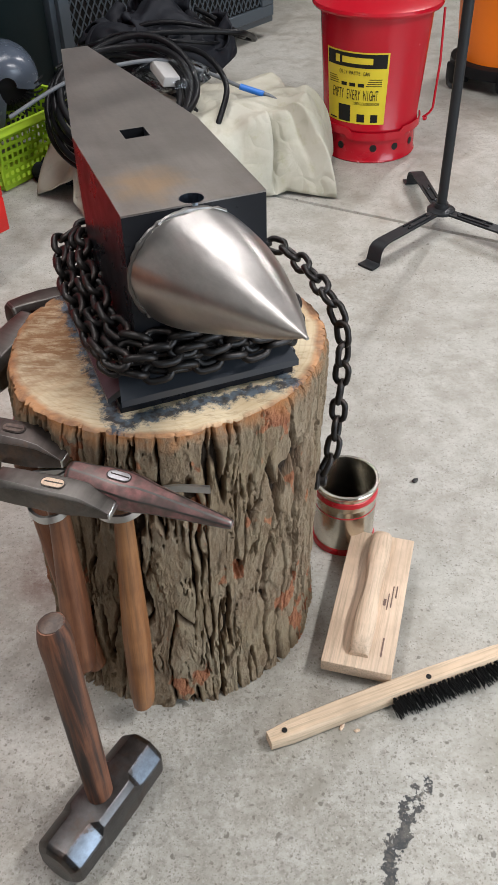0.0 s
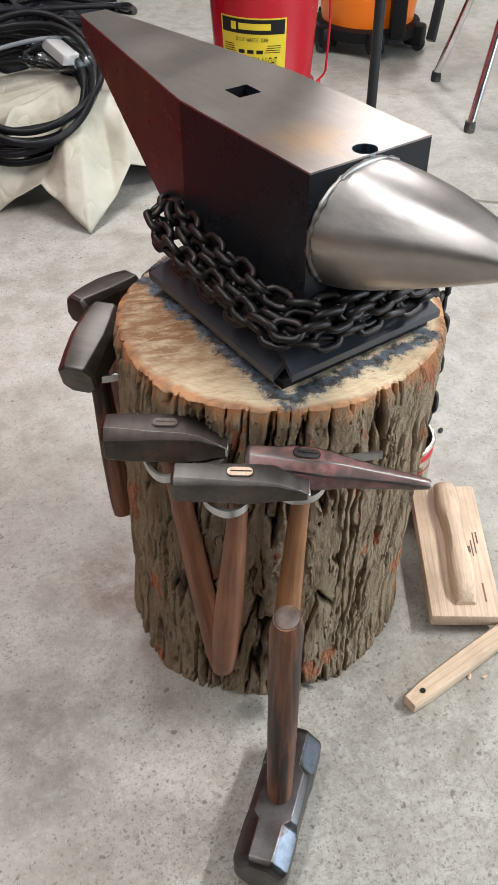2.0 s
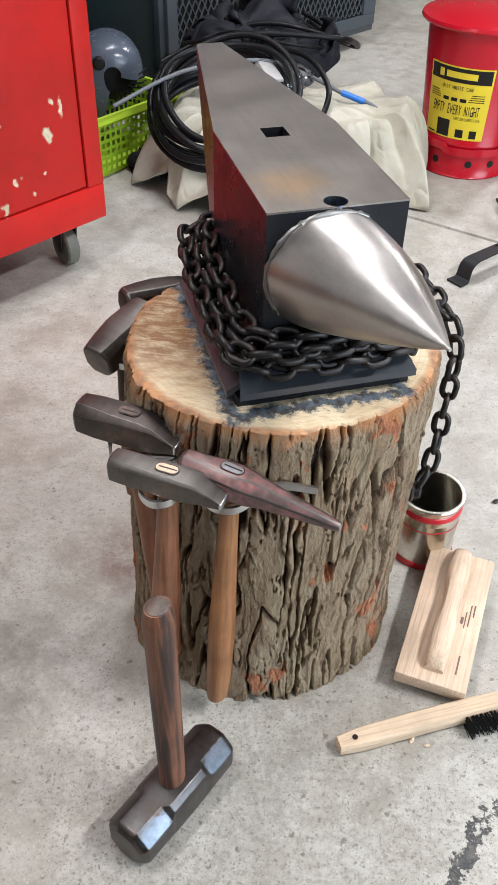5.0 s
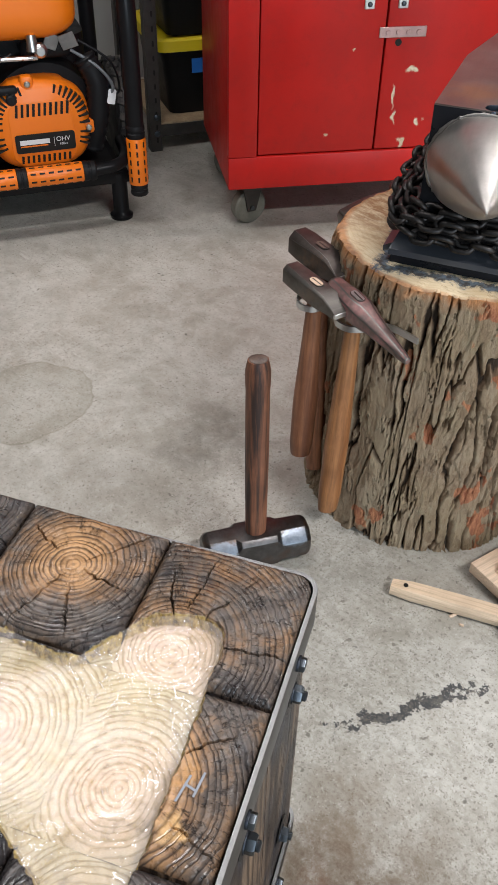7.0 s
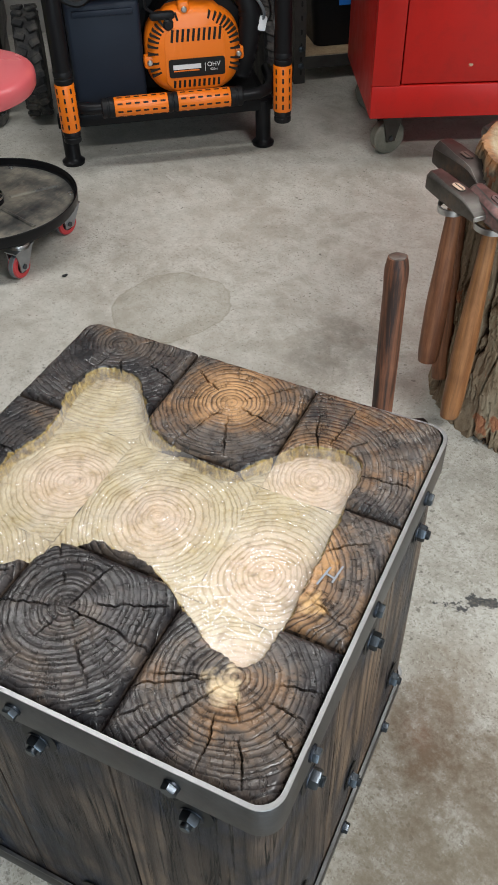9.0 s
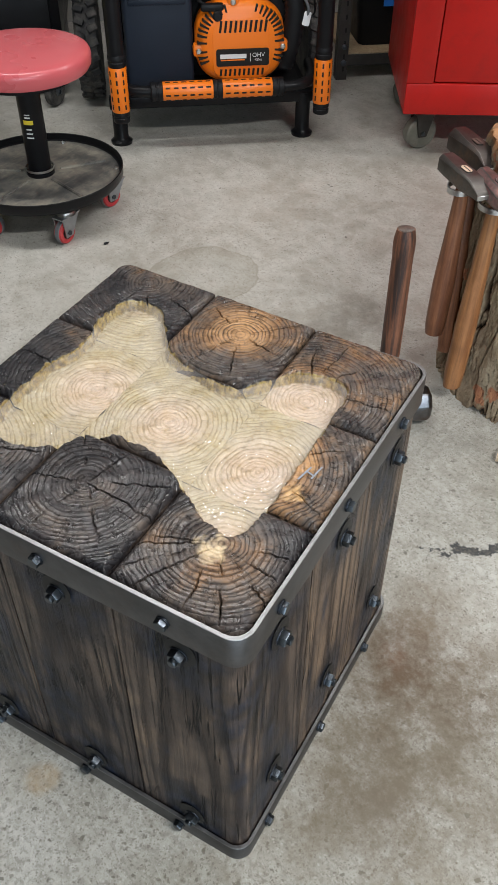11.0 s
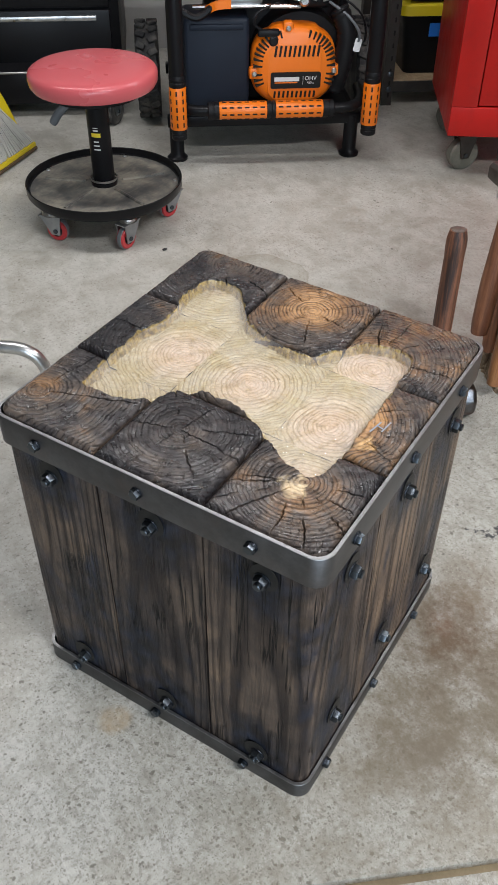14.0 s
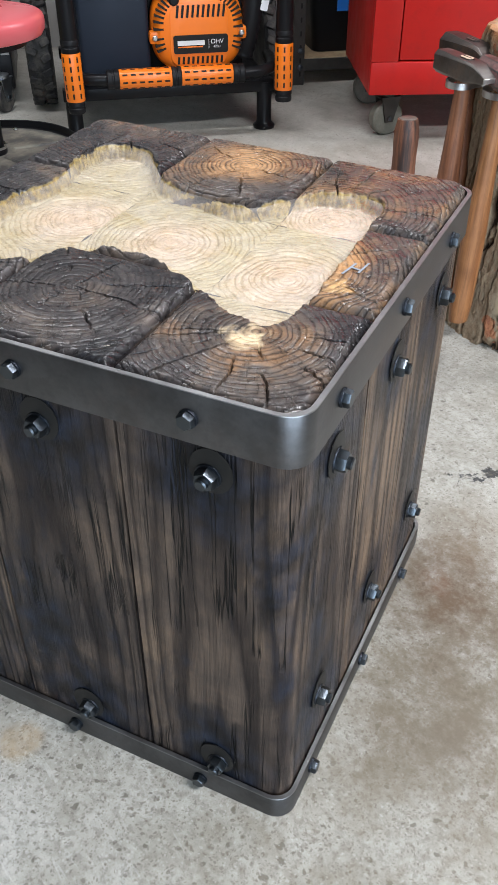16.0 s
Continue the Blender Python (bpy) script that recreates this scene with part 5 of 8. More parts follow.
def chain():
    ch = thing("iron_chain", "dark iron chain wound round the anvil's foot, one end hanging", "chain")
    me = link_mesh()
    lines = []
    rnd = random.Random(4)
    # laps round the foot, heaped against the body at the far left
    laps = []
    for lap, (grow, base, heap) in enumerate(((0.012, 0.060, 0.1), (0.032, 0.056, 0.2), (0.022, 0.074, 0.3), (0.036, 0.072, 0.25), (0.013, 0.088, 0.3))):
        hw, y0, y1 = 0.0705 + grow, -0.008 - grow * 0.30, 0.214 + grow
        rr = 0.032
        loop = [(hw, y1 - rr), (hw, y0 + rr), (hw - rr, y0), (0.004 * lap, y0 - 0.003), (-hw + rr, y0), (-hw, y0 + rr), (-hw - 0.004, 0.10), (-hw, y1 - rr - 0.02), (-hw + rr, y1), (hw - rr, y1)]
        laps.append([(x, y, base + rnd.uniform(-0.003, 0.003) + 0.045 * heap * max(0.0, (y - 0.03) / 0.16) * (1 if x < 0 else 0.1)) for x, y in loop])
    for lap in laps:
        lines.append([ANVIL_AT @ p for p in spline([Vector(p) for p in lap], 8, True)])
    tail = [(0.035, 1.055, 0.500), (0.078, 1.025, 0.500), (0.112, 0.970, 0.494), (0.132, 0.918, 0.489), (0.146, 0.893, 0.470), (0.149, 0.882, 0.43),
            (0.147, 0.874, 0.38), (0.145, 0.866, 0.335), (0.140, 0.853, 0.300), (0.131, 0.843, 0.280), (0.122, 0.838, 0.270)]
    lines.append(spline([Vector(p) for p in tail], 6))
    for n, line in enumerate(lines):
        pts = resample(line, 0.0262)
        for i, (a, b) in enumerate(zip(pts, pts[1:])):
            d = (b - a).normalized()
            up = Vector((0, 0, 1)) if abs(d.z) < 0.8 else Vector((1, 0.3, 0))
            side = d.cross(up).normalized()
            m = Matrix((side, d, side.cross(d))).transposed().to_4x4()
            roll = (45 if i % 2 else -45) + rnd.uniform(-18, 18)
            ob = new("link", me)
            ob.parent = ch
            ob.matrix_local = Matrix.Translation((a + b) / 2) @ m @ Matrix.Rotation(radians(roll), 4, "Y") @ pose(0, 0, 0, rnd.uniform(-5, 5), 0, rnd.uniform(-6, 6))
    # the lag bolt that pins the hanging end to the stump
    bm = nm()
    lathe(bm, [(0.014, -0.030), (0.014, 0.0), (0.012, 0.002), (0.008, 0.003), (0.008, 0.009), (0.006, 0.011)], 16, rodm((0.122, 0.835, 0.266), (0.30, 0.80, 0.266)))
    part("lag_bolt", bm, CHAIN, ch, "dark bolt that holds the chain's end")
    return ch


chain()

# ---- hammers, rack and sledge ----
def handle_bm(length, r0, r1, oval=0.78, belly=0.04):
    """A hammer handle along -z from the eye: narrow at the neck, fuller at the grip."""
    bm = nm()
    rings, n, k = [], 14, 14
    for i in range(k + 1):
        s = i / k
        r = r0 + (r1 - r0) * min(1, s * 1.6) + belly * r1 * math.sin(math.pi * min(1, max(0, (s - 0.35) / 0.65)))
        if i == k:
            r *= 0.88
        z = -length * s if i < k else -length - 0.004
        rings.append([(r * math.cos(2 * math.pi * q / n), r * oval * math.sin(2 * math.pi * q / n), z) for q in range(n)])
    loft(bm, rings, True)
    return bm


def head_bm(stations, m=None, edge=0.0013):
    """A forged head along x: stations of (x, half width, half height, z shift, corner cut), its arrises rubbed bright."""
    bm = nm()
    rings = []
    for x, hy, hz, dz, cut in stations:
        c = cut * min(hy, hz)
        rings.append([(x, y, z + dz) for y, z in ((hy, hz - c), (hy - c, hz), (-hy + c, hz), (-hy, hz - c), (-hy, -hz + c), (-hy + c, -hz), (hy - c, -hz), (hy, -hz + c))])
    loft(bm, rings, True, m=m)
    bm.normal_update()
    sharp = [e for e in bm.edges if len(e.link_faces) == 2 and e.calc_face_angle() > radians(17)]
    bmesh.ops.bevel(bm, geom=sharp, offset=edge, segments=2, profile=0.5, affect="EDGES", clamp_overlap=True, material=2)
    return bm


def hammer(label, a, b, foot, stations, head_mat, handle_mat, r=(0.011, 0.0145), tip_mat=None, wedge=True, eye_x=0.0):
    """A hammer that hangs by its head: head from a to b, handle down to foot."""
    a, b, foot = Vector(a), Vector(b), Vector(foot)
    mid = (a + b) / 2
    th = thing("hammer", label, "hammer", "hammers in the rack", m=Matrix.Translation(mid))
    x = (b - a).normalized()
    y = Vector((0, 0, 1)).cross(x).normalized()
    rot = Matrix((x, y, x.cross(y))).transposed().to_4x4()
    bm = head_bm(stations)
    if tip_mat:
        for f in bm.faces:
            if min(v.co.x for v in f.verts) > stations[-2][0] + 1e-4:
                f.material_index = 1
    hd = part("head", bm, [head_mat, tip_mat or head_mat, RUBBED], th, m=rot, sharp=60)
    d = foot - mid - x * eye_x
    part("handle", handle_bm(d.length, r[0], r[1]), handle_mat, th, m=Matrix.Translation(x * eye_x) @ (-d).to_track_quat("Z", "Y").to_matrix().to_4x4())
    top = max(s[2] + s[3] for s in stations if abs(s[0] - eye_x) < 0.021)
    if wedge:
        eye = [HANDLE_B, PALE_WOOD, LOOP, EYE_DARK][wedge]
        # the end of the handle fills the oval eye, driven apart by its wedge
        bm = nm()
        prism(bm, [(x + eye_x, y) for x, y in rounded(0.0265, 0.0135, 0.0066, 5)], top - 0.004, top + 0.0006)
        part("eye_rim", bm, HAMMER_DARK, hd, "dark rim of the eye")
        bm = nm()
        prism(bm, [(x + eye_x, y) for x, y in rounded(0.0240, 0.0110, 0.0054, 5)], top - 0.004, top + 0.0013)
        part("handle_end", bm, eye, hd, "end of the handle in the eye")
        bm = nm()
        box(bm, 0.020, 0.0014, 0.004, (0.001 + eye_x, 0.0, top - 0.0002))
        part("wedge", bm, HAMMER_DARK, hd)
    if tip_mat:
        s = stations[-1]
        bm = nm()
        box(bm, 0.003, 2.02 * s[1], 2.05 * s[2], (s[0] - 0.001, 0, s[3]), 0.0006, 1)
        part("peen_edge", bm, tip_mat, hd, "bright ground peen edge")
    return th


PEEN = [(-0.064, 0.012, 0.013, 0, 0.5), (-0.061, 0.0148, 0.0158, 0, 0.4), (-0.040, 0.0152, 0.0160, 0, 0.35), (-0.020, 0.0148, 0.0152, 0, 0.28), (0.0, 0.0152, 0.0150, 0, 0.24),
        (0.018, 0.0148, 0.0146, 0, 0.22), (0.034, 0.0142, 0.0120, 0.001, 0.2), (0.058, 0.0145, 0.0062, -0.001, 0.15), (0.065, 0.0145, 0.0036, -0.002, 0.1)]
FAT = [(-0.063, 0.016, 0.018, 0, 0.6), (-0.059, 0.0195, 0.0215, 0, 0.5), (-0.036, 0.0205, 0.0220, 0, 0.42), (-0.015, 0.0195, 0.0205, 0, 0.32),
       (0.018, 0.0190, 0.0195, 0, 0.26), (0.034, 0.0180, 0.0165, 0, 0.22), (0.054, 0.0180, 0.0080, -0.001, 0.15), (0.062, 0.0180, 0.0048, -0.002, 0.1)]
DRIFT = [(-0.086, 0.012, 0.012, 0, 0.62), (-0.081, 0.0150, 0.0150, 0, 0.58), (-0.058, 0.0165, 0.0165, 0, 0.55), (-0.040, 0.0180, 0.0180, 0, 0.45), (-0.022, 0.0190, 0.0185, 0, 0.45), (-0.006, 0.0180, 0.0185, 0, 0.55),
         (0.010, 0.0145, 0.0155, 0, 0.58), (0.05, 0.0100, 0.0105, -0.001, 0.58), (0.086, 0.0062, 0.0062, -0.002, 0.58), (0.094, 0.0045, 0.0045, -0.002, 0.58)]
SLEDGY = [(-0.058, 0.0165, 0.0165, 0, 0.5), (-0.054, 0.0190, 0.0190, 0, 0.45), (-0.028, 0.0205, 0.0205, 0, 0.35), (0.0, 0.0215, 0.0210, 0, 0.3), (0.028, 0.0205, 0.0205, 0, 0.35), (0.051, 0.019, 0.019, 0, 0.45), (0.055, 0.016, 0.016, 0, 0.5)]

hammer("brown cross-peen hammer hanging in the rack", (-0.272, 0.731, 0.435), (-0.158, 0.700, 0.435), (-0.176, 0.690, 0.068), FAT, HAMMER_DARK, HANDLE_A, (0.012, 0.016), BRIGHT, 3)
hammer("small grey cross-peen hammer with wedged hickory handle", (-0.222, 0.652, 0.436), (-0.094, 0.617, 0.436), (-0.1774, 0.651, 0.124), PEEN, HAMMER, HANDLE_A, (0.0105, 0.0185), BRIGHT, 1)
hammer("worn red round-punch hammer with amber handle", (-0.152, 0.661, 0.441), (0.018, 0.604, 0.426), (-0.110, 0.649, 0.044), DRIFT, DRIFT_RED, HANDLE_B, (0.0108, 0.0188), None, 2, -0.028)
hammer("short heavy hammer hanging on the stump's side", (-0.293, 0.870, 0.408), (-0.246, 0.957, 0.432), (-0.264, 0.884, 0.172), [(x * 0.95, a * 1.15, b * 1.15, c, d) for x, a, b, c, d in SLEDGY], HAMMER, HANDLE_BURNT, (0.011, 0.015), None, 0)
hammer("dark square hammer hanging behind its neighbour", (-0.276, 0.980, 0.431), (-0.214, 1.028, 0.424), (-0.240, 1.020, 0.200), [(x * 0.85, a * 0.95, b * 0.95, c, d) for x, a, b, c, d in SLEDGY], HAMMER_DARK, HANDLE_BURNT, (0.011, 0.015), None, 0)


def rack():
    rk = thing("hammer_rack", "bent flat steel loops screwed to the stump", "rack")
    z = 0.413
    lines = [[(-0.236, 0.790, z), (-0.240, 0.722, z), (-0.226, 0.682, z), (-0.188, 0.690, z), (-0.160, 0.690, z), (-0.188, 0.664, z), (-0.189, 0.636, z), (-0.172, 0.620, z), (-0.152, 0.630, z), (-0.148, 0.664, z), (-0.130, 0.682, z)],
             [(-0.130, 0.682, z), (-0.126, 0.660, z), (-0.124, 0.640, z), (-0.110, 0.624, z), (-0.090, 0.622, z), (-0.075, 0.634, z), (-0.066, 0.655, z), (-0.044, 0.666, z), (-0.004, 0.664, z)],
             [(-0.246, 0.872, z - 0.012), (-0.276, 0.874, z - 0.012), (-0.294, 0.892, z - 0.012), (-0.278, 0.912, z - 0.012), (-0.240, 0.916, z - 0.012)],
             [(-0.226, 0.97, z), (-0.250, 0.985, z), (-0.258, 1.005, z), (-0.240, 1.022, z), (-0.205, 1.012, z)]]
    for ln in lines:
        bm = nm()
        sweep(bm, spline(ln, 6), 0, flat=(0.0046, 0.0016))
        part("loop", bm, LOOP, rk)


rack()


def sledge():
    at = (-0.1445, 0.511)
    th = thing("sledgehammer", "short-handled sledgehammer standing on its steel head", "sledgehammer", m=pose(*at, 0, 0, 0, 59.5))
    k = 0.0335
    st = [(-0.086, 0.023, 0.024, k, 0.58), (-0.0825, 0.0275, 0.0290, k, 0.58), (-0.077, 0.0305, 0.0325, k, 0.58), (-0.036, 0.0308, 0.0330, k, 0.56), (-0.029, 0.0285, 0.0325, k, 0.26),
          (0.029, 0.0285, 0.0325, k, 0.26), (0.036, 0.0308, 0.0330, k, 0.56), (0.077, 0.0305, 0.0325, k, 0.58), (0.0825, 0.0275, 0.0290, k, 0.58), (0.086, 0.023, 0.024, k, 0.58)]
    sledge_steel = rubbed_iron("sledge_steel", (0.105, 0.099, 0.097), ((0.058, -0.026, 0.058), (-0.058, -0.026, 0.058)))
    part("head", head_bm(st, edge=0.0010), [sledge_steel, sledge_steel, sledge_steel], th, "dark steel octagonal head", sharp=24)
    bm = nm()
    rings = []
    for i in range(21):
        s = i / 20
        r = 0.0165 + 0.0012 * math.sin(3 * s) + (0.001 if s > 0.85 else 0)
        if i == 20:
            r *= 0.82
        rings.append([(r * math.cos(2 * math.pi * q / 16) - 0.004 * s, 0.86 * r * math.sin(2 * math.pi * q / 16) - 0.001 * s, 0.055 + 0.337 * s) for q in range(16)])
    loft(bm, rings, True)
    grip = part("handle", bm, HANDLE_BURNT, th, "scorched hickory handle")
    bm = nm()
    lathe(bm, [(0.0128, 0.0), (0.0128, 0.0012), (0.0112, 0.0022), (0.001, 0.0024)], 16, pose(-0.004, -0.001, 0.3915) @ Matrix.Diagonal((1, 0.86, 1, 1)))
    part("handle_end", bm, EYE_DARK, grip, "worn grey end grain")
    return th


sledge()


# ---- tin, block brush and wire brush on the floor ----
def tin():
    th = thing("open_tin", "open empty tinplate can with red bands", "tin can", m=pose(0.177, 0.988, 0))
    r, h = 0.0485, 0.128
    bm = nm()
    lathe(bm, [(r, 0.004), (r, 0.030), (r, h - 0.034), (r + 0.0008, h - 0.033), (r, h - 0.030), (r, h - 0.008), (r + 0.002, h - 0.006), (r + 0.003, h - 0.002), (r + 0.002, h),
               (r - 0.0025, h), (r - 0.003, h - 0.004), (r - 0.0015, h - 0.006), (r - 0.0015, 0.007), (r - 0.010, 0.005)], 48, cap=False)
    body = part("body", bm, TIN, th, "plain shiny tinplate wall")
    bm = nm()
    lathe(bm, [(r - 0.0012, 0.004), (0.001, 0.004)], 48, cap=True)
    part("bottom", bm, TIN, th)
    for name, z0, z1, g in (("red_band", 0.0, 0.012, 0.0018), ("red_band", h - 0.024, h - 0.013, 0.0016), ("red_line", h - 0.047, h - 0.0445, 0.0006)):
        bm = nm()
        lathe(bm, [(r + 0.0002, z0), (r + g, z0 + 0.001), (r + g, z1 - 0.001), (r + 0.0002, z1)], 48, cap=False)
        part(name, bm, TIN_RED, body)


tin()


def block_brush():
    ang = math.degrees(math.atan2(0.238, 0.061))
    th = thing("block_brush", "pale wooden block brush with a bar handle lying on the floor", "brush", m=pose(0.205, 0.823, 0.0, 1.6, 0, ang - 90))
    bm = nm()
    box(bm, 0.098, 0.248, 0.022, (0, 0, 0.031), 0.002)
    part("block", bm, PALE_WOOD, th, m=None)
    bm = nm()
    n = 24
    rings = []
    for k in range(n + 1):
        s = -1 + 2 * k / n
        # a grip cut from one stick, waisted under the palm, its ends sloped
        e = min(1.0, (1 - abs(s)) / 0.12)
        w = 0.0142 - 0.0022 * math.cos(s * 5.2)
        h = (0.009 + 0.015 * e ** 0.6) + 0.0065 * math.cos(s * 1.5)
        rings.append([(x, 0.113 * s + 0.008, 0.0415 + z) for x, z in ((w, 0), (w * 1.02, h * 0.5), (w * 0.92, h * 0.76), (w * 0.66, h * 0.94), (w * 0.25, h), (-w * 0.25, h), (-w * 0.66, h * 0.94), (-w * 0.92, h * 0.76), (-w * 1.02, h * 0.5), (-w, 0))])
    loft(bm, rings, True)
    part("handle", bm, PALE_WOOD, th, "rounded wooden grip")
    bm = nm()
    for i in range(8):
        for j in range(22):
            x, y = -0.035 + 0.0100 * i, -0.103 + 0.0098 * j
            lathe(bm, [(0.0052, 0.002), (0.0046, 0.0205)], 6, Matrix.Translation((x, y, 0)))
    part("bristles", bm, BRISTLE, th, "dark bristles under the block")
    # the printed name and maker's mark, as plain bars
    for x, y, l, w in ((0.036, 0.022, 0.022, 0.0022), (0.031, 0.012, 0.040, 0.0018), (0.026, 0.002, 0.030, 0.0018), (0.0215, 0.000, 0.012, 0.004), (0.030, -0.078, 0.032, 0.0024)):
        bm = nm()
        box(bm, w, l, 0.0004, (x, y - 0.005, 0.0422))
        part("printed_mark", bm, FADED_INK, th, "faded brown printed bar")


block_brush()


def wire_brush():
    a, b = Vector((0.055, 0.608, 0)), Vector((0.405, 0.748, 0))
    ang = math.degrees(math.atan2(b.y - a.y, b.x - a.x))
    th = thing("wire_brush", "long wooden wire brush lying on the floor", "brush", m=pose(a.x, a.y, 0, 0, 0, ang))
    length = (b - a).length
    bm = nm()
    rings = []
    for k in range(13):
        s = k / 12
        w = 0.0125 + 0.001 * math.sin(s * 5)
        dz = 0.006 * s
        y = 0.004 * math.sin(s * math.pi)
        e = 0.8 if k in (0, 12) else 1
        rings.append([(s * length, y + q * w * e, 0.0125 + dz + p * 0.0115 * e) for q, p in ((1, 0.7), (0.8, 1), (-0.8, 1), (-1, 0.7), (-1, -0.7), (-0.8, -1), (0.8, -1), (1, -0.7))])
    loft(bm, rings, True)
    body = part("handle", bm, PALE_WOOD_X, th)
    for x in (0.022, 0.235):
        bm = nm()
        lathe(bm, [(0.0038, 0), (0.0038, 0.0006)], 14, pose(x, 0.0, 0.0241 + 0.006 * x / length))
        part("hole", bm, BLACK_INK, body, "dark drilled hanging hole")
    bm = nm()
    rnd = random.Random(7)
    for i in range(26):
        for j in range(3):
            x = 0.178 + i * 0.0068
            for _ in range(6):
                base = Vector((x + rnd.uniform(-0.002, 0.002), -0.010, 0.008 + 0.0075 * j + rnd.uniform(-0.002, 0.002)))
                tipp = base + Vector((rnd.uniform(-0.004, 0.004), -0.020 + rnd.uniform(-0.004, 0.003), rnd.uniform(-0.004, 0.004)))
                tipp.z = max(tipp.z, 0.001)
                sweep(bm, [base, tipp], [0.0011, 0.0006], 3)
    part("bristles", bm, BRISTLE, th, "black wire bristles in rows")


wire_brush()

# ---- waste can, stand, vacuum and chair ----
def waste_can():
    th = thing("waste_can", "glossy red steel oily waste can with yellow label", "waste can", m=pose(0.366, 2.635, 0, 0, 0, -98))
    bm = nm()
    lathe(bm, [(0.138, 0.0), (0.141, 0.004), (0.138, 0.008), (0.138, 0.088), (0.142, 0.094), (0.142, 0.100), (0.140, 0.104), (0.160, 0.402), (0.165, 0.406), (0.165, 0.410)], 72, cap=False)
    body = part("body", bm, RED_CAN, th, "tapered red steel drum")
    bm = nm()
    lathe(bm, [(0.166, 0.406), (0.181, 0.408), (0.184, 0.414), (0.181, 0.422), (0.165, 0.428), (0.09, 0.440), (0.001, 0.444)], 72)
    part("lid", bm, RED_CAN, th, "domed red self-closing lid")
    # foot pedal ring and lever rod
    bm = nm()
    pts = [(0.149 * math.cos(radians(a)), 0.149 * math.sin(radians(a)), 0.094 + (0.0 if a < -20 or a > 40 else -0.012)) for a in range(-100, 101, 5)]
    sweep(bm, pts, 0, flat=(0.011, 0.002))
    part("pedal", bm, RED_CAN, th, "red foot pedal strap")
    bm = nm()
    sweep(bm, [(0.02, 0.158, 0.10), (0.02, 0.176, 0.115), (0.02, 0.184, 0.13), (0.02, 0.190, 0.26), (0.02, 0.186, 0.402)], 0.0035, 8)
    part("lever_rod", bm, RED_CAN, th)
    bm = nm()
    lathe(bm, [(0.007, 0), (0.007, 0.008), (0.004, 0.012)], 10, rodm((0.02, 0.158, 0.098), (0.02, 0.3, 0.098)))
    part("pivot", bm, RED_CAN, th)
    for a in (-34, 8, 36, 64):
        bm = nm()
        lathe(bm, [(0.0105, 0), (0.0105, 0.0015)], 18, rodm((0.1375 * math.cos(radians(a)), 0.1375 * math.sin(radians(a)), 0.045), (0.3 * math.cos(radians(a)), 0.3 * math.sin(radians(a)), 0.045)))
        part("vent_hole", bm, BLACK_INK, body, "dark round vent hole")
    # label wrapped on the drum

    def wrap(bm, a0, a1, z0, z1, lift, n=12):
        rows = []
        for k in range(n + 1):
            a = radians(a0 + (a1 - a0) * k / n)
            rows.append([bm.verts.new(((0.140 + 0.018 * (z - 0.104) / 0.268 + lift) * math.cos(a), (0.140 + 0.018 * (z - 0.104) / 0.268 + lift) * math.sin(a), z)) for z in (z0, z1)])
        for p, q in zip(rows, rows[1:]):
            bm.faces.new((p[0], q[0], q[1], p[1]))
        return bm

    c0, c1 = -56, 18
    lab = part("label", wrap(nm(), c0, c1, 0.116, 0.316, 0.0008), YELLOW_LABEL, body, "yellow and black warning label")
    part("label_head", wrap(nm(), c0 + 2, c1 - 2, 0.274, 0.312, 0.0014), BLACK_INK, lab, "black band with a brand mark")
    bm = nm()
    wrap(bm, -33, 1, 0.285, 0.302, 0.0020)
    part("brand_mark", bm, YELLOW_LABEL, lab, "plain yellow bar for the brand mark")
    bm = nm()
    wrap(bm, -42, -36, 0.283, 0.304, 0.0020)
    part("brand_mark", bm, YELLOW_LABEL, lab)
    marks = [(-52, -40 + k, 0.243 - 0.006 * k, 0.245 - 0.006 * k) for k in range(4)] + [(-2 - k, 12, 0.243 - 0.006 * k, 0.245 - 0.006 * k) for k in range(4)]
    marks += [(-34 + 10 * k, -27 + 10 * k, 0.222, 0.232) for k in range(3)] + [(-38, -22, 0.120, 0.168), (-14, -5, 0.122, 0.145), (2, 10, 0.122, 0.145), (-52, -41, 0.122, 0.126)]
    marks += [(-19, 11, 0.172 + 0.003 * k, 0.173 + 0.003 * k) for k in range(3)]
    for a0, a1, z0, z1 in marks:
        bm = nm()
        wrap(bm, a0, a1, z0, z1, 0.0014)
        part("label_print", bm, BLACK_INK, lab, "unreadable print as a plain bar")

    def curved_words(text, size, z, mid, gap, squeeze):
        step = gap
        for i, ch in enumerate(text):
            if ch == " ":
                continue
            a = mid + (i - (len(text) - 1) / 2) * step
            r = 0.140 + 0.018 * (z - 0.104) / 0.268 + 0.0018
            lettering("letter", ch, size, BLACK_INK, lab, Matrix.Translation((r * math.cos(radians(a)), r * math.sin(radians(a)), z)) @ pose(0, 0, 0, 0, 0, a) @ pose(0, 0, 0, 90, 0, 90), stretch=squeeze)

    curved_words("EMPTY EVERY NIGHT", 0.040, 0.198, -19, 3.3, 0.33)
    curved_words("OILY WASTE CAN", 0.015, 0.259, -19, 2.5, 0.6)
    return th


waste_can()


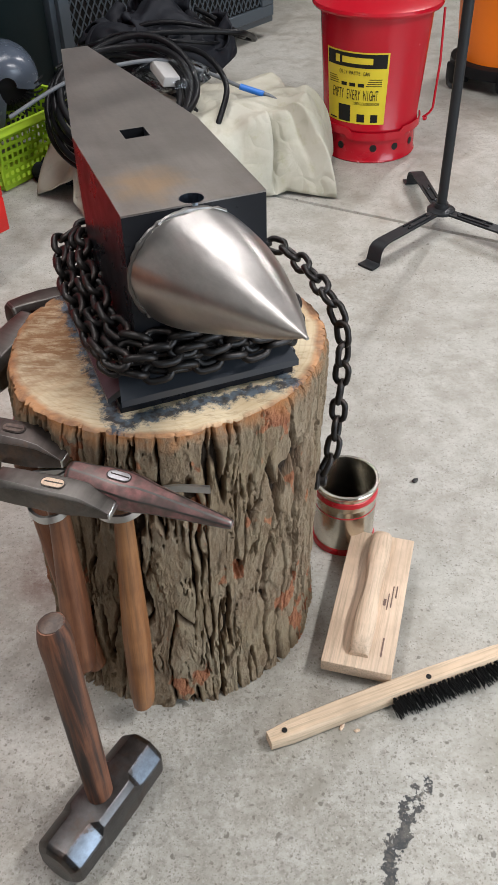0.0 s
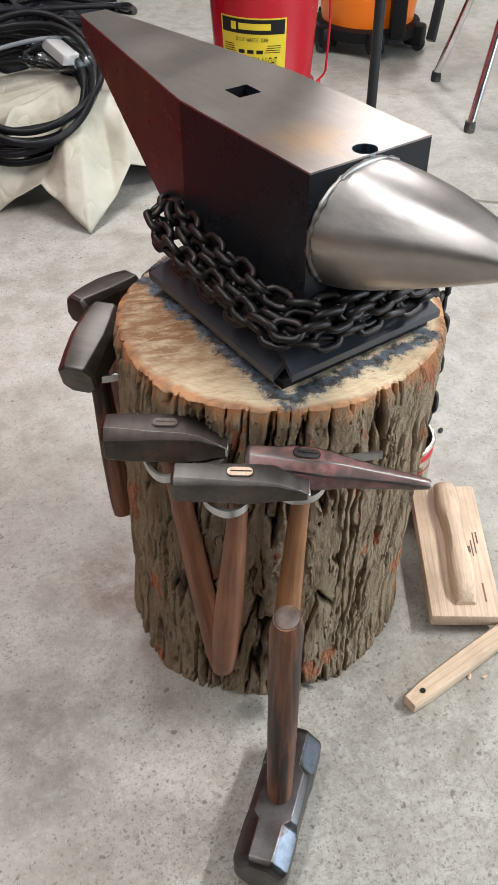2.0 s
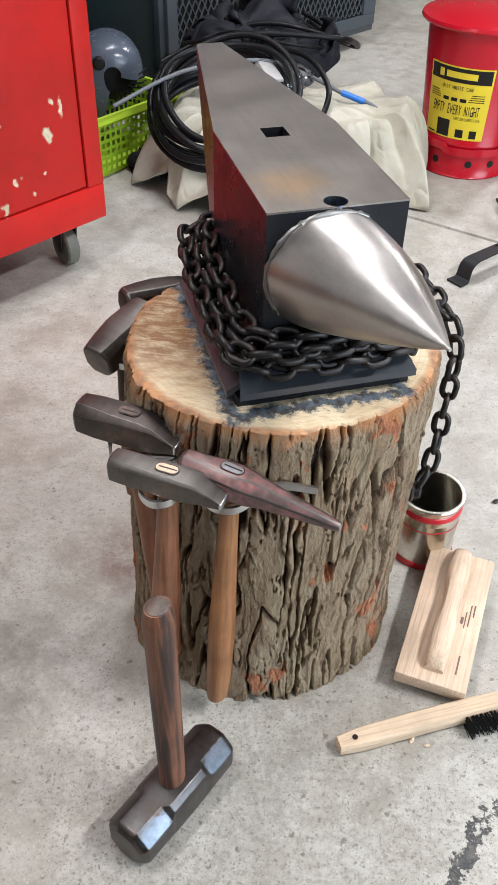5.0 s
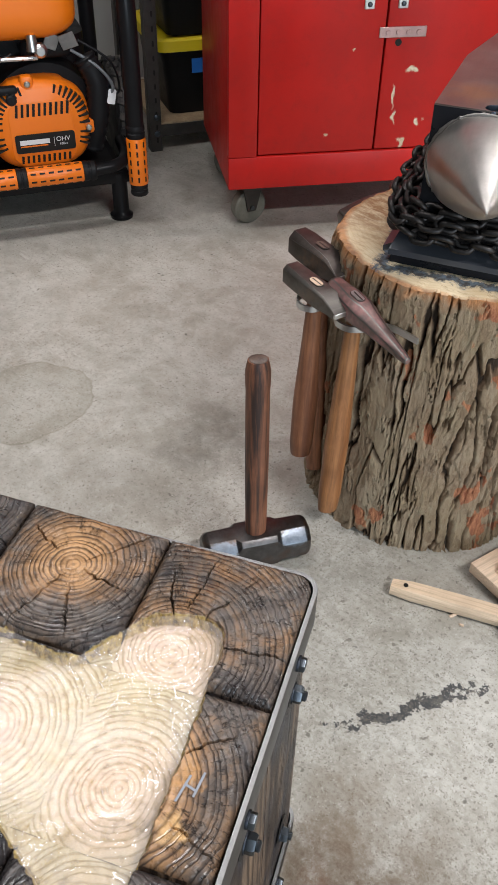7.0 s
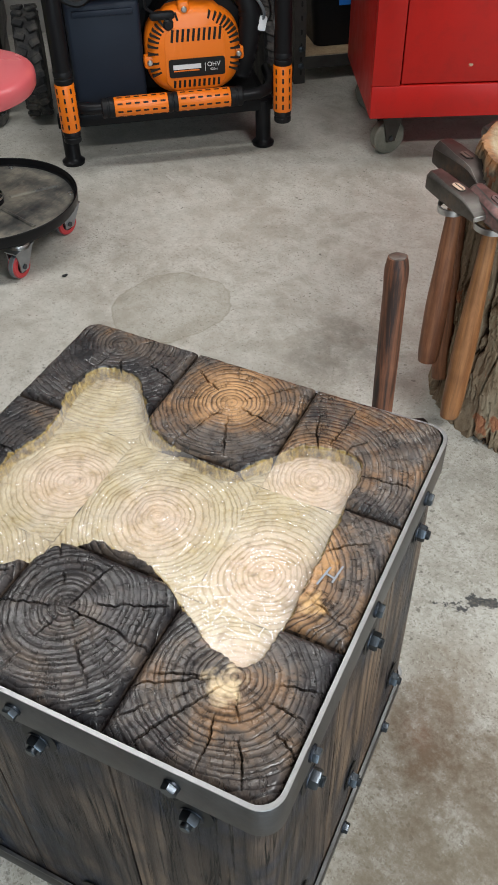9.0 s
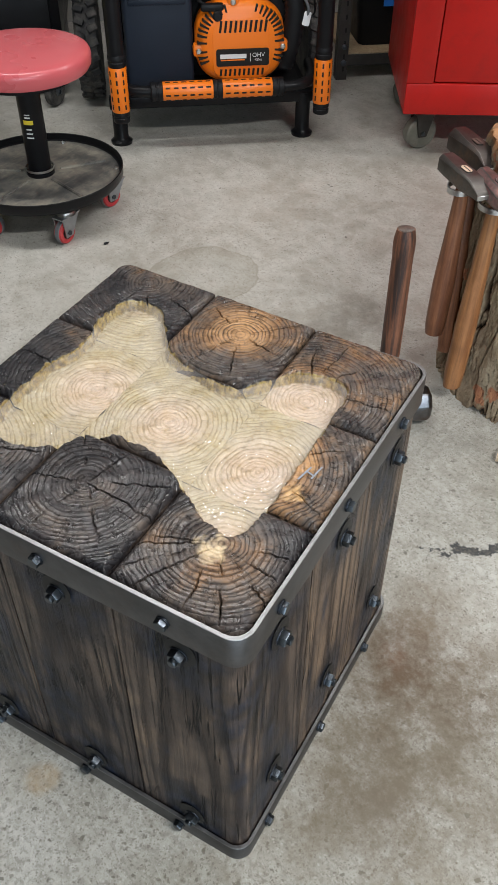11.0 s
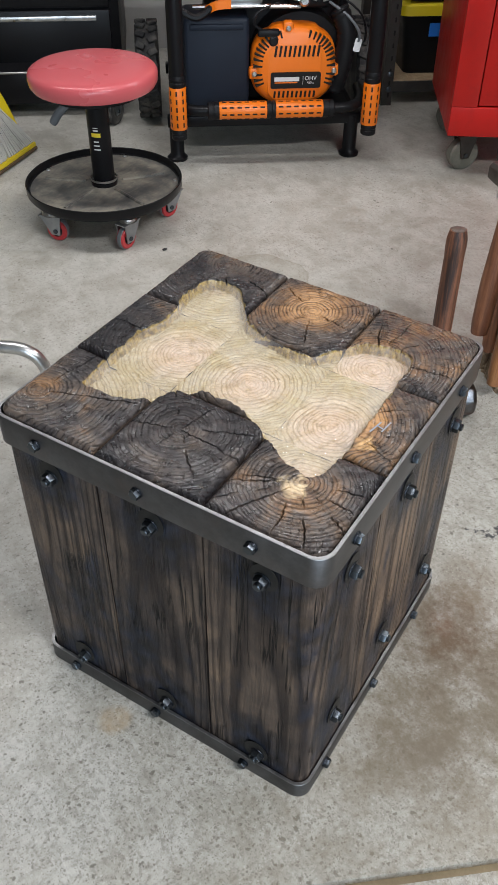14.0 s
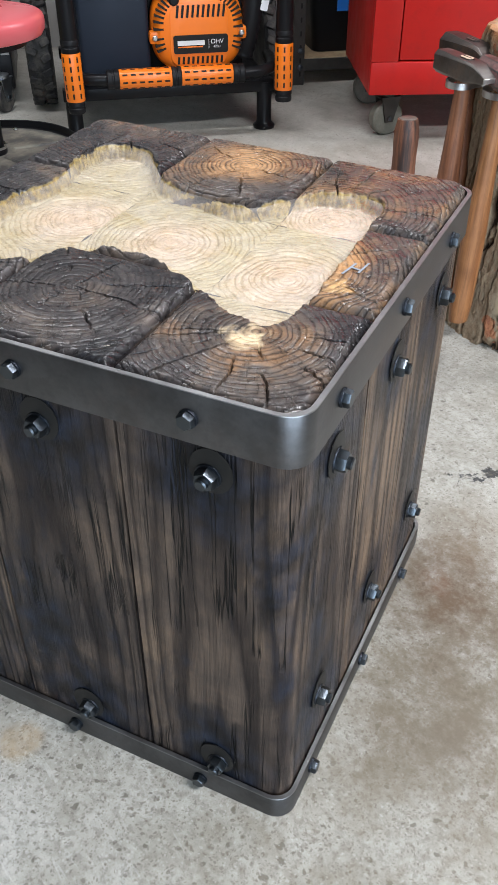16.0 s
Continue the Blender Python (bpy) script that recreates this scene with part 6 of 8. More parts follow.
def stand():
    th = thing("floor_stand", "black steel tripod floor stand with an upright pole", "stand", m=pose(0.500, 2.075, 0))
    bm = nm()
    lathe(bm, [(0.0125, 0.046), (0.0125, 1.5)], 16)
    part("pole", bm, STAND_BLACK, th, "dark upright steel pole")
    bm = nm()
    lathe(bm, [(0.034, 0.045), (0.036, 0.047), (0.036, 0.053), (0.03, 0.056), (0.018, 0.058), (0.017, 0.07)], 24)
    part("hub", bm, STAND_BLACK, th)
    for ang, length in ((225, 0.285), (-42, 0.245), (97, 0.285)):
        a = radians(ang)
        u, v = Vector((math.cos(a), math.sin(a), 0)), Vector((-math.sin(a), math.cos(a), 0))
        prof = [(0.02, 0.050), (length - 0.055, 0.050), (length - 0.035, 0.046), (length - 0.025, 0.036), (length - 0.018, 0.006), (length - 0.014, 0.004), (length + 0.012, 0.004)]
        bm = nm()
        loft(bm, [[u * d + v * s * w + Vector((0, 0, z + q)) for s, q in ((-1, 0.002), (1, 0.002), (1, -0.003), (-1, -0.003))] for (d, z), w in zip(prof, (0.014, 0.017, 0.019, 0.02, 0.021, 0.021, 0.022))], True)
        leg = part("leg", bm, STAND_BLACK, th, "bent flat steel foot")
        bm = nm()
        for s in (-1, 1):
            box(bm, 0.09, 0.004, 0.004, (0, s * 0.008, 0), m=Matrix.Translation(u * 0.10 + Vector((0, 0, 0.054))) @ pose(0, 0, 0, 0, 0, ang))
        part("rib", bm, STAND_BLACK, leg)
        for d in (0.055, 0.125):
            bm = nm()
            lathe(bm, [(0.006, 0), (0.005, 0.003), (0.002, 0.004)], 10, Matrix.Translation(u * d + Vector((0, 0, 0.052))))
            part("rivet", bm, STAND_BLACK, leg)


stand()


def vacuum():
    th = thing("shop_vacuum", "orange shop vacuum with black wheeled base", "vacuum", m=pose(0.90, 3.22, 0, 0, 0, -100))
    bm = nm()
    lathe(bm, [(0.150, 0.085), (0.165, 0.09), (0.178, 0.20), (0.186, 0.36), (0.19, 0.37)], 48)
    part("drum", bm, ORANGE, th, "orange plastic drum")
    bm = nm()
    lathe(bm, [(0.195, 0.37), (0.198, 0.40), (0.17, 0.46), (0.10, 0.52), (0.001, 0.53)], 48)
    part("motor_head", bm, BLACK_PLASTIC, th)
    bm = nm()
    lathe(bm, [(0.17, 0.045), (0.19, 0.05), (0.19, 0.085), (0.165, 0.092)], 48)
    part("base", bm, BLACK_PLASTIC, th)
    for a in (-60, 0, 60, 140, 220):
        bm = nm()
        box(bm, 0.07, 0.06, 0.07, (0.185, 0, 0.055), 0.012, m=pose(0, 0, 0, 0, 0, a))
        c = part("caster_pod", bm, BLACK_PLASTIC, th)
        bm = nm()
        lathe(bm, [(0.018, -0.01), (0.024, -0.008), (0.024, 0.008), (0.018, 0.01)], 18, pose(0, 0, 0, 0, 0, a) @ pose(0.2, 0, 0.024, 90))
        part("wheel", bm, RUBBER, c)
    bm = nm()
    box(bm, 0.045, 0.055, 0.34, (0.20, 0.07, 0.24), 0.012)
    part("hose_post", bm, BLACK_PLASTIC, th, "black upright hose holder")


vacuum()


def tube_chair():
    th = thing("chrome_chair", "chair with chrome tube legs and black rubber tips", "chair")
    feet = [(0.996, 2.781), (0.925, 2.355), (1.43, 2.70), (1.36, 2.28)]
    seat = [(1.10, 2.70), (1.03, 2.43), (1.34, 2.64), (1.28, 2.37)]
    for f, s in zip(feet, seat):
        bm = nm()
        sweep(bm, [(*f, 0.02), (*Vector((*f, 0)).lerp(Vector((*s, 0)), 0.5)[:2], 0.23), (*s, 0.44)], 0.0125, 14)
        leg = part("leg", bm, CHROME, th, "chrome tube leg")
        bm = nm()
        lathe(bm, [(0.0155, 0.0), (0.0165, 0.003), (0.0155, 0.03), (0.013, 0.031)], 16, pose(*f, 0))
        part("rubber_tip", bm, RUBBER, leg, "black rubber tip")
    bm = nm()
    box(bm, 0.36, 0.36, 0.04, (1.19, 2.53, 0.46), 0.015, m=None)
    part("seat", bm, BLACK_PLASTIC, th, "black padded seat")
    bm = nm()
    sweep(bm, [(1.03, 2.86, 0.36), (0.99, 2.81, 0.26), (0.962, 2.775, 0.17), (0.950, 2.762, 0.135)], 0, flat=(0.016, 0.012))
    part("strap", bm, BLACK_PLASTIC, th, "hanging black plastic strap")


tube_chair()


# ---- canvas bag, cables, jacket, lockers, crate ----
def drape(name, label, category, n, side, at, turn, squeeze, lumps, mat, seed, drop=0.30, stiff=0.25, steps=170, thick=0.0025, within=(0.4, 0.4), crease=0.03):
    """A sheet of cloth, side metres square, let fall in folds over rounded lumps (centre, radii) and the floor,
    gathered within an oval of half widths within."""
    g = np.linspace(-0.5, 0.5, n) * side
    gx, gy = np.meshgrid(g, g, indexing="ij")
    ca, sa = math.cos(radians(turn)), math.sin(radians(turn))
    p = np.zeros((n, n, 3))
    warp = np.array([[noise.noise_vector((x * 5 + seed, y * 5, seed)) for y in g] for x in g])
    p[..., 0] = (gx * ca - gy * sa) * squeeze[0] + at[0] + 0.05 * side * warp[..., 0]
    p[..., 1] = (gx * sa + gy * ca) * squeeze[1] + at[1] + 0.05 * side * warp[..., 1]
    p[..., 2] = drop + 0.20 * side * warp[..., 2]
    v = np.zeros_like(p)
    r = side / (n - 1)

    def pull(a, b, rest, k):
        d = b - a
        ln = np.sqrt((d * d).sum(-1, keepdims=True)) + 1e-9
        d *= 0.5 * k * (1 - rest / ln)
        a += d
        b -= d

    for step in range(steps):
        v[..., 2] -= 0.0016
        v *= 0.955
        old = p.copy()
        p += v
        for _ in range(6):
            for o in (0, 1):
                pull(p[o:n - 1:2], p[o + 1::2][:p[o:n - 1:2].shape[0]], r, 1.0)
                pull(p[:, o:n - 1:2], p[:, o + 1::2][:, :p[:, o:n - 1:2].shape[1]], r, 1.0)
                m = p[o:n - 1:2].shape[0]
                pull(p[o:n - 1:2, :-1], p[o + 1::2, 1:][:m], r * 1.41421, 0.5)
                pull(p[o:n - 1:2, 1:], p[o + 1::2, :-1][:m], r * 1.41421, 0.5)
            for o in range(4):
                pull(p[o:n - 2:4], p[o + 2::4][:p[o:n - 2:4].shape[0]], 2 * r, stiff)
                pull(p[:, o:n - 2:4], p[:, o + 2::4][:, :p[:, o:n - 2:4].shape[1]], 2 * r, stiff)
            out = np.hypot((p[..., 0] - at[0]) / within[0], (p[..., 1] - at[1]) / within[1])
            tuck = np.where(out > 1, 1 + (1 / np.maximum(out, 1e-6) - 1) * 0.6, 1.0)
            p[..., 0] = at[0] + (p[..., 0] - at[0]) * tuck
            p[..., 1] = at[1] + (p[..., 1] - at[1]) * tuck
            under = np.full((n, n), thick + 0.001)
            for c, radii in lumps:
                q = ((p[..., 0] - c[0]) / radii[0]) ** 2 + ((p[..., 1] - c[1]) / radii[1]) ** 2
                under = np.maximum(under, c[2] * np.clip((1 - q) * 3, 0, 1) + radii[2] * np.sqrt(np.clip(1 - q, 0, 1)))
            p[..., 2] = np.maximum(p[..., 2], under)
        v = p - old
        v[p[..., 2] < under + 0.002] *= 0.35
    # stiff creases and tucks pressed into the cloth
    nrm = np.cross(np.gradient(p, axis=0), np.gradient(p, axis=1))
    nrm /= np.sqrt((nrm * nrm).sum(-1, keepdims=True)) + 1e-12
    nrm *= np.sign(nrm[..., 2:3].mean())
    def pleat(x, y):
        h = 0.0
        for k, (dx, dy, per) in enumerate(((1.0, 0.25, 6.0), (0.35, 1.0, 7.0), (0.7, -0.75, 9.0))):
            t = per * (x * dx + y * dy) + 0.9 * noise.noise((x * 3.5, y * 3.5, seed + 7 * k)) + k * 0.37
            m = min(1.0, max(0.0, 0.35 + 1.8 * noise.noise((x * 3.0 + 11 * k, y * 3.0, seed))))
            h += m * (4 * abs(t - math.floor(t + 0.5)) - 1)
        return h

    fold = np.array([[pleat(x, y) for y in g] for x in g])
    p += nrm * (crease * fold)[..., None]
    p[..., 2] = np.maximum(p[..., 2], thick + 0.001)
    bm = nm()
    vs = [[bm.verts.new(p[i, j]) for j in range(n)] for i in range(n)]
    for i in range(n - 1):
        for j in range(n - 1):
            bm.faces.new((vs[i][j], vs[i + 1][j], vs[i + 1][j + 1], vs[i][j + 1]))
    ob = new(name, finish(bm, name, mat, 180, True))
    sub = ob.modifiers.new("smooth", "SUBSURF")
    sub.levels = sub.render_levels = 1
    shell = ob.modifiers.new("thickness", "SOLIDIFY")
    shell.thickness, shell.offset = thick, 0.0
    return tagged(ob, label, category)


# what lies under the bag and the jacket
HEAP = [((-0.13, 2.50, 0.0), (0.34, 0.30, 0.215)), ((0.09, 2.39, 0.0), (0.16, 0.16, 0.195)), ((-0.40, 2.38, 0.0), (0.20, 0.17, 0.155))]
def canvas_bag():
    """A stiff canvas bag slumped over the heap: flat panels between sharp folds, its corners pulled out to the floor
    and its hem lifted between them."""
    rnd = random.Random(5)
    cx, cy = -0.15, 2.47
    corners = [(0.25, 2.54, 0.03), (0.245, 2.25, 0.015), (0.055, 2.27, 0.095), (-0.226, 1.985, 0.085), (-0.44, 2.15, 0.07), (-0.60, 2.30, 0.0), (-0.56, 2.62, 0.02), (-0.15, 2.86, 0.02), (0.13, 2.77, 0.02)]
    around = []
    for k, (x, y, lift) in enumerate(corners):
        x2, y2, _ = corners[(k + 1) % len(corners)]
        # the corner, a fold beside it, the sagging middle of the hem and another fold
        for f, z, back in ((0.0, 0.004, 0.0), (0.24, 0.5 * lift, 0.02), (0.52, lift, 0.10), (0.78, 0.55 * lift, 0.03)):
            f2 = f + (rnd.uniform(-0.06, 0.06) if f else 0)
            hx, hy = x + (x2 - x) * f2, y + (y2 - y) * f2
            around.append((hx + (cx - hx) * back, hy + (cy - hy) * back, z, rnd.uniform(-1, 1) if f else 0.9))
    m, fine, up = len(around), 11, 46
    rows = []
    for i in range(m * fine):
        k, f = i // fine, (i % fine) / fine
        a, b = around[k], around[(k + 1) % m]
        hx, hy, hz, bend = [p + (q - p) * f for p, q in zip(a, b)]
        ang = math.atan2(hy - cy, hx - cx)
        sx, sy = cx + 0.30 * math.cos(ang), cy + 0.20 * math.sin(ang)
        near = min(1.0, 0.80 * math.hypot(hx - cx, hy - cy) / math.hypot(sx - cx, sy - cy))
        sx, sy = cx + (sx - cx) * near, cy + (sy - cy) * near
        sz = 0.185 + 0.028 * math.exp(-((hx - 0.2) / 0.2) ** 2) + 0.012 * bend
        row = []
        for j in range(up + 1):
            t = j / up
            if t < 0.4:
                g = t / 0.4
                x, y, z = cx + (sx - cx) * g, cy + (sy - cy) * g, 0.215 + (sz - 0.215) * g * g
            else:
                g = (t - 0.4) / 0.6
                x, y, z = sx + (hx - sx) * g, sy + (hy - sy) * g, sz + (hz - sz) * g
                # ridges stand out, valleys fall in
                swell = (0.040 * bend + 0.008) * math.sin(math.pi * min(1.0, 0.12 + g * 0.88)) + (0.008 * bend * g if g < 1 else 0)
                x, y, z = x + swell * math.cos(ang) * 0.7, y + swell * math.sin(ang) * 0.7, z + 0.8 * swell
            # creases that cross the panels
            c = 0.0
            for q, (dx, dy, per) in enumerate(((0.8, 0.6, 5.5), (-0.5, 0.9, 7.5), (0.95, -0.2, 11.0))):
                w = per * (x * dx + y * dy + 0.7 * z) + 0.7 * noise.noise((x * 4, y * 4, 3 * q)) + 0.3 * q
                c += min(1.0, max(0.0, 0.15 + 2.0 * noise.noise((x * 4.5 + 7 * q, y * 4.5, z * 4)))) * (2 * abs(w - math.floor(w + 0.5)) - 0.5) * 5.0 / per
            z += 0.034 * c * min(1.0, t * 4) * (1 - 0.6 * t)
            row.append((x, y, max(z, 0.003)))
        rows.append(row)
    p = np.array(rows)
    for _ in range(2):
        p[:, 1:-1] = 0.5 * p[:, 1:-1] + 0.125 * (np.roll(p, 1, 0) + np.roll(p, -1, 0))[:, 1:-1] + 0.125 * (p[:, 2:] + p[:, :-2])
    bm = nm()
    n = m * fine
    top = bm.verts.new((cx, cy, 0.215))
    vs = [[bm.verts.new(q) for q in row[1:]] for row in p]
    for i in range(n):
        a, b = vs[i], vs[(i + 1) % n]
        bm.faces.new((top, a[0], b[0]))
        for j in range(up - 1):
            bm.faces.new((a[j], a[j + 1], b[j + 1], b[j]))
    ob = new("canvas_bag", finish(bm, "canvas_bag", CANVAS, 180))
    shell = ob.modifiers.new("thickness", "SOLIDIFY")
    shell.thickness, shell.offset = 0.0025, -1.0
    return tagged(ob, "crumpled off-white canvas bag slumped on the floor", "bag")


canvas_bag()
drape("black_jacket", "crumpled black jacket thrown on the canvas bag", "jacket", 60, 0.84, (-0.27, 2.74), 20, (0.46, 0.36),
      HEAP + [((-0.38, 2.72, 0.20), (0.11, 0.10, 0.15)), ((-0.16, 2.73, 0.20), (0.11, 0.10, 0.14)), ((-0.27, 2.78, 0.22), (0.11, 0.10, 0.17))], CLOTH, 11.0, 0.52, 0.3, within=(0.27, 0.18), crease=0.022)


def cable_coil():
    th = thing("cable_coil", "loosely coiled thick black cable on the canvas bag", "cable")
    rnd = random.Random(12)
    for k in range(9):
        cx, cy = -0.335 + rnd.uniform(-0.02, 0.02), 2.35 + rnd.uniform(-0.02, 0.02)
        rx, ry = 0.195 + rnd.uniform(-0.03, 0.02), 0.185 + rnd.uniform(-0.035, 0.02)
        z0, tilt, ph = 0.185 + 0.011 * k, rnd.uniform(0.055, 0.095), rnd.uniform(0, 6)
        pts = [(cx + rx * math.cos(a), cy + ry * math.sin(a), z0 + tilt * math.sin(a) + 0.008 * math.sin(3 * a + ph)) for a in [2 * math.pi * i / 48 for i in range(48)]]
        bm = nm()
        sweep(bm, pts, 0.0095, 10, True)
        part("loop", bm, CABLE, th)


cable_coil()


def leads():
    th = thing("grey_lead", "grey cable with blue plastic clips over the bag", "cable")
    bm = nm()
    sweep(bm, spline([(-0.62, 2.25, 0.24), (-0.45, 2.38, 0.30), (-0.25, 2.46, 0.315), (-0.12, 2.50, 0.27), (0.0, 2.45, 0.235), (0.06, 2.43, 0.225), (0.10, 2.40, 0.20), (0.09, 2.36, 0.18)], 8), 0.0055, 10)
    c = part("cable", bm, CABLE_GREY, th)
    bm = nm()
    sweep(bm, [(-0.02, 2.459, 0.241), (0.045, 2.434, 0.228)], 0.0085, 10)
    part("clip", bm, BLUE_PLASTIC, c, "blue plastic clip")
    th = thing("black_hose", "black hose looped over the jacket", "hose")
    bm = nm()
    sweep(bm, spline([(-0.50, 2.62, 0.30), (-0.28, 2.60, 0.345), (-0.05, 2.66, 0.33), (0.0, 2.74, 0.30), (0.01, 2.84, 0.26), (-0.08, 2.90, 0.27), (-0.14, 2.86, 0.32)], 8), 0.008, 10)
    part("hose", bm, CABLE, th)
    # more leads strewn over the heap
    for label, rad, mat, ln in (("thin black cable strewn over the canvas bag", 0.005, CABLE, [(-0.55, 2.55, 0.27), (-0.38, 2.66, 0.33), (-0.20, 2.58, 0.33), (-0.08, 2.68, 0.30), (-0.16, 2.80, 0.33), (-0.30, 2.74, 0.35)]),
                                ("black cable lying across the jacket", 0.007, CABLE, [(-0.48, 2.70, 0.30), (-0.25, 2.70, 0.35), (-0.04, 2.68, 0.32), (-0.02, 2.77, 0.29), (-0.08, 2.83, 0.31), (-0.16, 2.80, 0.36)]),
                                ("dark cable drooping over the canvas", 0.008, CABLE, [(-0.30, 2.60, 0.31), (-0.14, 2.52, 0.32), (-0.06, 2.42, 0.27), (-0.07, 2.33, 0.21), (-0.13, 2.28, 0.10), (-0.20, 2.30, 0.05)])):
        extra = thing("black_cable", label, "cable")
        bm = nm()
        sweep(bm, spline(ln, 8), rad, 10)
        part("cable", bm, mat, extra)
    th = thing("plastic_bag", "clear crinkled plastic bag holding a white part", "bag", m=pose(-0.215, 2.44, 0.24))
    bm = nm()
    rings = []
    for k in range(14):
        s = k / 13
        r = 0.085 * math.sin(math.pi * (0.06 + 0.9 * s)) + 0.01
        rings.append([((r + 0.016 * noise.noise((math.cos(a) * 3, math.sin(a) * 3, s * 7))) * math.cos(a) * 1.2, (r + 0.016 * noise.noise((math.cos(a) * 3 + 5, math.sin(a) * 3, s * 7))) * math.sin(a), 0.085 * s) for a in [2 * math.pi * i / 36 for i in range(36)]])
    loft(bm, rings, True)
    part("film", bm, FILM, th, "clear crinkled film").visible_shadow = False
    bm = nm()
    box(bm, 0.05, 0.10, 0.03, (-0.02, 0.01, 0.045), 0.006, m=pose(0, 0, 0, 14, 10, 30))
    part("white_part", bm, CARD, th, "white plastic part")


leads()


def locker_mesh_front():
    """The grey cabinet with a panel of diamond mesh in its door."""
    th = thing("grey_locker", "grey steel locker with diamond mesh vents on casters", "locker", m=pose(0.093, 3.835, 0, 0, 0, 51.9))
    bm = nm()
    z0, z1, w, d = 0.055, 1.15, 1.15, 0.5
    box(bm, w, d, z1 - z0, (-w / 2, d / 2 + 0.02, (z0 + z1) / 2), 0.004)
    body = part("body", bm, LOCKER_GREY, th)
    # two doors with framed vents
    for k, (a, b) in enumerate(((-0.56, -0.02), (-1.13, -0.58))):
        dm = nm()
        fr = [(a, b, z0 + 0.03, 0.128), (a, b, 0.60, z1 - 0.02), (a, a + 0.045, 0.128, 0.60), (b - 0.075, b, 0.128, 0.60)]
        for x0, x1, y0, y1 in fr:
            box(dm, x1 - x0, 0.018, y1 - y0, ((x0 + x1) / 2, 0.009, (y0 + y1) / 2), 0.002, 1)
        door = part("door", dm, LOCKER_GREY, th, "grey door with a framed vent")
        bm = nm()
        box(bm, b - a - 0.12, 0.004, 0.472, ((a + b) / 2 - 0.015, 0.016, 0.364))
        part("vent_back", bm, BLACK_INK, door, "dark opening behind the mesh")
        x0, x1, y0, y1 = a + 0.045, b - 0.075, 0.128, 0.60
        bm = nm()
        for s in (-1, 1):
            c = -1.2
            while c < 1.2:
                pts = []
                for x in np.linspace(x0, x1, 60):
                    y = y0 + s * 1.7 * (x - x0) + c
                    if y0 <= y <= y1:
                        pts.append((x, y))
                if len(pts) > 1:
                    sweep(bm, [(pts[0][0], 0.008, pts[0][1]), (pts[-1][0], 0.008, pts[-1][1])], 0.0028, 4)
                c += 0.048
        part("mesh", bm, LOCKER_GREY, door, "grey expanded metal mesh")
    for x in (-0.10, -1.05):
        bm = nm()
        lathe(bm, [(0.02, -0.012), (0.028, -0.01), (0.028, 0.01), (0.02, 0.012)], 18, pose(x, 0.10, 0.028, 90, 0, 40))
        part("caster", bm, RUBBER, th)
    th = thing("dark_locker", "dark green-black steel cabinet against its grey neighbour", "cabinet", m=pose(0.093, 3.835, 0, 0, 0, 51.9))
    bm = nm()
    box(bm, 0.70, 0.5, 1.35, (-1.16 - 0.355, 0.29, 0.685), 0.004)
    part("body", bm, LOCKER_DARK, th)
    for x in (-1.335, -1.69):
        bm = nm()
        box(bm, 0.338, 0.012, 1.28, (x, 0.033, 0.70), 0.003)
        part("door", bm, LOCKER_DARK, th)


locker_mesh_front()


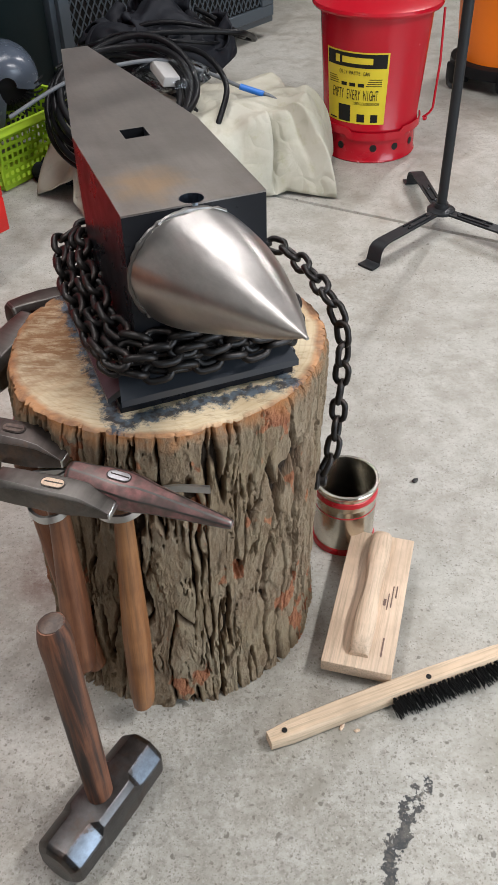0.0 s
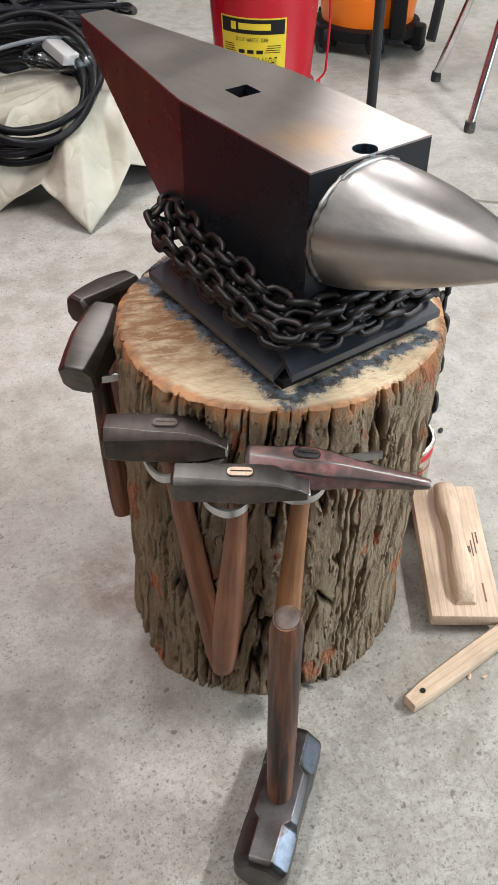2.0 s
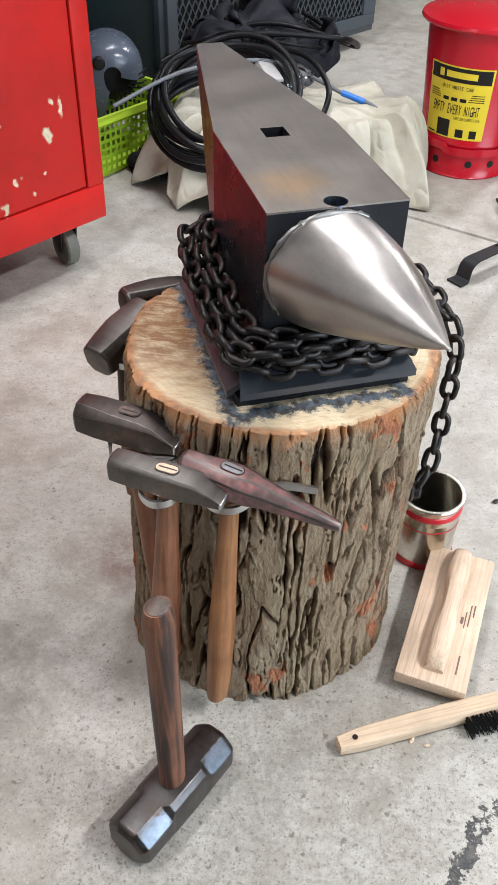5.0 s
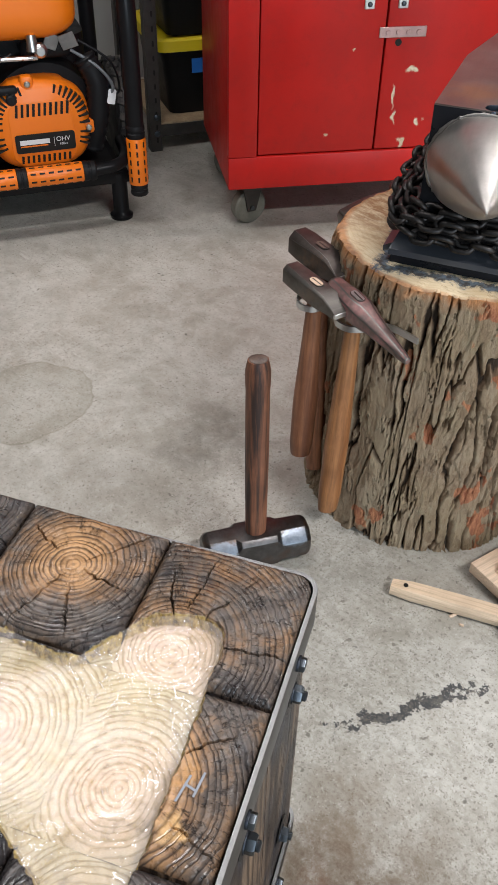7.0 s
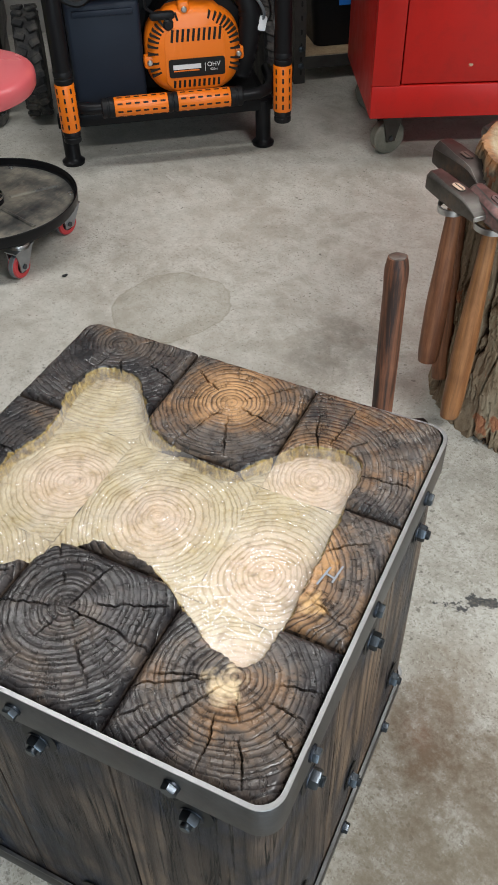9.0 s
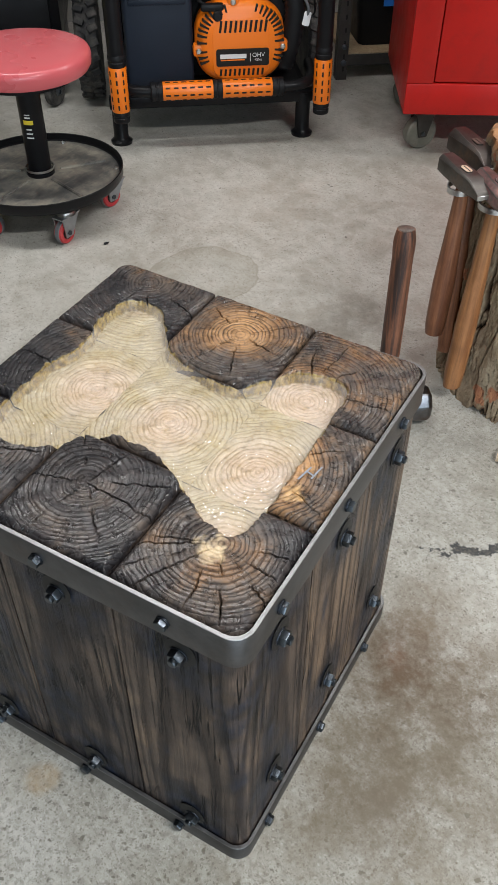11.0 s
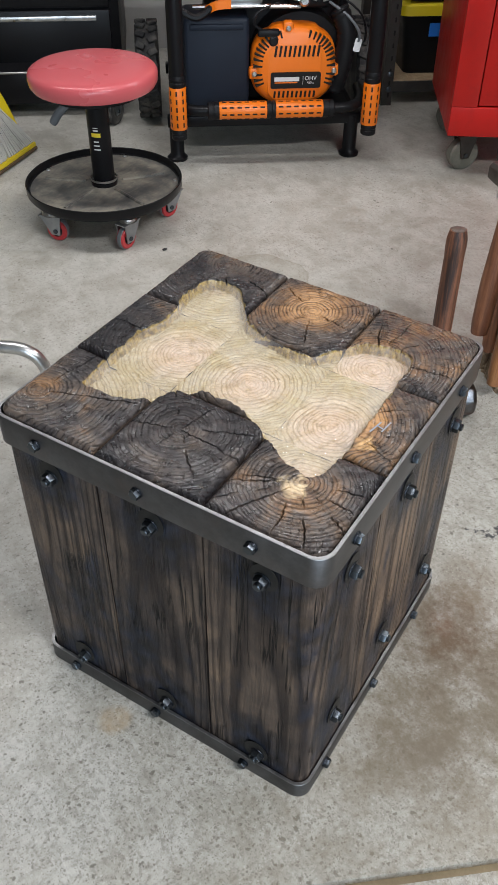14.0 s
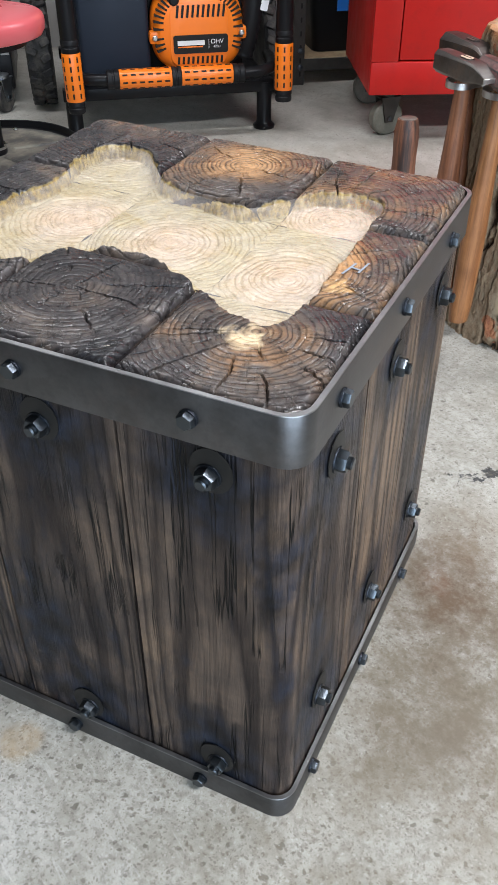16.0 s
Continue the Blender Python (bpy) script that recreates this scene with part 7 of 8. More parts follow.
def crate():
    th = thing("lime_basket", "lime green perforated plastic basket on the floor", "basket", m=pose(-0.70, 2.52, 0, 0, 0, 58))
    w, d, h, t = 0.36, 0.25, 0.180, 0.003
    bm = nm()
    box(bm, w - 0.04, d - 0.04, t, (0, 0, 0.004))
    part("bottom", bm, LIME, th)
    for turn, ln, off in ((0, w, d / 2), (180, w, d / 2), (90, d, w / 2), (270, d, w / 2)):
        bm = nm()
        nx, nz = int(ln / 0.022), 6
        hx, z0, z1 = ln / 2 - 0.012, 0.010, h - 0.018
        # one moulded wall with rows of holes through it
        xs = [-hx + 2 * hx * (k // 2 + (0.42 if k % 2 else 0.0)) / (nx + 0.42) for k in range(2 * nx + 2)]
        zs = [z0 + (z1 - z0) * (k // 2 + (0.45 if k % 2 else 0.0)) / (nz + 0.45) for k in range(2 * nz + 2)]
        grid = [[bm.verts.new((x, -off + 0.012 * (1 - z / h), z)) for z in zs] for x in xs]
        for i in range(len(xs) - 1):
            for j in range(len(zs) - 1):
                if not (i % 2 and j % 2):
                    bm.faces.new((grid[i][j], grid[i + 1][j], grid[i + 1][j + 1], grid[i][j + 1]))
        bmesh.ops.solidify(bm, geom=list(bm.faces), thickness=t)
        part("side", bm, LIME, th, m=pose(0, 0, 0, 0, 0, turn))
    bm = nm()
    o, i = rounded(w + 0.012, d + 0.012, 0.02, 5), rounded(w - 0.012, d - 0.012, 0.015, 5)
    loft(bm, [[(x, y, h - 0.02) for x, y in o], [(x, y, h) for x, y in o], [(x, y, h) for x, y in i], [(x, y, h - 0.02) for x, y in i]], False, True)
    part("rim", bm, LIME, th)
    # what lies in and beside it
    th = thing("welding_helmet", "tilted grey-blue welding helmet with black headgear in the basket", "helmet", m=pose(-0.715, 2.585, 0.243, 0, 0, 20))
    bm = nm()
    rings = []
    for k in range(25):
        a = radians(-8 + 250 * k / 24)
        rz = 0.092 if math.sin(a) > 0 else 0.20
        ring = []
        for i in range(21):
            b = radians(-84 + 168 * i / 20)
            flat = math.copysign(abs(math.sin(b)) ** 0.75, b)
            ring.append((0.098 * math.cos(a) * math.cos(b) ** 0.6, 0.108 * flat, rz * math.sin(a) * math.cos(b) ** 0.6))
        rings.append(ring)
    grid = [[bm.verts.new(q) for q in ring] for ring in rings]
    for a, b in zip(grid, grid[1:]):
        for i in range(20):
            bm.faces.new((a[i], a[i + 1], b[i + 1], b[i]))
    bmesh.ops.recalc_face_normals(bm, faces=bm.faces)
    bmesh.ops.solidify(bm, geom=list(bm.faces), thickness=0.003)
    part("shell", bm, plain("helmet_shell", (0.075, 0.092, 0.12), 0.24, 0, 0.2), th, "grey-blue moulded shell")
    bm = nm()
    lathe(bm, [(0.004, -0.082), (0.05, -0.078), (0.076, -0.05), (0.084, 0.0), (0.076, 0.05), (0.05, 0.078), (0.004, 0.082)], 28, pose(0.006, 0, -0.01, 90, 0, 0))
    gear = part("headgear", bm, BLACK_PLASTIC, th, "black padded headgear")
    # comb-like ribs of the headgear
    for k in range(9):
        a = radians(-100 + 11 * k)
        bm = nm()
        sweep(bm, [(0.012 + (0.045 + 0.048 * f) * math.cos(a + 0.25 * f), -0.090 + 0.03 * f * f, 0.0 + (0.045 + 0.055 * f) * math.sin(a + 0.25 * f)) for f in (0, 0.25, 0.5, 0.75, 1.0)], 0.0026, 8)
        part("rib", bm, BLACK_PLASTIC, gear)
    bm = nm()
    lathe(bm, [(0.018, 0), (0.018, 0.010), (0.013, 0.016), (0.004, 0.017)], 24, rodm((-0.035, -0.100, 0.035), (-0.045, -0.2, 0.045)))
    part("knob", bm, BLACK_PLASTIC, th, "round black tension knob")
    th = thing("spray_bottle", "blue capped bottle standing beside the basket", "bottle", m=pose(-0.575, 2.60, 0))
    bm = nm()
    lathe(bm, [(0.03, 0), (0.032, 0.01), (0.032, 0.12), (0.014, 0.15)], 24)
    part("bottle", bm, BLACK_PLASTIC, th)
    bm = nm()
    lathe(bm, [(0.016, 0.15), (0.018, 0.152), (0.018, 0.19), (0.014, 0.195)], 20)
    part("cap", bm, BLUE_PLASTIC, th, "bright blue cap")


crate()
drape("black_bag", "limp black fabric bag beside the basket", "bag", 30, 0.30, (-0.545, 2.44), 10, (0.55, 0.6), [((-0.545, 2.44, 0.0), (0.06, 0.07, 0.10))], CLOTH, 21.0, 0.16, within=(0.10, 0.12), crease=0.01)

def crumb(name, label, at, size, mat, seed, group):
    """A splinter or a crumb of dirt: an uneven lump, long or short."""
    bm = nm()
    bmesh.ops.create_icosphere(bm, subdivisions=2, radius=0.5)
    for v in bm.verts:
        v.co *= 1 + 0.5 * noise.noise(v.co * 2.3 + Vector((seed, 0, 0)))
        v.co.x, v.co.y, v.co.z = v.co.x * size[0], v.co.y * size[1], v.co.z * size[2]
    low = min(v.co.z for v in bm.verts)
    ob = new(name, finish(bm, name, mat, 30))
    ob.matrix_world = pose(at[0], at[1], -low, 0, 0, seed * 67)
    return tagged(ob, label, "debris", group)


for k, (x, y, ln) in enumerate(((0.153, 0.636, 0.016), (0.147, 0.642, 0.010), (0.172, 0.629, 0.008))):
    crumb("wood_splinter", "pale wood splinter lying on the concrete floor", (x, y), (ln, 0.005, 0.004), PALE_WOOD, k + 1.0, "splinters by the brush")
for k, (x, y, ln) in enumerate(((-0.996, 0.38, 0.014), (-0.824, 1.578, 0.016), (0.312, 1.112, 0.014))):
    crumb("dirt_crumb", "small dark crumb of dirt on the concrete floor", (x, y), (ln, 0.008, 0.006), RUBBER, k + 4.0, "crumbs on the floor")

# ---- red cabinet ----
def caster_parts(parent, m, r=0.046, w=0.026, wheel_mat=None, fork_mat=None, plate=True, tread=None, off=0.0):
    """A swivel caster under a thing; m is the pose of the floor under it."""
    wheel_mat, fork_mat = wheel_mat or RUBBER, fork_mat or ENGINE
    bm = nm()
    for s in (-1, 1):
        loft(bm, [[(x, s * (w / 2 + 0.004) + q, z) for x, z in ((off - 0.012, r - 0.01), (off + 0.012, r - 0.01), (0.03, 2 * r + 0.008), (-0.026, 2 * r + 0.008))] for q in (-0.0015, 0.0015)], True, m=m)
    box(bm, 0.062, w + 0.012, 0.003, (0.002, 0, 2 * r + 0.009), m=m)
    if plate:
        lathe(bm, [(0.022, 2 * r + 0.010), (0.024, 2 * r + 0.014), (0.024, 2 * r + 0.020)], 16, m)
    fork = part("caster", bm, fork_mat, parent, "swivel caster")
    bm = nm()
    lathe(bm, [(r * 0.55, -w / 2), (r * 0.9, -w / 2), (r, -w / 2 + 0.004), (r, w / 2 - 0.004), (r * 0.9, w / 2), (r * 0.55, w / 2)], 28, m @ pose(off, 0, r, 90))
    wheel = part("wheel", bm, wheel_mat, fork)
    if tread:
        bm = nm()
        lathe(bm, [(r * 0.97, -w / 2 + 0.003), (r + 0.0012, -w / 2 + 0.005), (r + 0.0012, w / 2 - 0.005), (r * 0.97, w / 2 - 0.003)], 28, m @ pose(off, 0, r, 90))
        part("tread", bm, tread, wheel, "dust-grey tread")
        bm = nm()
        lathe(bm, [(0.008, -w / 2 - 0.0008), (r * 0.56, -w / 2 - 0.0008), (r * 0.56, w / 2 + 0.0008), (0.008, w / 2 + 0.0008)], 24, m @ pose(off, 0, r, 90))
        part("hub", bm, BLACK_PLASTIC, wheel, "black hub")
        bm = nm()
        lathe(bm, [(0.019, 2 * r + 0.008), (0.023, 2 * r + 0.011), (0.019, 2 * r + 0.014), (0.023, 2 * r + 0.017), (0.021, 2 * r + 0.021)], 20, m)
        part("bearing", bm, BRIGHT, fork, "bright swivel bearing")
    bm = nm()
    lathe(bm, [(0.006, -w / 2 - 0.008), (0.006, w / 2 + 0.008)], 10, m @ pose(off, 0, r, 90))
    part("axle", bm, BOLT, fork)
    return fork


def red_cabinet():
    W, D, Z0, Z1 = 0.706, 0.46, 0.122, 1.20
    th = thing("red_cabinet", "scuffed red steel two-door cabinet on casters", "cabinet", m=pose(-0.966, 1.281, 0, 0, 0, 53.8))
    # carcass: sides, back, floor, top, and the rails and stiles of the front
    t = 0.012
    for name, sx, sy, sz, at, bev in (("side_panel", t, D - 0.02, Z1 - Z0, (t / 2, D / 2 + 0.01, (Z0 + Z1) / 2), 0.003), ("side_panel", t, D - 0.02, Z1 - Z0, (W - t / 2, D / 2 + 0.01, (Z0 + Z1) / 2), 0.003),
                                      ("back_panel", W - 2 * t, t, Z1 - Z0, (W / 2, D - t / 2, (Z0 + Z1) / 2), 0), ("floor_panel", W - 2 * t, D - 0.03, t, (W / 2, D / 2, Z0 + t), 0),
                                      ("top", W + 0.01, D + 0.01, 0.02, (W / 2, D / 2, Z1 + 0.01), 0.004), ("bottom_rail", W, 0.020, 0.205 - Z0, (W / 2, 0.010, (0.205 + Z0) / 2), 0.004),
                                      ("stile", 0.071, 0.020, Z1 - 0.205, (0.0355, 0.010, (Z1 + 0.205) / 2), 0.0025), ("stile", W - 0.661, 0.020, Z1 - 0.205, ((W + 0.661) / 2, 0.010, (Z1 + 0.205) / 2), 0.0025),
                                      ("top_rail", 0.59, 0.020, 0.06, (0.366, 0.010, Z1 - 0.03), 0.0025)):
        bm = nm()
        box(bm, sx, sy, sz, at, bev)
        part(name, bm, RED_CABINET, th)
    for x0, x1 in ((0.074, 0.3695), (0.3735, 0.658)):
        bm = nm()
        box(bm, x1 - x0, 0.018, Z1 - 0.06 - 0.208, ((x0 + x1) / 2, 0.0125, (Z1 - 0.06 + 0.208) / 2), 0.003)
        door = part("door", bm, RED_CABINET, th, "red door with chipped paint")
        if x0 > 0.3:
            bm = nm()
            box(bm, 0.115, 0.003, 0.024, (0.412, 0.002, 0.484), 0.001, 1)
            for x in (0.375, 0.40, 0.425, 0.45):
                lathe(bm, [(0.006, 0), (0.005, 0.002)], 10, rodm((x, 0.0005, 0.484), (x, -1, 0.484)))
            part("hasp_plate", bm, steel("scratched_plate", (0.45, 0.3, 0.28), 0.4, 0.4), door, "scratched steel plate of an old hasp")
            bm = nm()
            lathe(bm, [(0.008, 0), (0.008, 0.002)], 14, rodm((0.404, 0.0035, 0.461), (0.404, -1, 0.461)))
            part("keyhole", bm, BLACK_INK, door, "dark round keyhole")
    # sliding bolt across both doors
    bm = nm()
    for x in (0.325, 0.405):
        box(bm, 0.024, 0.004, 0.075, (x, 0.001, 0.572), 0.002, 1)
    box(bm, 0.13, 0.004, 0.026, (0.362, -0.002, 0.572), 0.001, 1)
    sweep(bm, [(0.30, -0.008, 0.572), (0.425, -0.008, 0.572)], 0.007, 10)
    box(bm, 0.018, 0.014, 0.032, (0.405, -0.006, 0.572), 0.004, 2)
    lk = part("barrel_bolt", bm, BRIGHT, th, "bright steel barrel bolt holding the doors shut")
    for x in (0.325, 0.405):
        for z in (0.545, 0.600):
            bm = nm()
            lathe(bm, [(0.006, 0), (0.005, 0.003), (0.002, 0.004)], 10, rodm((x, -0.001, z), (x, -1, z)))
            part("screw", bm, BOLT, lk)
    for x, y, a in ((0.065, 0.075, 20), (W - 0.075, 0.075, 80), (0.065, D - 0.08, 0), (W - 0.075, D - 0.08, 0)):
        caster_parts(th, pose(x, y, 0, 0, 0, a), 0.046, 0.032, plain("old_wheel", (0.13, 0.13, 0.105), 0.55, 0, 0.5, dust=0.3), ANGLE_IRON)


red_cabinet()


# ---- generator ----
def generator():
    th = thing("generator", "portable generator with black tube frame and orange engine cover", "generator", m=pose(-1.479, 0.681, 0, 0, 0, 62.8))
    # local: x along the front, y away from the viewer
    L, D = 0.527, 0.50
    for x in (0.0, L):
        bm = nm()
        lathe(bm, [(0.030, 0.0), (0.031, 0.008), (0.024, 0.014), (0.021, 0.02), (0.021, 0.125)], 20, pose(x, 0.01, 0))
        part("leg", bm, BLACK_TUBE, th, "black foot with rubber pad")
    bm = nm()
    box(bm, L + 0.05, 0.035, 0.032, (L / 2, 0.01, 0.116), 0.004)
    box(bm, L + 0.05, 0.035, 0.032, (L / 2, D, 0.116), 0.004)
    for x in (0.0, L):
        box(bm, 0.032, D, 0.03, (x, D / 2, 0.116), 0.004)
    box(bm, L, D, 0.006, (L / 2, D / 2, 0.130))
    part("cradle", bm, BLACK_TUBE, th, "black steel cradle")
    # roll cage
    for x in (0.008, 0.566):
        bm = nm()
        sweep(bm, spline([(x, -0.055, 0.26), (x, -0.05, 0.50), (x, -0.02, 0.62), (x, 0.08, 0.66), (x, D - 0.05, 0.66), (x, D, 0.6), (x, D, 0.13)], 6), 0.0225, 14)
        part("cage_tube", bm, BLACK_TUBE, th, "black roll cage tube")
    # hanging grips: collar, orange sleeve with slots, end cap
    slot = nm()
    box(slot, 0.0045, 0.0012, 0.013)
    slot_me = finish(slot, "slot", BLACK_INK, 0)

    def sleeve(p, q, name="grip"):
        p, q = Vector(p), Vector(q)
        m = rodm(p, q)
        ln = (q - p).length
        bm = nm()
        lathe(bm, [(0.0235, 0.0), (0.0245, 0.002), (0.0245, ln - 0.002), (0.0235, ln)], 24, m)
        g = part(name, bm, ORANGE, th, "slotted orange grip")
        for ring in range(8):
            for k in range(int(ln / 0.022)):
                ob = new("slot", slot_me)
                ob.parent = g
                a = 45 * ring + 10
                ob.matrix_local = m @ pose(0, 0, 0.014 + 0.022 * k, 0, 0, a) @ pose(0, -0.0243, 0)
        return g

    def collar(p, q, r=0.0235):
        m = rodm(p, q)
        ln = (Vector(q) - Vector(p)).length
        bm = nm()
        lathe(bm, [(r * 0.9, 0), (r, 0.003), (r, ln * 0.4), (r * 0.94, ln * 0.45), (r * 0.94, ln * 0.55), (r, ln * 0.6), (r, ln - 0.003), (r * 0.9, ln)], 20, m)
        part("collar", bm, BLACK_PLASTIC, th)

    for x in (0.008, 0.566):
        sleeve((x, -0.055, 0.235), (x, -0.058, 0.118))
        collar((x, -0.055, 0.268), (x, -0.055, 0.234))
        collar((x, -0.058, 0.119), (x, -0.059, 0.088), 0.0225)
    # horizontal U handle
    bm = nm()
    sweep(bm, spline([(0.006, 0.10, 0.172), (0.012, -0.005, 0.170), (0.04, -0.045, 0.167), (0.10, -0.056, 0.165), (0.28, -0.056, 0.165), (0.46, -0.056, 0.165), (0.515, -0.045, 0.167), (0.545, -0.005, 0.170), (0.555, 0.10, 0.172)], 6), 0.015, 14)
    part("carry_bar", bm, BLACK_TUBE, th, "black carrying bar")
    sleeve((0.125, -0.056, 0.165), (0.262, -0.056, 0.165))
    sleeve((0.288, -0.056, 0.165), (0.425, -0.056, 0.165))
    for a, b in ((0.092, 0.126), (0.261, 0.289), (0.424, 0.458)):
        collar((a, -0.056, 0.165), (b, -0.056, 0.165), 0.0248)
    # dark side panel
    bm = nm()
    box(bm, 0.185, 0.16, 0.265, (0.125, 0.09, 0.262), 0.012, 3)
    box(bm, 0.150, 0.01, 0.015, (0.125, 0.008, 0.372), 0.003)
    part("air_box", bm, NAVY, th, "slate-blue plastic housing")
    # recoil cover
    cx, cz = 0.345, 0.264
    bm = nm()
    n = 48
    rings = []

    def squircle(rx, rz, y, top=0.0):
        out = []
        for i in range(n):
            a = 2 * math.pi * i / n
            e = 0.72
            c, s = math.cos(a), math.sin(a)
            out.append((cx + rx * math.copysign(abs(c) ** e, c), y, cz + (rz + (top if s > 0.9 else 0)) * math.copysign(abs(s) ** e, s)))
        return out

    for rx, rz, y in ((0.122, 0.105, 0.06), (0.124, 0.107, 0.03), (0.121, 0.104, 0.010), (0.112, 0.095, -0.006), (0.100, 0.084, -0.014), (0.04, 0.036, -0.018)):
        rings.append(squircle(rx, rz, y, 0.007))
    loft(bm, rings, True)
    cover = part("recoil_cover", bm, ORANGE, th, "ribbed orange recoil starter cover")
    for x, z in ((cx - 0.115, 0.25), (cx + 0.115, 0.255), (cx - 0.02, 0.370)):
        bm = nm()
        box(bm, 0.030, 0.03, 0.034, (x, 0.006, z), 0.008, 2)
        lug = part("lug", bm, ORANGE, cover)
        bm = nm()
        lathe(bm, [(0.0075, 0), (0.0075, 0.004), (0.005, 0.006)], 12, rodm((x, -0.009, z), (x, -1, z)))
        part("screw", bm, BRIGHT, lug)
    # the raised middle panel that carries the plate
    bm = nm()
    loft(bm, [[(cx + x * k, y, cz - 0.010 + z * k) for x, z in rounded(0.158, 0.158, 0.034, 6)] for k, y in ((1.0, -0.004), (0.99, -0.0130), (0.965, -0.0165), (0.92, -0.0172))], True)
    part("panel", bm, ORANGE, cover, "raised orange panel")
    # vent slots: upper row, crown, lower row
    up, low, crown = nm(), nm(), nm()
    box(up, 0.0062, 0.004, 0.030)
    box(low, 0.0060, 0.004, 0.018)
    box(crown, 0.030, 0.016, 0.0052)
    up, low, crown = (finish(b, "vent_slot", BLACK_INK, 0) for b in (up, low, crown))
    spots = [(up, pose(cx - 0.055 + 0.0135 * k, -0.0165, 0.312, 0, 8)) for k in range(10)] + [(low, pose(cx - 0.056 + 0.0128 * k, -0.0168, 0.194, 0, 6)) for k in range(10)]
    for a in range(-22, 80, 8):
        for sgn in (1, -1):
            c, s = math.cos(radians(a)), math.sin(radians(a))
            spots.append((crown, pose(cx + sgn * 0.103 * c ** 0.75, -0.0065, cz + math.copysign(0.088 * abs(s) ** 0.75, s), 0, -a if sgn > 0 else a)))
    for me, m in spots:
        ob = new("vent_slot", me)
        ob.parent, ob.matrix_local = cover, m
    bm = nm()
    prism(bm, rounded(0.145, 0.045, 0.006, 3), 0, 0.002, pose(cx + 0.004, -0.0185, 0.2335, 90))
    plate = part("name_plate", bm, BLACK_INK, cover, "black maker's plate")
    bm = nm()
    box(bm, 0.072, 0.001, 0.0115, (cx - 0.022, -0.021, 0.237))
    part("brand_mark", bm, WHITE_PLASTIC, plate, "plain white bar for the brand mark")
    bm = nm()
    box(bm, 0.066, 0.001, 0.003, (cx - 0.024, -0.021, 0.2275))
    part("brand_line", bm, ORANGE, plate)
    bm = nm()
    box(bm, 0.001, 0.001, 0.022, (cx + 0.025, -0.021, 0.2335))
    part("divider", bm, WHITE_PLASTIC, plate)
    lettering("letters", "OHV", 0.016, WHITE_PLASTIC, plate, pose(cx + 0.047, -0.0212, 0.2385, 90))
    lettering("letters", "420cc", 0.0085, WHITE_PLASTIC, plate, pose(cx + 0.047, -0.0212, 0.2265, 90))
    # pull handle
    bm = nm()
    box(bm, 0.062, 0.022, 0.02, (cx - 0.075, -0.004, 0.358), 0.007, 2, m=None)
    lathe(bm, [(0.012, 0), (0.013, 0.012), (0.009, 0.016)], 14, rodm((cx - 0.062, -0.004, 0.338), (cx - 0.062, -1, 0.338)))
    part("pull_handle", bm, BLACK_PLASTIC, th, "black starter handle")
    # engine behind
    bm = nm()
    lathe(bm, [(0.13, 0), (0.135, 0.02), (0.135, 0.16), (0.10, 0.2)], 32, rodm((cx + 0.02, 0.045, 0.27), (cx + 0.02, 1, 0.27)))
    part("engine_block", bm, BLACK_PLASTIC, th)
    # alternator and muffler housing that fill the cage behind the cover
    bm = nm()
    prism(bm, rounded(0.40, 0.27, 0.06, 6), 0.135, 0.43, pose(0.30, 0.27, 0))
    part("muffler_housing", bm, BLACK_PLASTIC, th, "matt black housing")
    bm = nm()
    sweep(bm, spline([(cx + 0.125, 0.03, 0.41), (cx + 0.150, 0.02, 0.35), (cx + 0.145, 0.02, 0.27), (cx + 0.125, 0.03, 0.19)], 8), [0.026 + 0.003 * (i % 2) for i in range(25)], 14)
    part("ribbed_hose", bm, BLACK_PLASTIC, th, "ribbed black intake hose")
    bm = nm()
    box(bm, 0.13, 0.09, 0.05, (cx + 0.045, 0.075, 0.432), 0.02, 3)
    part("cylinder_shroud", bm, BLACK_PLASTIC, th, "black sheet shroud over the cylinder")
    for k, (x, turn, w) in enumerate(((0.052, 24, 0.034), (0.090, -18, 0.040))):
        bm = nm()
        box(bm, w, 0.003, 0.036, (0, 0, 0), 0.001, 1, m=pose(cx + x, 0.018 - 0.006 * k, 0.452, 12, turn, 10 - 30 * k))
        box(bm, w * 0.8, 0.022, 0.003, (0, 0.010, -0.016), 0.001, 1, m=pose(cx + x, 0.018 - 0.006 * k, 0.452, 12, turn, 10 - 30 * k))
        part("bracket", bm, ENGINE, th, "bent alloy bracket")
    bm = nm()
    lathe(bm, [(0.014, 0), (0.016, 0.004), (0.016, 0.02), (0.010, 0.026)], 16, rodm((cx + 0.022, 0.012, 0.440), (cx + 0.022, -1, 0.44)))
    part("carburettor_bowl", bm, BRIGHT, th, "bright carburettor bowl")
    bm = nm()
    box(bm, 0.13, 0.05, 0.022, (0.19, 0.035, 0.438), 0.008, 2)
    part("air_duct", bm, ENGINE, th)
    bm = nm()
    sweep(bm, [(0.06, 0.02, 0.42), (0.20, 0.012, 0.424), (0.36, 0.015, 0.42)], 0.006, 8)
    part("linkage_rod", bm, BRIGHT, th)
    bm = nm()
    sweep(bm, [(cx + 0.005, 0.0, 0.475), (cx + 0.005, -0.004, 0.44)], [0.011, 0.014], 12)
    part("fuel_valve", bm, BRIGHT, th)
    bm = nm()
    sweep(bm, [(cx + 0.005, 0.0, 0.50), (cx + 0.005, 0.0, 0.47)], [0.013, 0.010], 12)
    part("fuel_knob", bm, ORANGE, th, "orange fuel outlet")
    bm = nm()
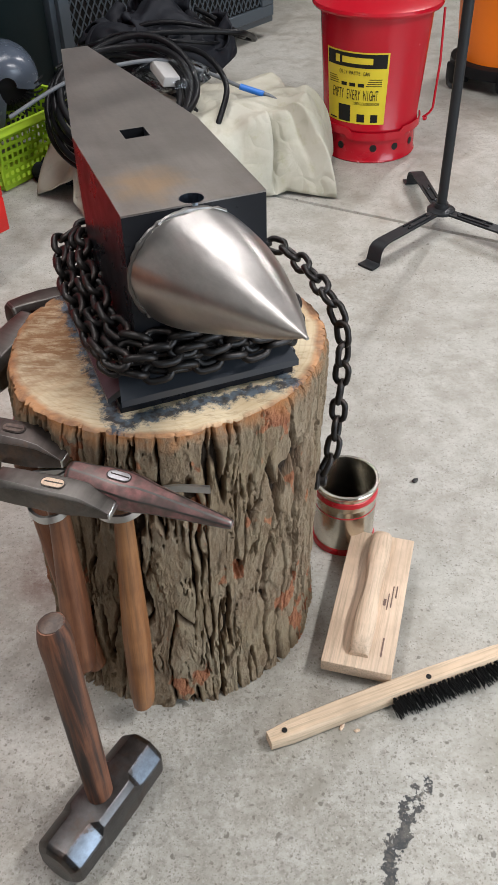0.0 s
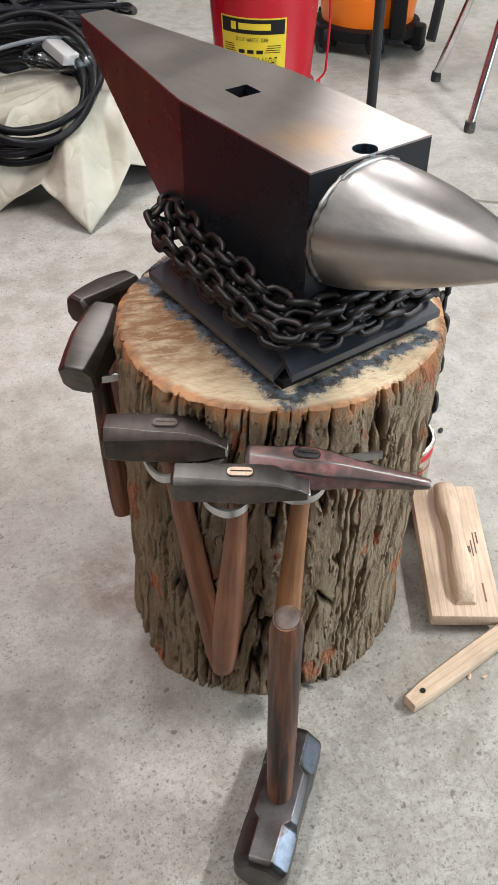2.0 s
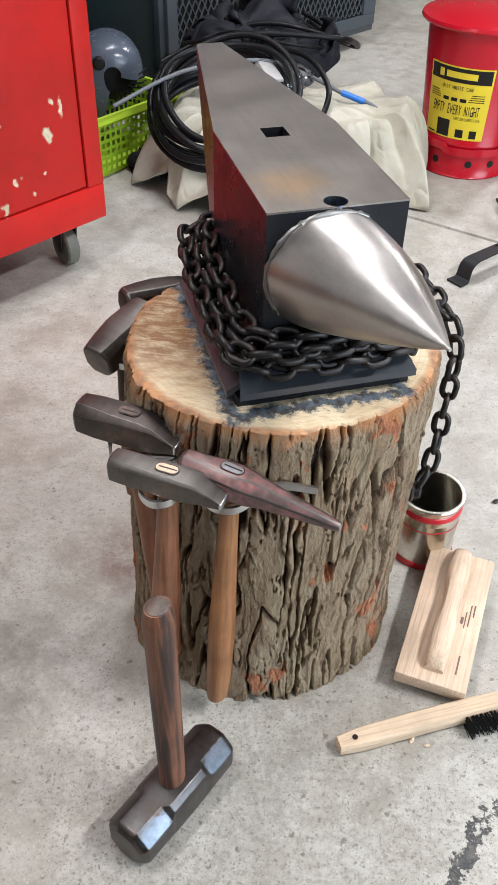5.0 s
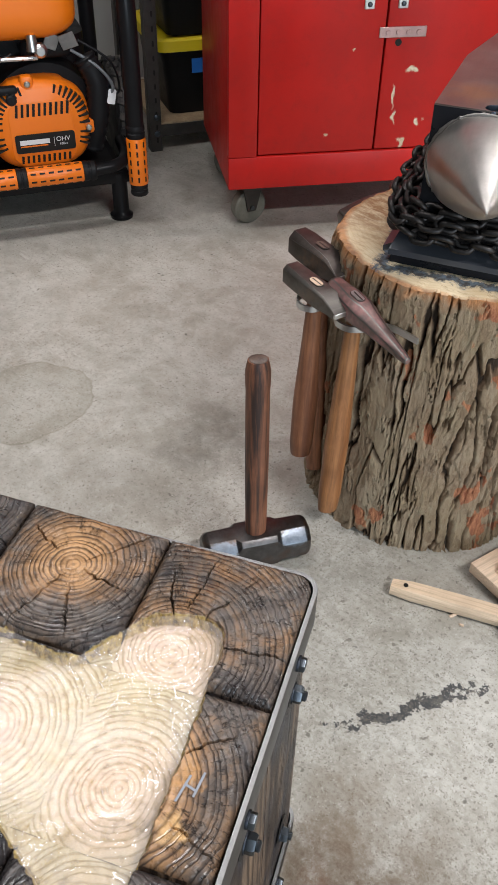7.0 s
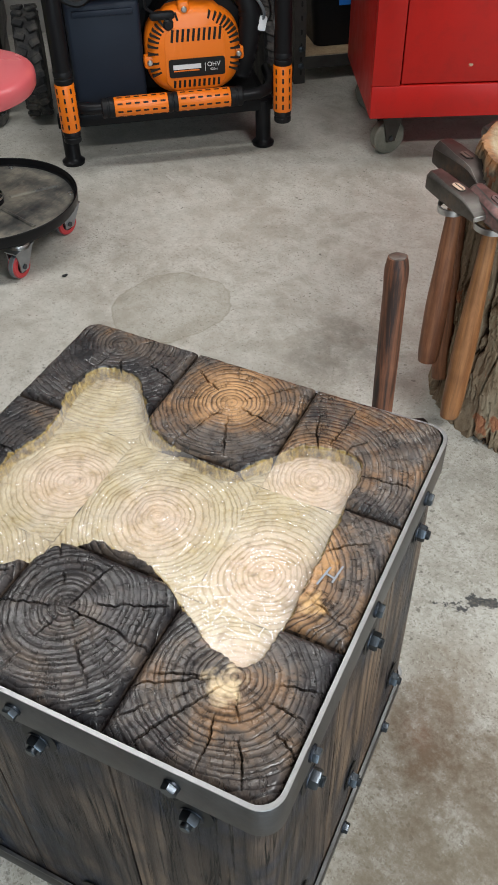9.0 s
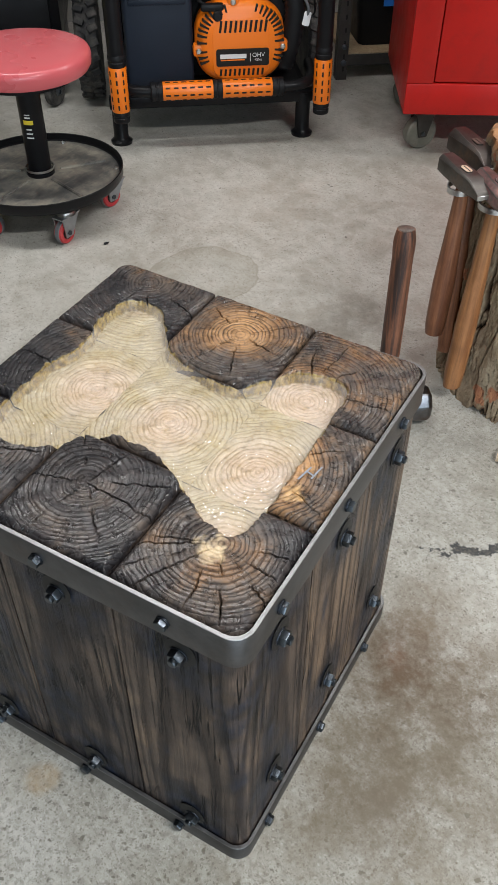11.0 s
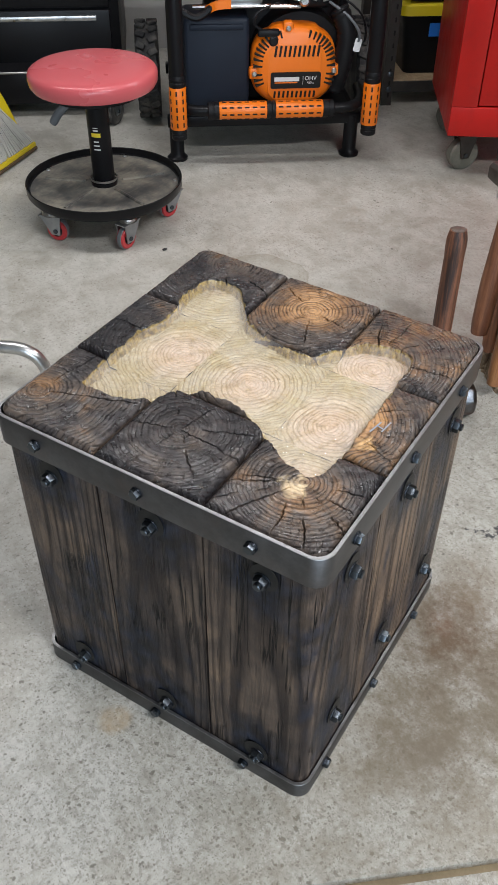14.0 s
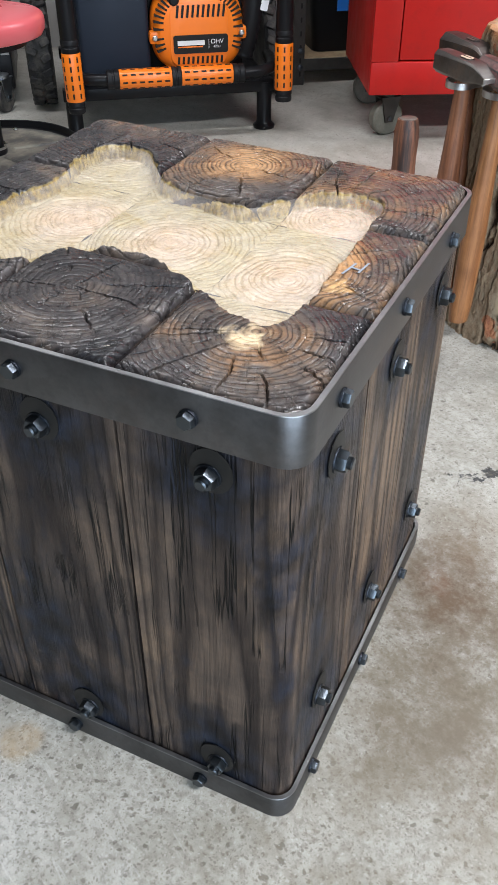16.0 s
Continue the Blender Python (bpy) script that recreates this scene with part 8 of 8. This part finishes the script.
    sweep(bm, spline([(0.10, 0.01, 0.415), (0.125, -0.004, 0.43), (0.165, -0.002, 0.432)], 4), 0, flat=(0.011, 0.003))
    part("choke_lever", bm, ORANGE, th, "orange choke lever")
    for k, (pts, r, mt) in enumerate((([(0.04, 0.02, 0.47), (0.02, 0.0, 0.43), (0.07, -0.005, 0.40), (0.12, 0.01, 0.43)], 0.010, CABLE),
                                      ([(0.44, 0.02, 0.43), (0.50, 0.0, 0.39), (0.53, 0.0, 0.34), (0.50, 0.02, 0.30)], 0.004, CABLE_GREY),
                                      ([(0.46, 0.02, 0.45), (0.53, 0.01, 0.40), (0.55, 0.02, 0.33), (0.52, 0.02, 0.31)], 0.003, CABLE),
                                      ([(0.30, 0.02, 0.43), (0.24, 0.0, 0.41), (0.23, -0.002, 0.38), (0.26, 0.0, 0.36)], 0.004, CABLE))):
        bm = nm()
        sweep(bm, spline(pts, 6), r, 8)
        part("wire", bm, mt, th)
    bm = nm()
    prism(bm, rounded(0.02, 0.035, 0.004, 2), 0, 0.001, pose(0.525, 0.0, 0.32, 80, 15, 0))
    part("tag", bm, WHITE_PLASTIC, th, "white paper tag on a wire")
    bm = nm()
    rings = []
    for k in range(17):
        s = k / 16
        q = max(0.03, 1 - abs(2 * s - 1) ** 5)
        rings.append([(x * (0.86 + 0.14 * q) + 0.235, 0.16 + y * (0.8 + 0.2 * q), 0.462 + 0.17 * s) for x, y in rounded(0.46, 0.36, 0.07, 6)])
    loft(bm, rings, True)
    tank = part("fuel_tank", bm, ORANGE, th, "orange moulded fuel tank")
    bm = nm()
    box(bm, 0.035, 0.002, 0.03, (0.215, -0.021, 0.52))
    part("sticker", bm, WHITE_PLASTIC, tank, "white sticker")
    # rear wheels with knobbly tyres
    for x in (-0.080, 0.62):
        c = Vector((x, 0.385, 0.148))
        bm = nm()
        lathe(bm, [(0.085, -0.03), (0.128, -0.036), (0.140, -0.028), (0.140, 0.028), (0.128, 0.036), (0.085, 0.03)], 40, Matrix.Translation(c) @ pose(0, 0, 0, 0, 90))
        wheel = part("wheel", bm, RUBBER, th, "knobbly black tyre")
        for k in range(22):
            a = radians(360 / 22 * k)
            for s in (-1, 1):
                bm = nm()
                box(bm, 0.030, 0.020, 0.010, (0, 0, 0), 0.002, 1, m=Matrix.Translation(c) @ Matrix.Rotation(a + s * 0.07, 4, "X") @ pose(s * 0.019, 0, 0.1435, 0, 0, s * 24))
                part("tread_block", bm, RUBBER, wheel)
        bm = nm()
        lathe(bm, [(0.086, -0.018), (0.05, -0.01), (0.02, -0.02), (0.02, 0.02), (0.05, 0.01), (0.086, 0.018)], 24, Matrix.Translation(c) @ pose(0, 0, 0, 0, 90))
        part("rim", bm, BLACK_TUBE, wheel)
    return th


generator()


# ---- rolling work stool ----
def work_stool():
    th = thing("rolling_stool", "rolling mechanic's stool with red padded seat and dusty tray", "stool", m=pose(-1.237, 0.336, 0, 0, 0, 20))
    bm = nm()
    lathe(bm, [(0.138, 0.346), (0.149, 0.349), (0.155, 0.358), (0.1565, 0.372), (0.1560, 0.380), (0.153, 0.386), (0.147, 0.390), (0.136, 0.393), (0.12, 0.396), (0.06, 0.401), (0.001, 0.402)], 72)
    part("seat", bm, VINYL, th, "padded red vinyl seat")
    bm = nm()
    lathe(bm, [(0.115, 0.330), (0.115, 0.346), (0.001, 0.346)], 32)
    part("seat_plate", bm, BLACK_TUBE, th)
    bm = nm()
    lathe(bm, [(0.034, 0.088), (0.034, 0.106), (0.028, 0.108), (0.028, 0.298), (0.024, 0.301), (0.016, 0.303), (0.016, 0.334)], 28)
    col = part("column", bm, BLACK_TUBE, th, "black gas lift column")
    bm = nm()
    lathe(bm, [(0.0345, 0.110), (0.0345, 0.116)], 28, cap=False)
    part("ring", bm, BRIGHT, col)
    # print on the side that faces the timber seat
    for k, (z, w, h) in enumerate(((0.196, 0.016, 0.003), (0.206, 0.014, 0.003), (0.216, 0.012, 0.003), (0.229, 0.022, 0.010), (0.244, 0.012, 0.003), (0.251, 0.012, 0.002))):
        bm = nm()
        loft(bm, [[(r * math.cos(radians(a)), r * math.sin(radians(a)), z + q) for r, q in ((0.0275, 0), (0.0284, 0), (0.0284, h), (0.0275, h))] for a in [-62 - w * 1100 + w * 2200 / 6 * n for n in range(7)]], True)
        part("print", bm, YELLOW_LABEL if k == 3 else WHITE_PLASTIC, col, "small print as bars")
    bm = nm()
    lathe(bm, [(0.034, 0.0985), (0.180, 0.0945), (0.192, 0.0955), (0.198, 0.098), (0.199, 0.112), (0.2015, 0.1135), (0.203, 0.112), (0.202, 0.092), (0.196, 0.084), (0.182, 0.082), (0.034, 0.084)], 80, cap=False)
    bm.faces.ensure_lookup_table()
    for f in bm.faces:
        if max(Vector((v.co.x, v.co.y)).length for v in f.verts) > 0.194:
            f.material_index = 1
    tray = part("tray", bm, [PAN, BLACK_TUBE], th, "dusty black round tool tray")
    red = plain("caster_red", (0.45, 0.035, 0.04), 0.4)
    for k in range(5):
        turn = radians(72 * k + 28)
        bm = nm()
        sweep(bm, [(q * math.cos(turn + 0.6), q * math.sin(turn + 0.6), z) for q, z in ((0.05, 0.0972), (0.165, 0.0942))], 0.005, 8)
        part("rib", bm, PAN, tray)
        a = turn + radians(18)
        caster_parts(th, pose(0.172 * math.cos(a), 0.172 * math.sin(a), 0, 0, 0, (-95, -60, -75, 20, -85)[k]), 0.029, 0.020, red, ENGINE, False, CABLE_GREY, 0.014)
        bm = nm()
        lathe(bm, [(0.006, 0), (0.005, 0.003), (0.002, 0.004)], 10, pose(0.185 * math.cos(a), 0.185 * math.sin(a), 0.0948))
        part("rivet", bm, BRIGHT, tray)
    bm = nm()
    turned = pose(0, 0, 0, 0, 0, -20)
    sweep(bm, spline([(-0.005, -0.02, 0.322), (-0.025, -0.045, 0.315), (-0.05, -0.075, 0.285), (-0.064, -0.095, 0.252)], 5), [0.006] * 7 + [0.011] * 8 + [0.009], 10, m=turned)
    part("lever", bm, CABLE_GREY, th, "grey height lever")


work_stool()


# ---- tool chest, shelving, totes ----
def tool_chest():
    th = thing("tool_chest", "black tool chest with aluminium drawer pulls on casters", "tool chest", m=pose(-1.983, 0.732, 0, 0, 0, 63))
    bm = nm()
    W, D = 0.72, 0.46
    box(bm, W, D, 0.84, (-W / 2 + 0.02, D / 2 + 0.022, 0.53), 0.006)
    part("body", bm, BLACK_TUBE, th)
    z = 0.125
    for h in (0.185, 0.105, 0.14, 0.14, 0.14):
        bm = nm()
        box(bm, W - 0.06, 0.02, h - 0.008, (-W / 2 + 0.02, 0.012, z + h / 2), 0.004)
        dr = part("drawer", bm, BLACK_TUBE, th, "black drawer front")
        bm = nm()
        box(bm, W - 0.13, 0.012, 0.016, (-W / 2 + 0.012, -0.003, z + h - 0.026), 0.003)
        part("pull", bm, BRIGHT, dr, "brushed aluminium pull")
        z += h
    bm = nm()
    box(bm, W, 0.42, 0.105, (-W / 2 + 0.02, 0.12, 0.0975), 0.005)
    base = part("base", bm, BLACK_TUBE, th, "low black base")
    bm = nm()
    box(bm, W - 0.01, 0.006, 0.006, (-W / 2 + 0.02, -0.092, 0.146), 0.001, 1)
    part("trim", bm, BRIGHT, base, "thin aluminium trim")
    caster_parts(th, pose(-0.015, -0.160, 0, 0, 0, 60), 0.043, 0.026, RUBBER, ENGINE)
    for x in (-0.06, -0.60):
        caster_parts(th, pose(x, 0.07, 0, 0, 0, 30), 0.046, 0.028, RUBBER, CABLE_GREY)


tool_chest()


def shelving():
    th = thing("shelf_unit", "black slotted-angle shelf unit with plywood shelf", "shelving", m=pose(-1.518, 1.522, 0, 0, 0, 63))
    W, D = 0.95, 0.45
    hole = nm()
    prism(hole, rounded(0.006, 0.016, 0.003, 3), 0, 0.0008, pose(0, 0, 0, 90))
    hole_me = finish(hole, "slot", BLACK_INK, 0)
    for x in (0, W):
        for y in (0, D):
            s, q = (1 if x == 0 else -1), (1 if y == 0 else -1)
            bm = nm()
            box(bm, 0.036, 0.003, 1.55, (x, y, 0.775))
            box(bm, 0.003, 0.036, 1.55, (x - s * 0.0165, y + q * 0.0195, 0.775))
            up = part("upright", bm, ANGLE_IRON, th, "black slotted angle upright")
            if x == 0 and y == 0:
                for k in range(16):
                    ob = new("slot", hole_me)
                    ob.parent = up
                    ob.matrix_local = pose(0.004, -0.0019, 0.035 + 0.04 * k)
                for z in (0.055, 0.105):
                    bm = nm()
                    lathe(bm, [(0.009, 0), (0.009, 0.004), (0.005, 0.006)], 12, rodm((0.004, -0.002, z), (0.004, -1, z)))
                    part("bolt", bm, BOLT, up)
    for z in (0.06, 0.62, 1.15):
        bm = nm()
        for y in (0.006, D - 0.006):
            box(bm, W, 0.003, 0.036, (W / 2, y, z), 0.001, 1)
            box(bm, W, 0.02, 0.003, (W / 2, y + (0.01 if y < 0.1 else -0.01), z - 0.016))
        part("rail", bm, ANGLE_IRON, th, "black angle rail")
        bm = nm()
        box(bm, W - 0.01, D - 0.03, 0.016, (W / 2, D / 2, z + 0.012), 0.001, 1)
        part("shelf", bm, PLYWOOD, th, "plywood shelf")

    def tote(m, label):
        t = thing("storage_tote", label, "storage box", "totes on the shelf", m=m)
        bm = nm()
        loft(bm, [[(x * k, y * k, z) for x, y in rounded(0.46, 0.34, 0.03, 4)] for k, z in ((0.86, 0.0), (0.87, 0.004), (0.98, 0.20), (1.0, 0.205))], True)
        part("tub", bm, BLACK_PLASTIC, t, "black plastic tub")
        bm = nm()
        loft(bm, [[(x * k, y * k, z) for x, y in rounded(0.48, 0.36, 0.03, 4)] for k, z in ((0.97, 0.190), (1.0, 0.192), (1.0, 0.222), (0.97, 0.228), (0.90, 0.228), (0.89, 0.218))], True)
        part("lid", bm, YELLOW_PLASTIC, t, "yellow snap-on lid")
        bm = nm()
        box(bm, 0.055, 0.002, 0.042, (-0.105, -0.1655, 0.145))
        part("label", bm, BLUE_PLASTIC, t, "blue paper label")
        return t

    base = Matrix.Translation((-1.518, 1.522, 0)) @ pose(0, 0, 0, 0, 0, 63)
    tote(base @ pose(0.27, 0.225, 0.081), "black storage tote with yellow lid on plywood shelf")
    tote(base @ pose(0.27, 0.225, 0.081 + 0.2285), "black storage tote stacked on another tote")


shelving()


# ---- odds at the edges ----
def bent_tube():
    th = thing("bent_tube_stand", "bent galvanised steel tube standing on the floor", "tube")
    bm = nm()
    sweep(bm, spline([(-0.73, -0.40, 0.0), (-0.73, -0.40, 0.07), (-0.72, -0.38, 0.115), (-0.69, -0.31, 0.135), (-0.60, -0.17, 0.135), (-0.565, -0.125, 0.125), (-0.55, -0.105, 0.085), (-0.545, -0.10, 0.0)], 8), 0.0125, 14)
    part("tube", bm, BRIGHT, th, "galvanised tube")


bent_tube()


def dustpan():
    """An upright pan with a pale brush lying in it."""
    at = pose(-1.812, 0.314, 0.0, 0, 0, -52.3)
    th = thing("yellow_dustpan", "yellow plastic dustpan with dark lip standing on the floor", "dustpan", m=at)
    bm = nm()
    shape = spline([(0.0, 0.0), (-0.002, 0.06), (0.004, 0.115), (0.015, 0.17), (0.035, 0.215), (0.075, 0.255), (0.15, 0.27), (0.23, 0.25), (0.285, 0.18), (0.3, 0.0)], 4)
    shape = [(p[0], p[1]) for p in shape]
    back = [[(x, -0.3 * max(z - 0.04, 0) + q, z) for x, z in shape] for q in (-0.006, 0.0)]
    loft(bm, back, True)
    part("back", bm, YELLOW_PLASTIC, th, "yellow moulded back")
    bm = nm()
    box(bm, 0.306, 0.05, 0.022, (0.15, 0.022, 0.015), 0.004)
    part("floor_strip", bm, YELLOW_PLASTIC, th)
    bm = nm()
    box(bm, 0.300, 0.010, 0.009, (0.15, 0.0475, 0.0085), 0.002)
    part("lip", bm, BROWN_LIP, th, "dark brown lip")
    br = thing("hand_brush", "pale grey bristle brush lying in the yellow dustpan", "brush", m=at)
    rng = random.Random(8)
    bm = nm()
    for k in range(170):
        u = rng.random()
        foot = (0.006 + 0.285 * u, 0.030 + 0.012 * rng.random(), 0.0275)
        head = (0.125 + 0.10 * u, 0.002 + 0.012 * rng.random(), 0.185)
        mid = tuple((p + q) / 2 + rng.uniform(-0.004, 0.004) for p, q in zip(foot, head))
        sweep(bm, [foot, mid, head], [0.0036, 0.003, 0.0024], 5)
    part("bristles", bm, PALE_BRISTLE, br, "pale grey bristles")
    bm = nm()
    box(bm, 0.115, 0.030, 0.05, (0.175, 0.008, 0.205), 0.008)
    part("head", bm, YELLOW_PLASTIC, br, "yellow brush head")


dustpan()
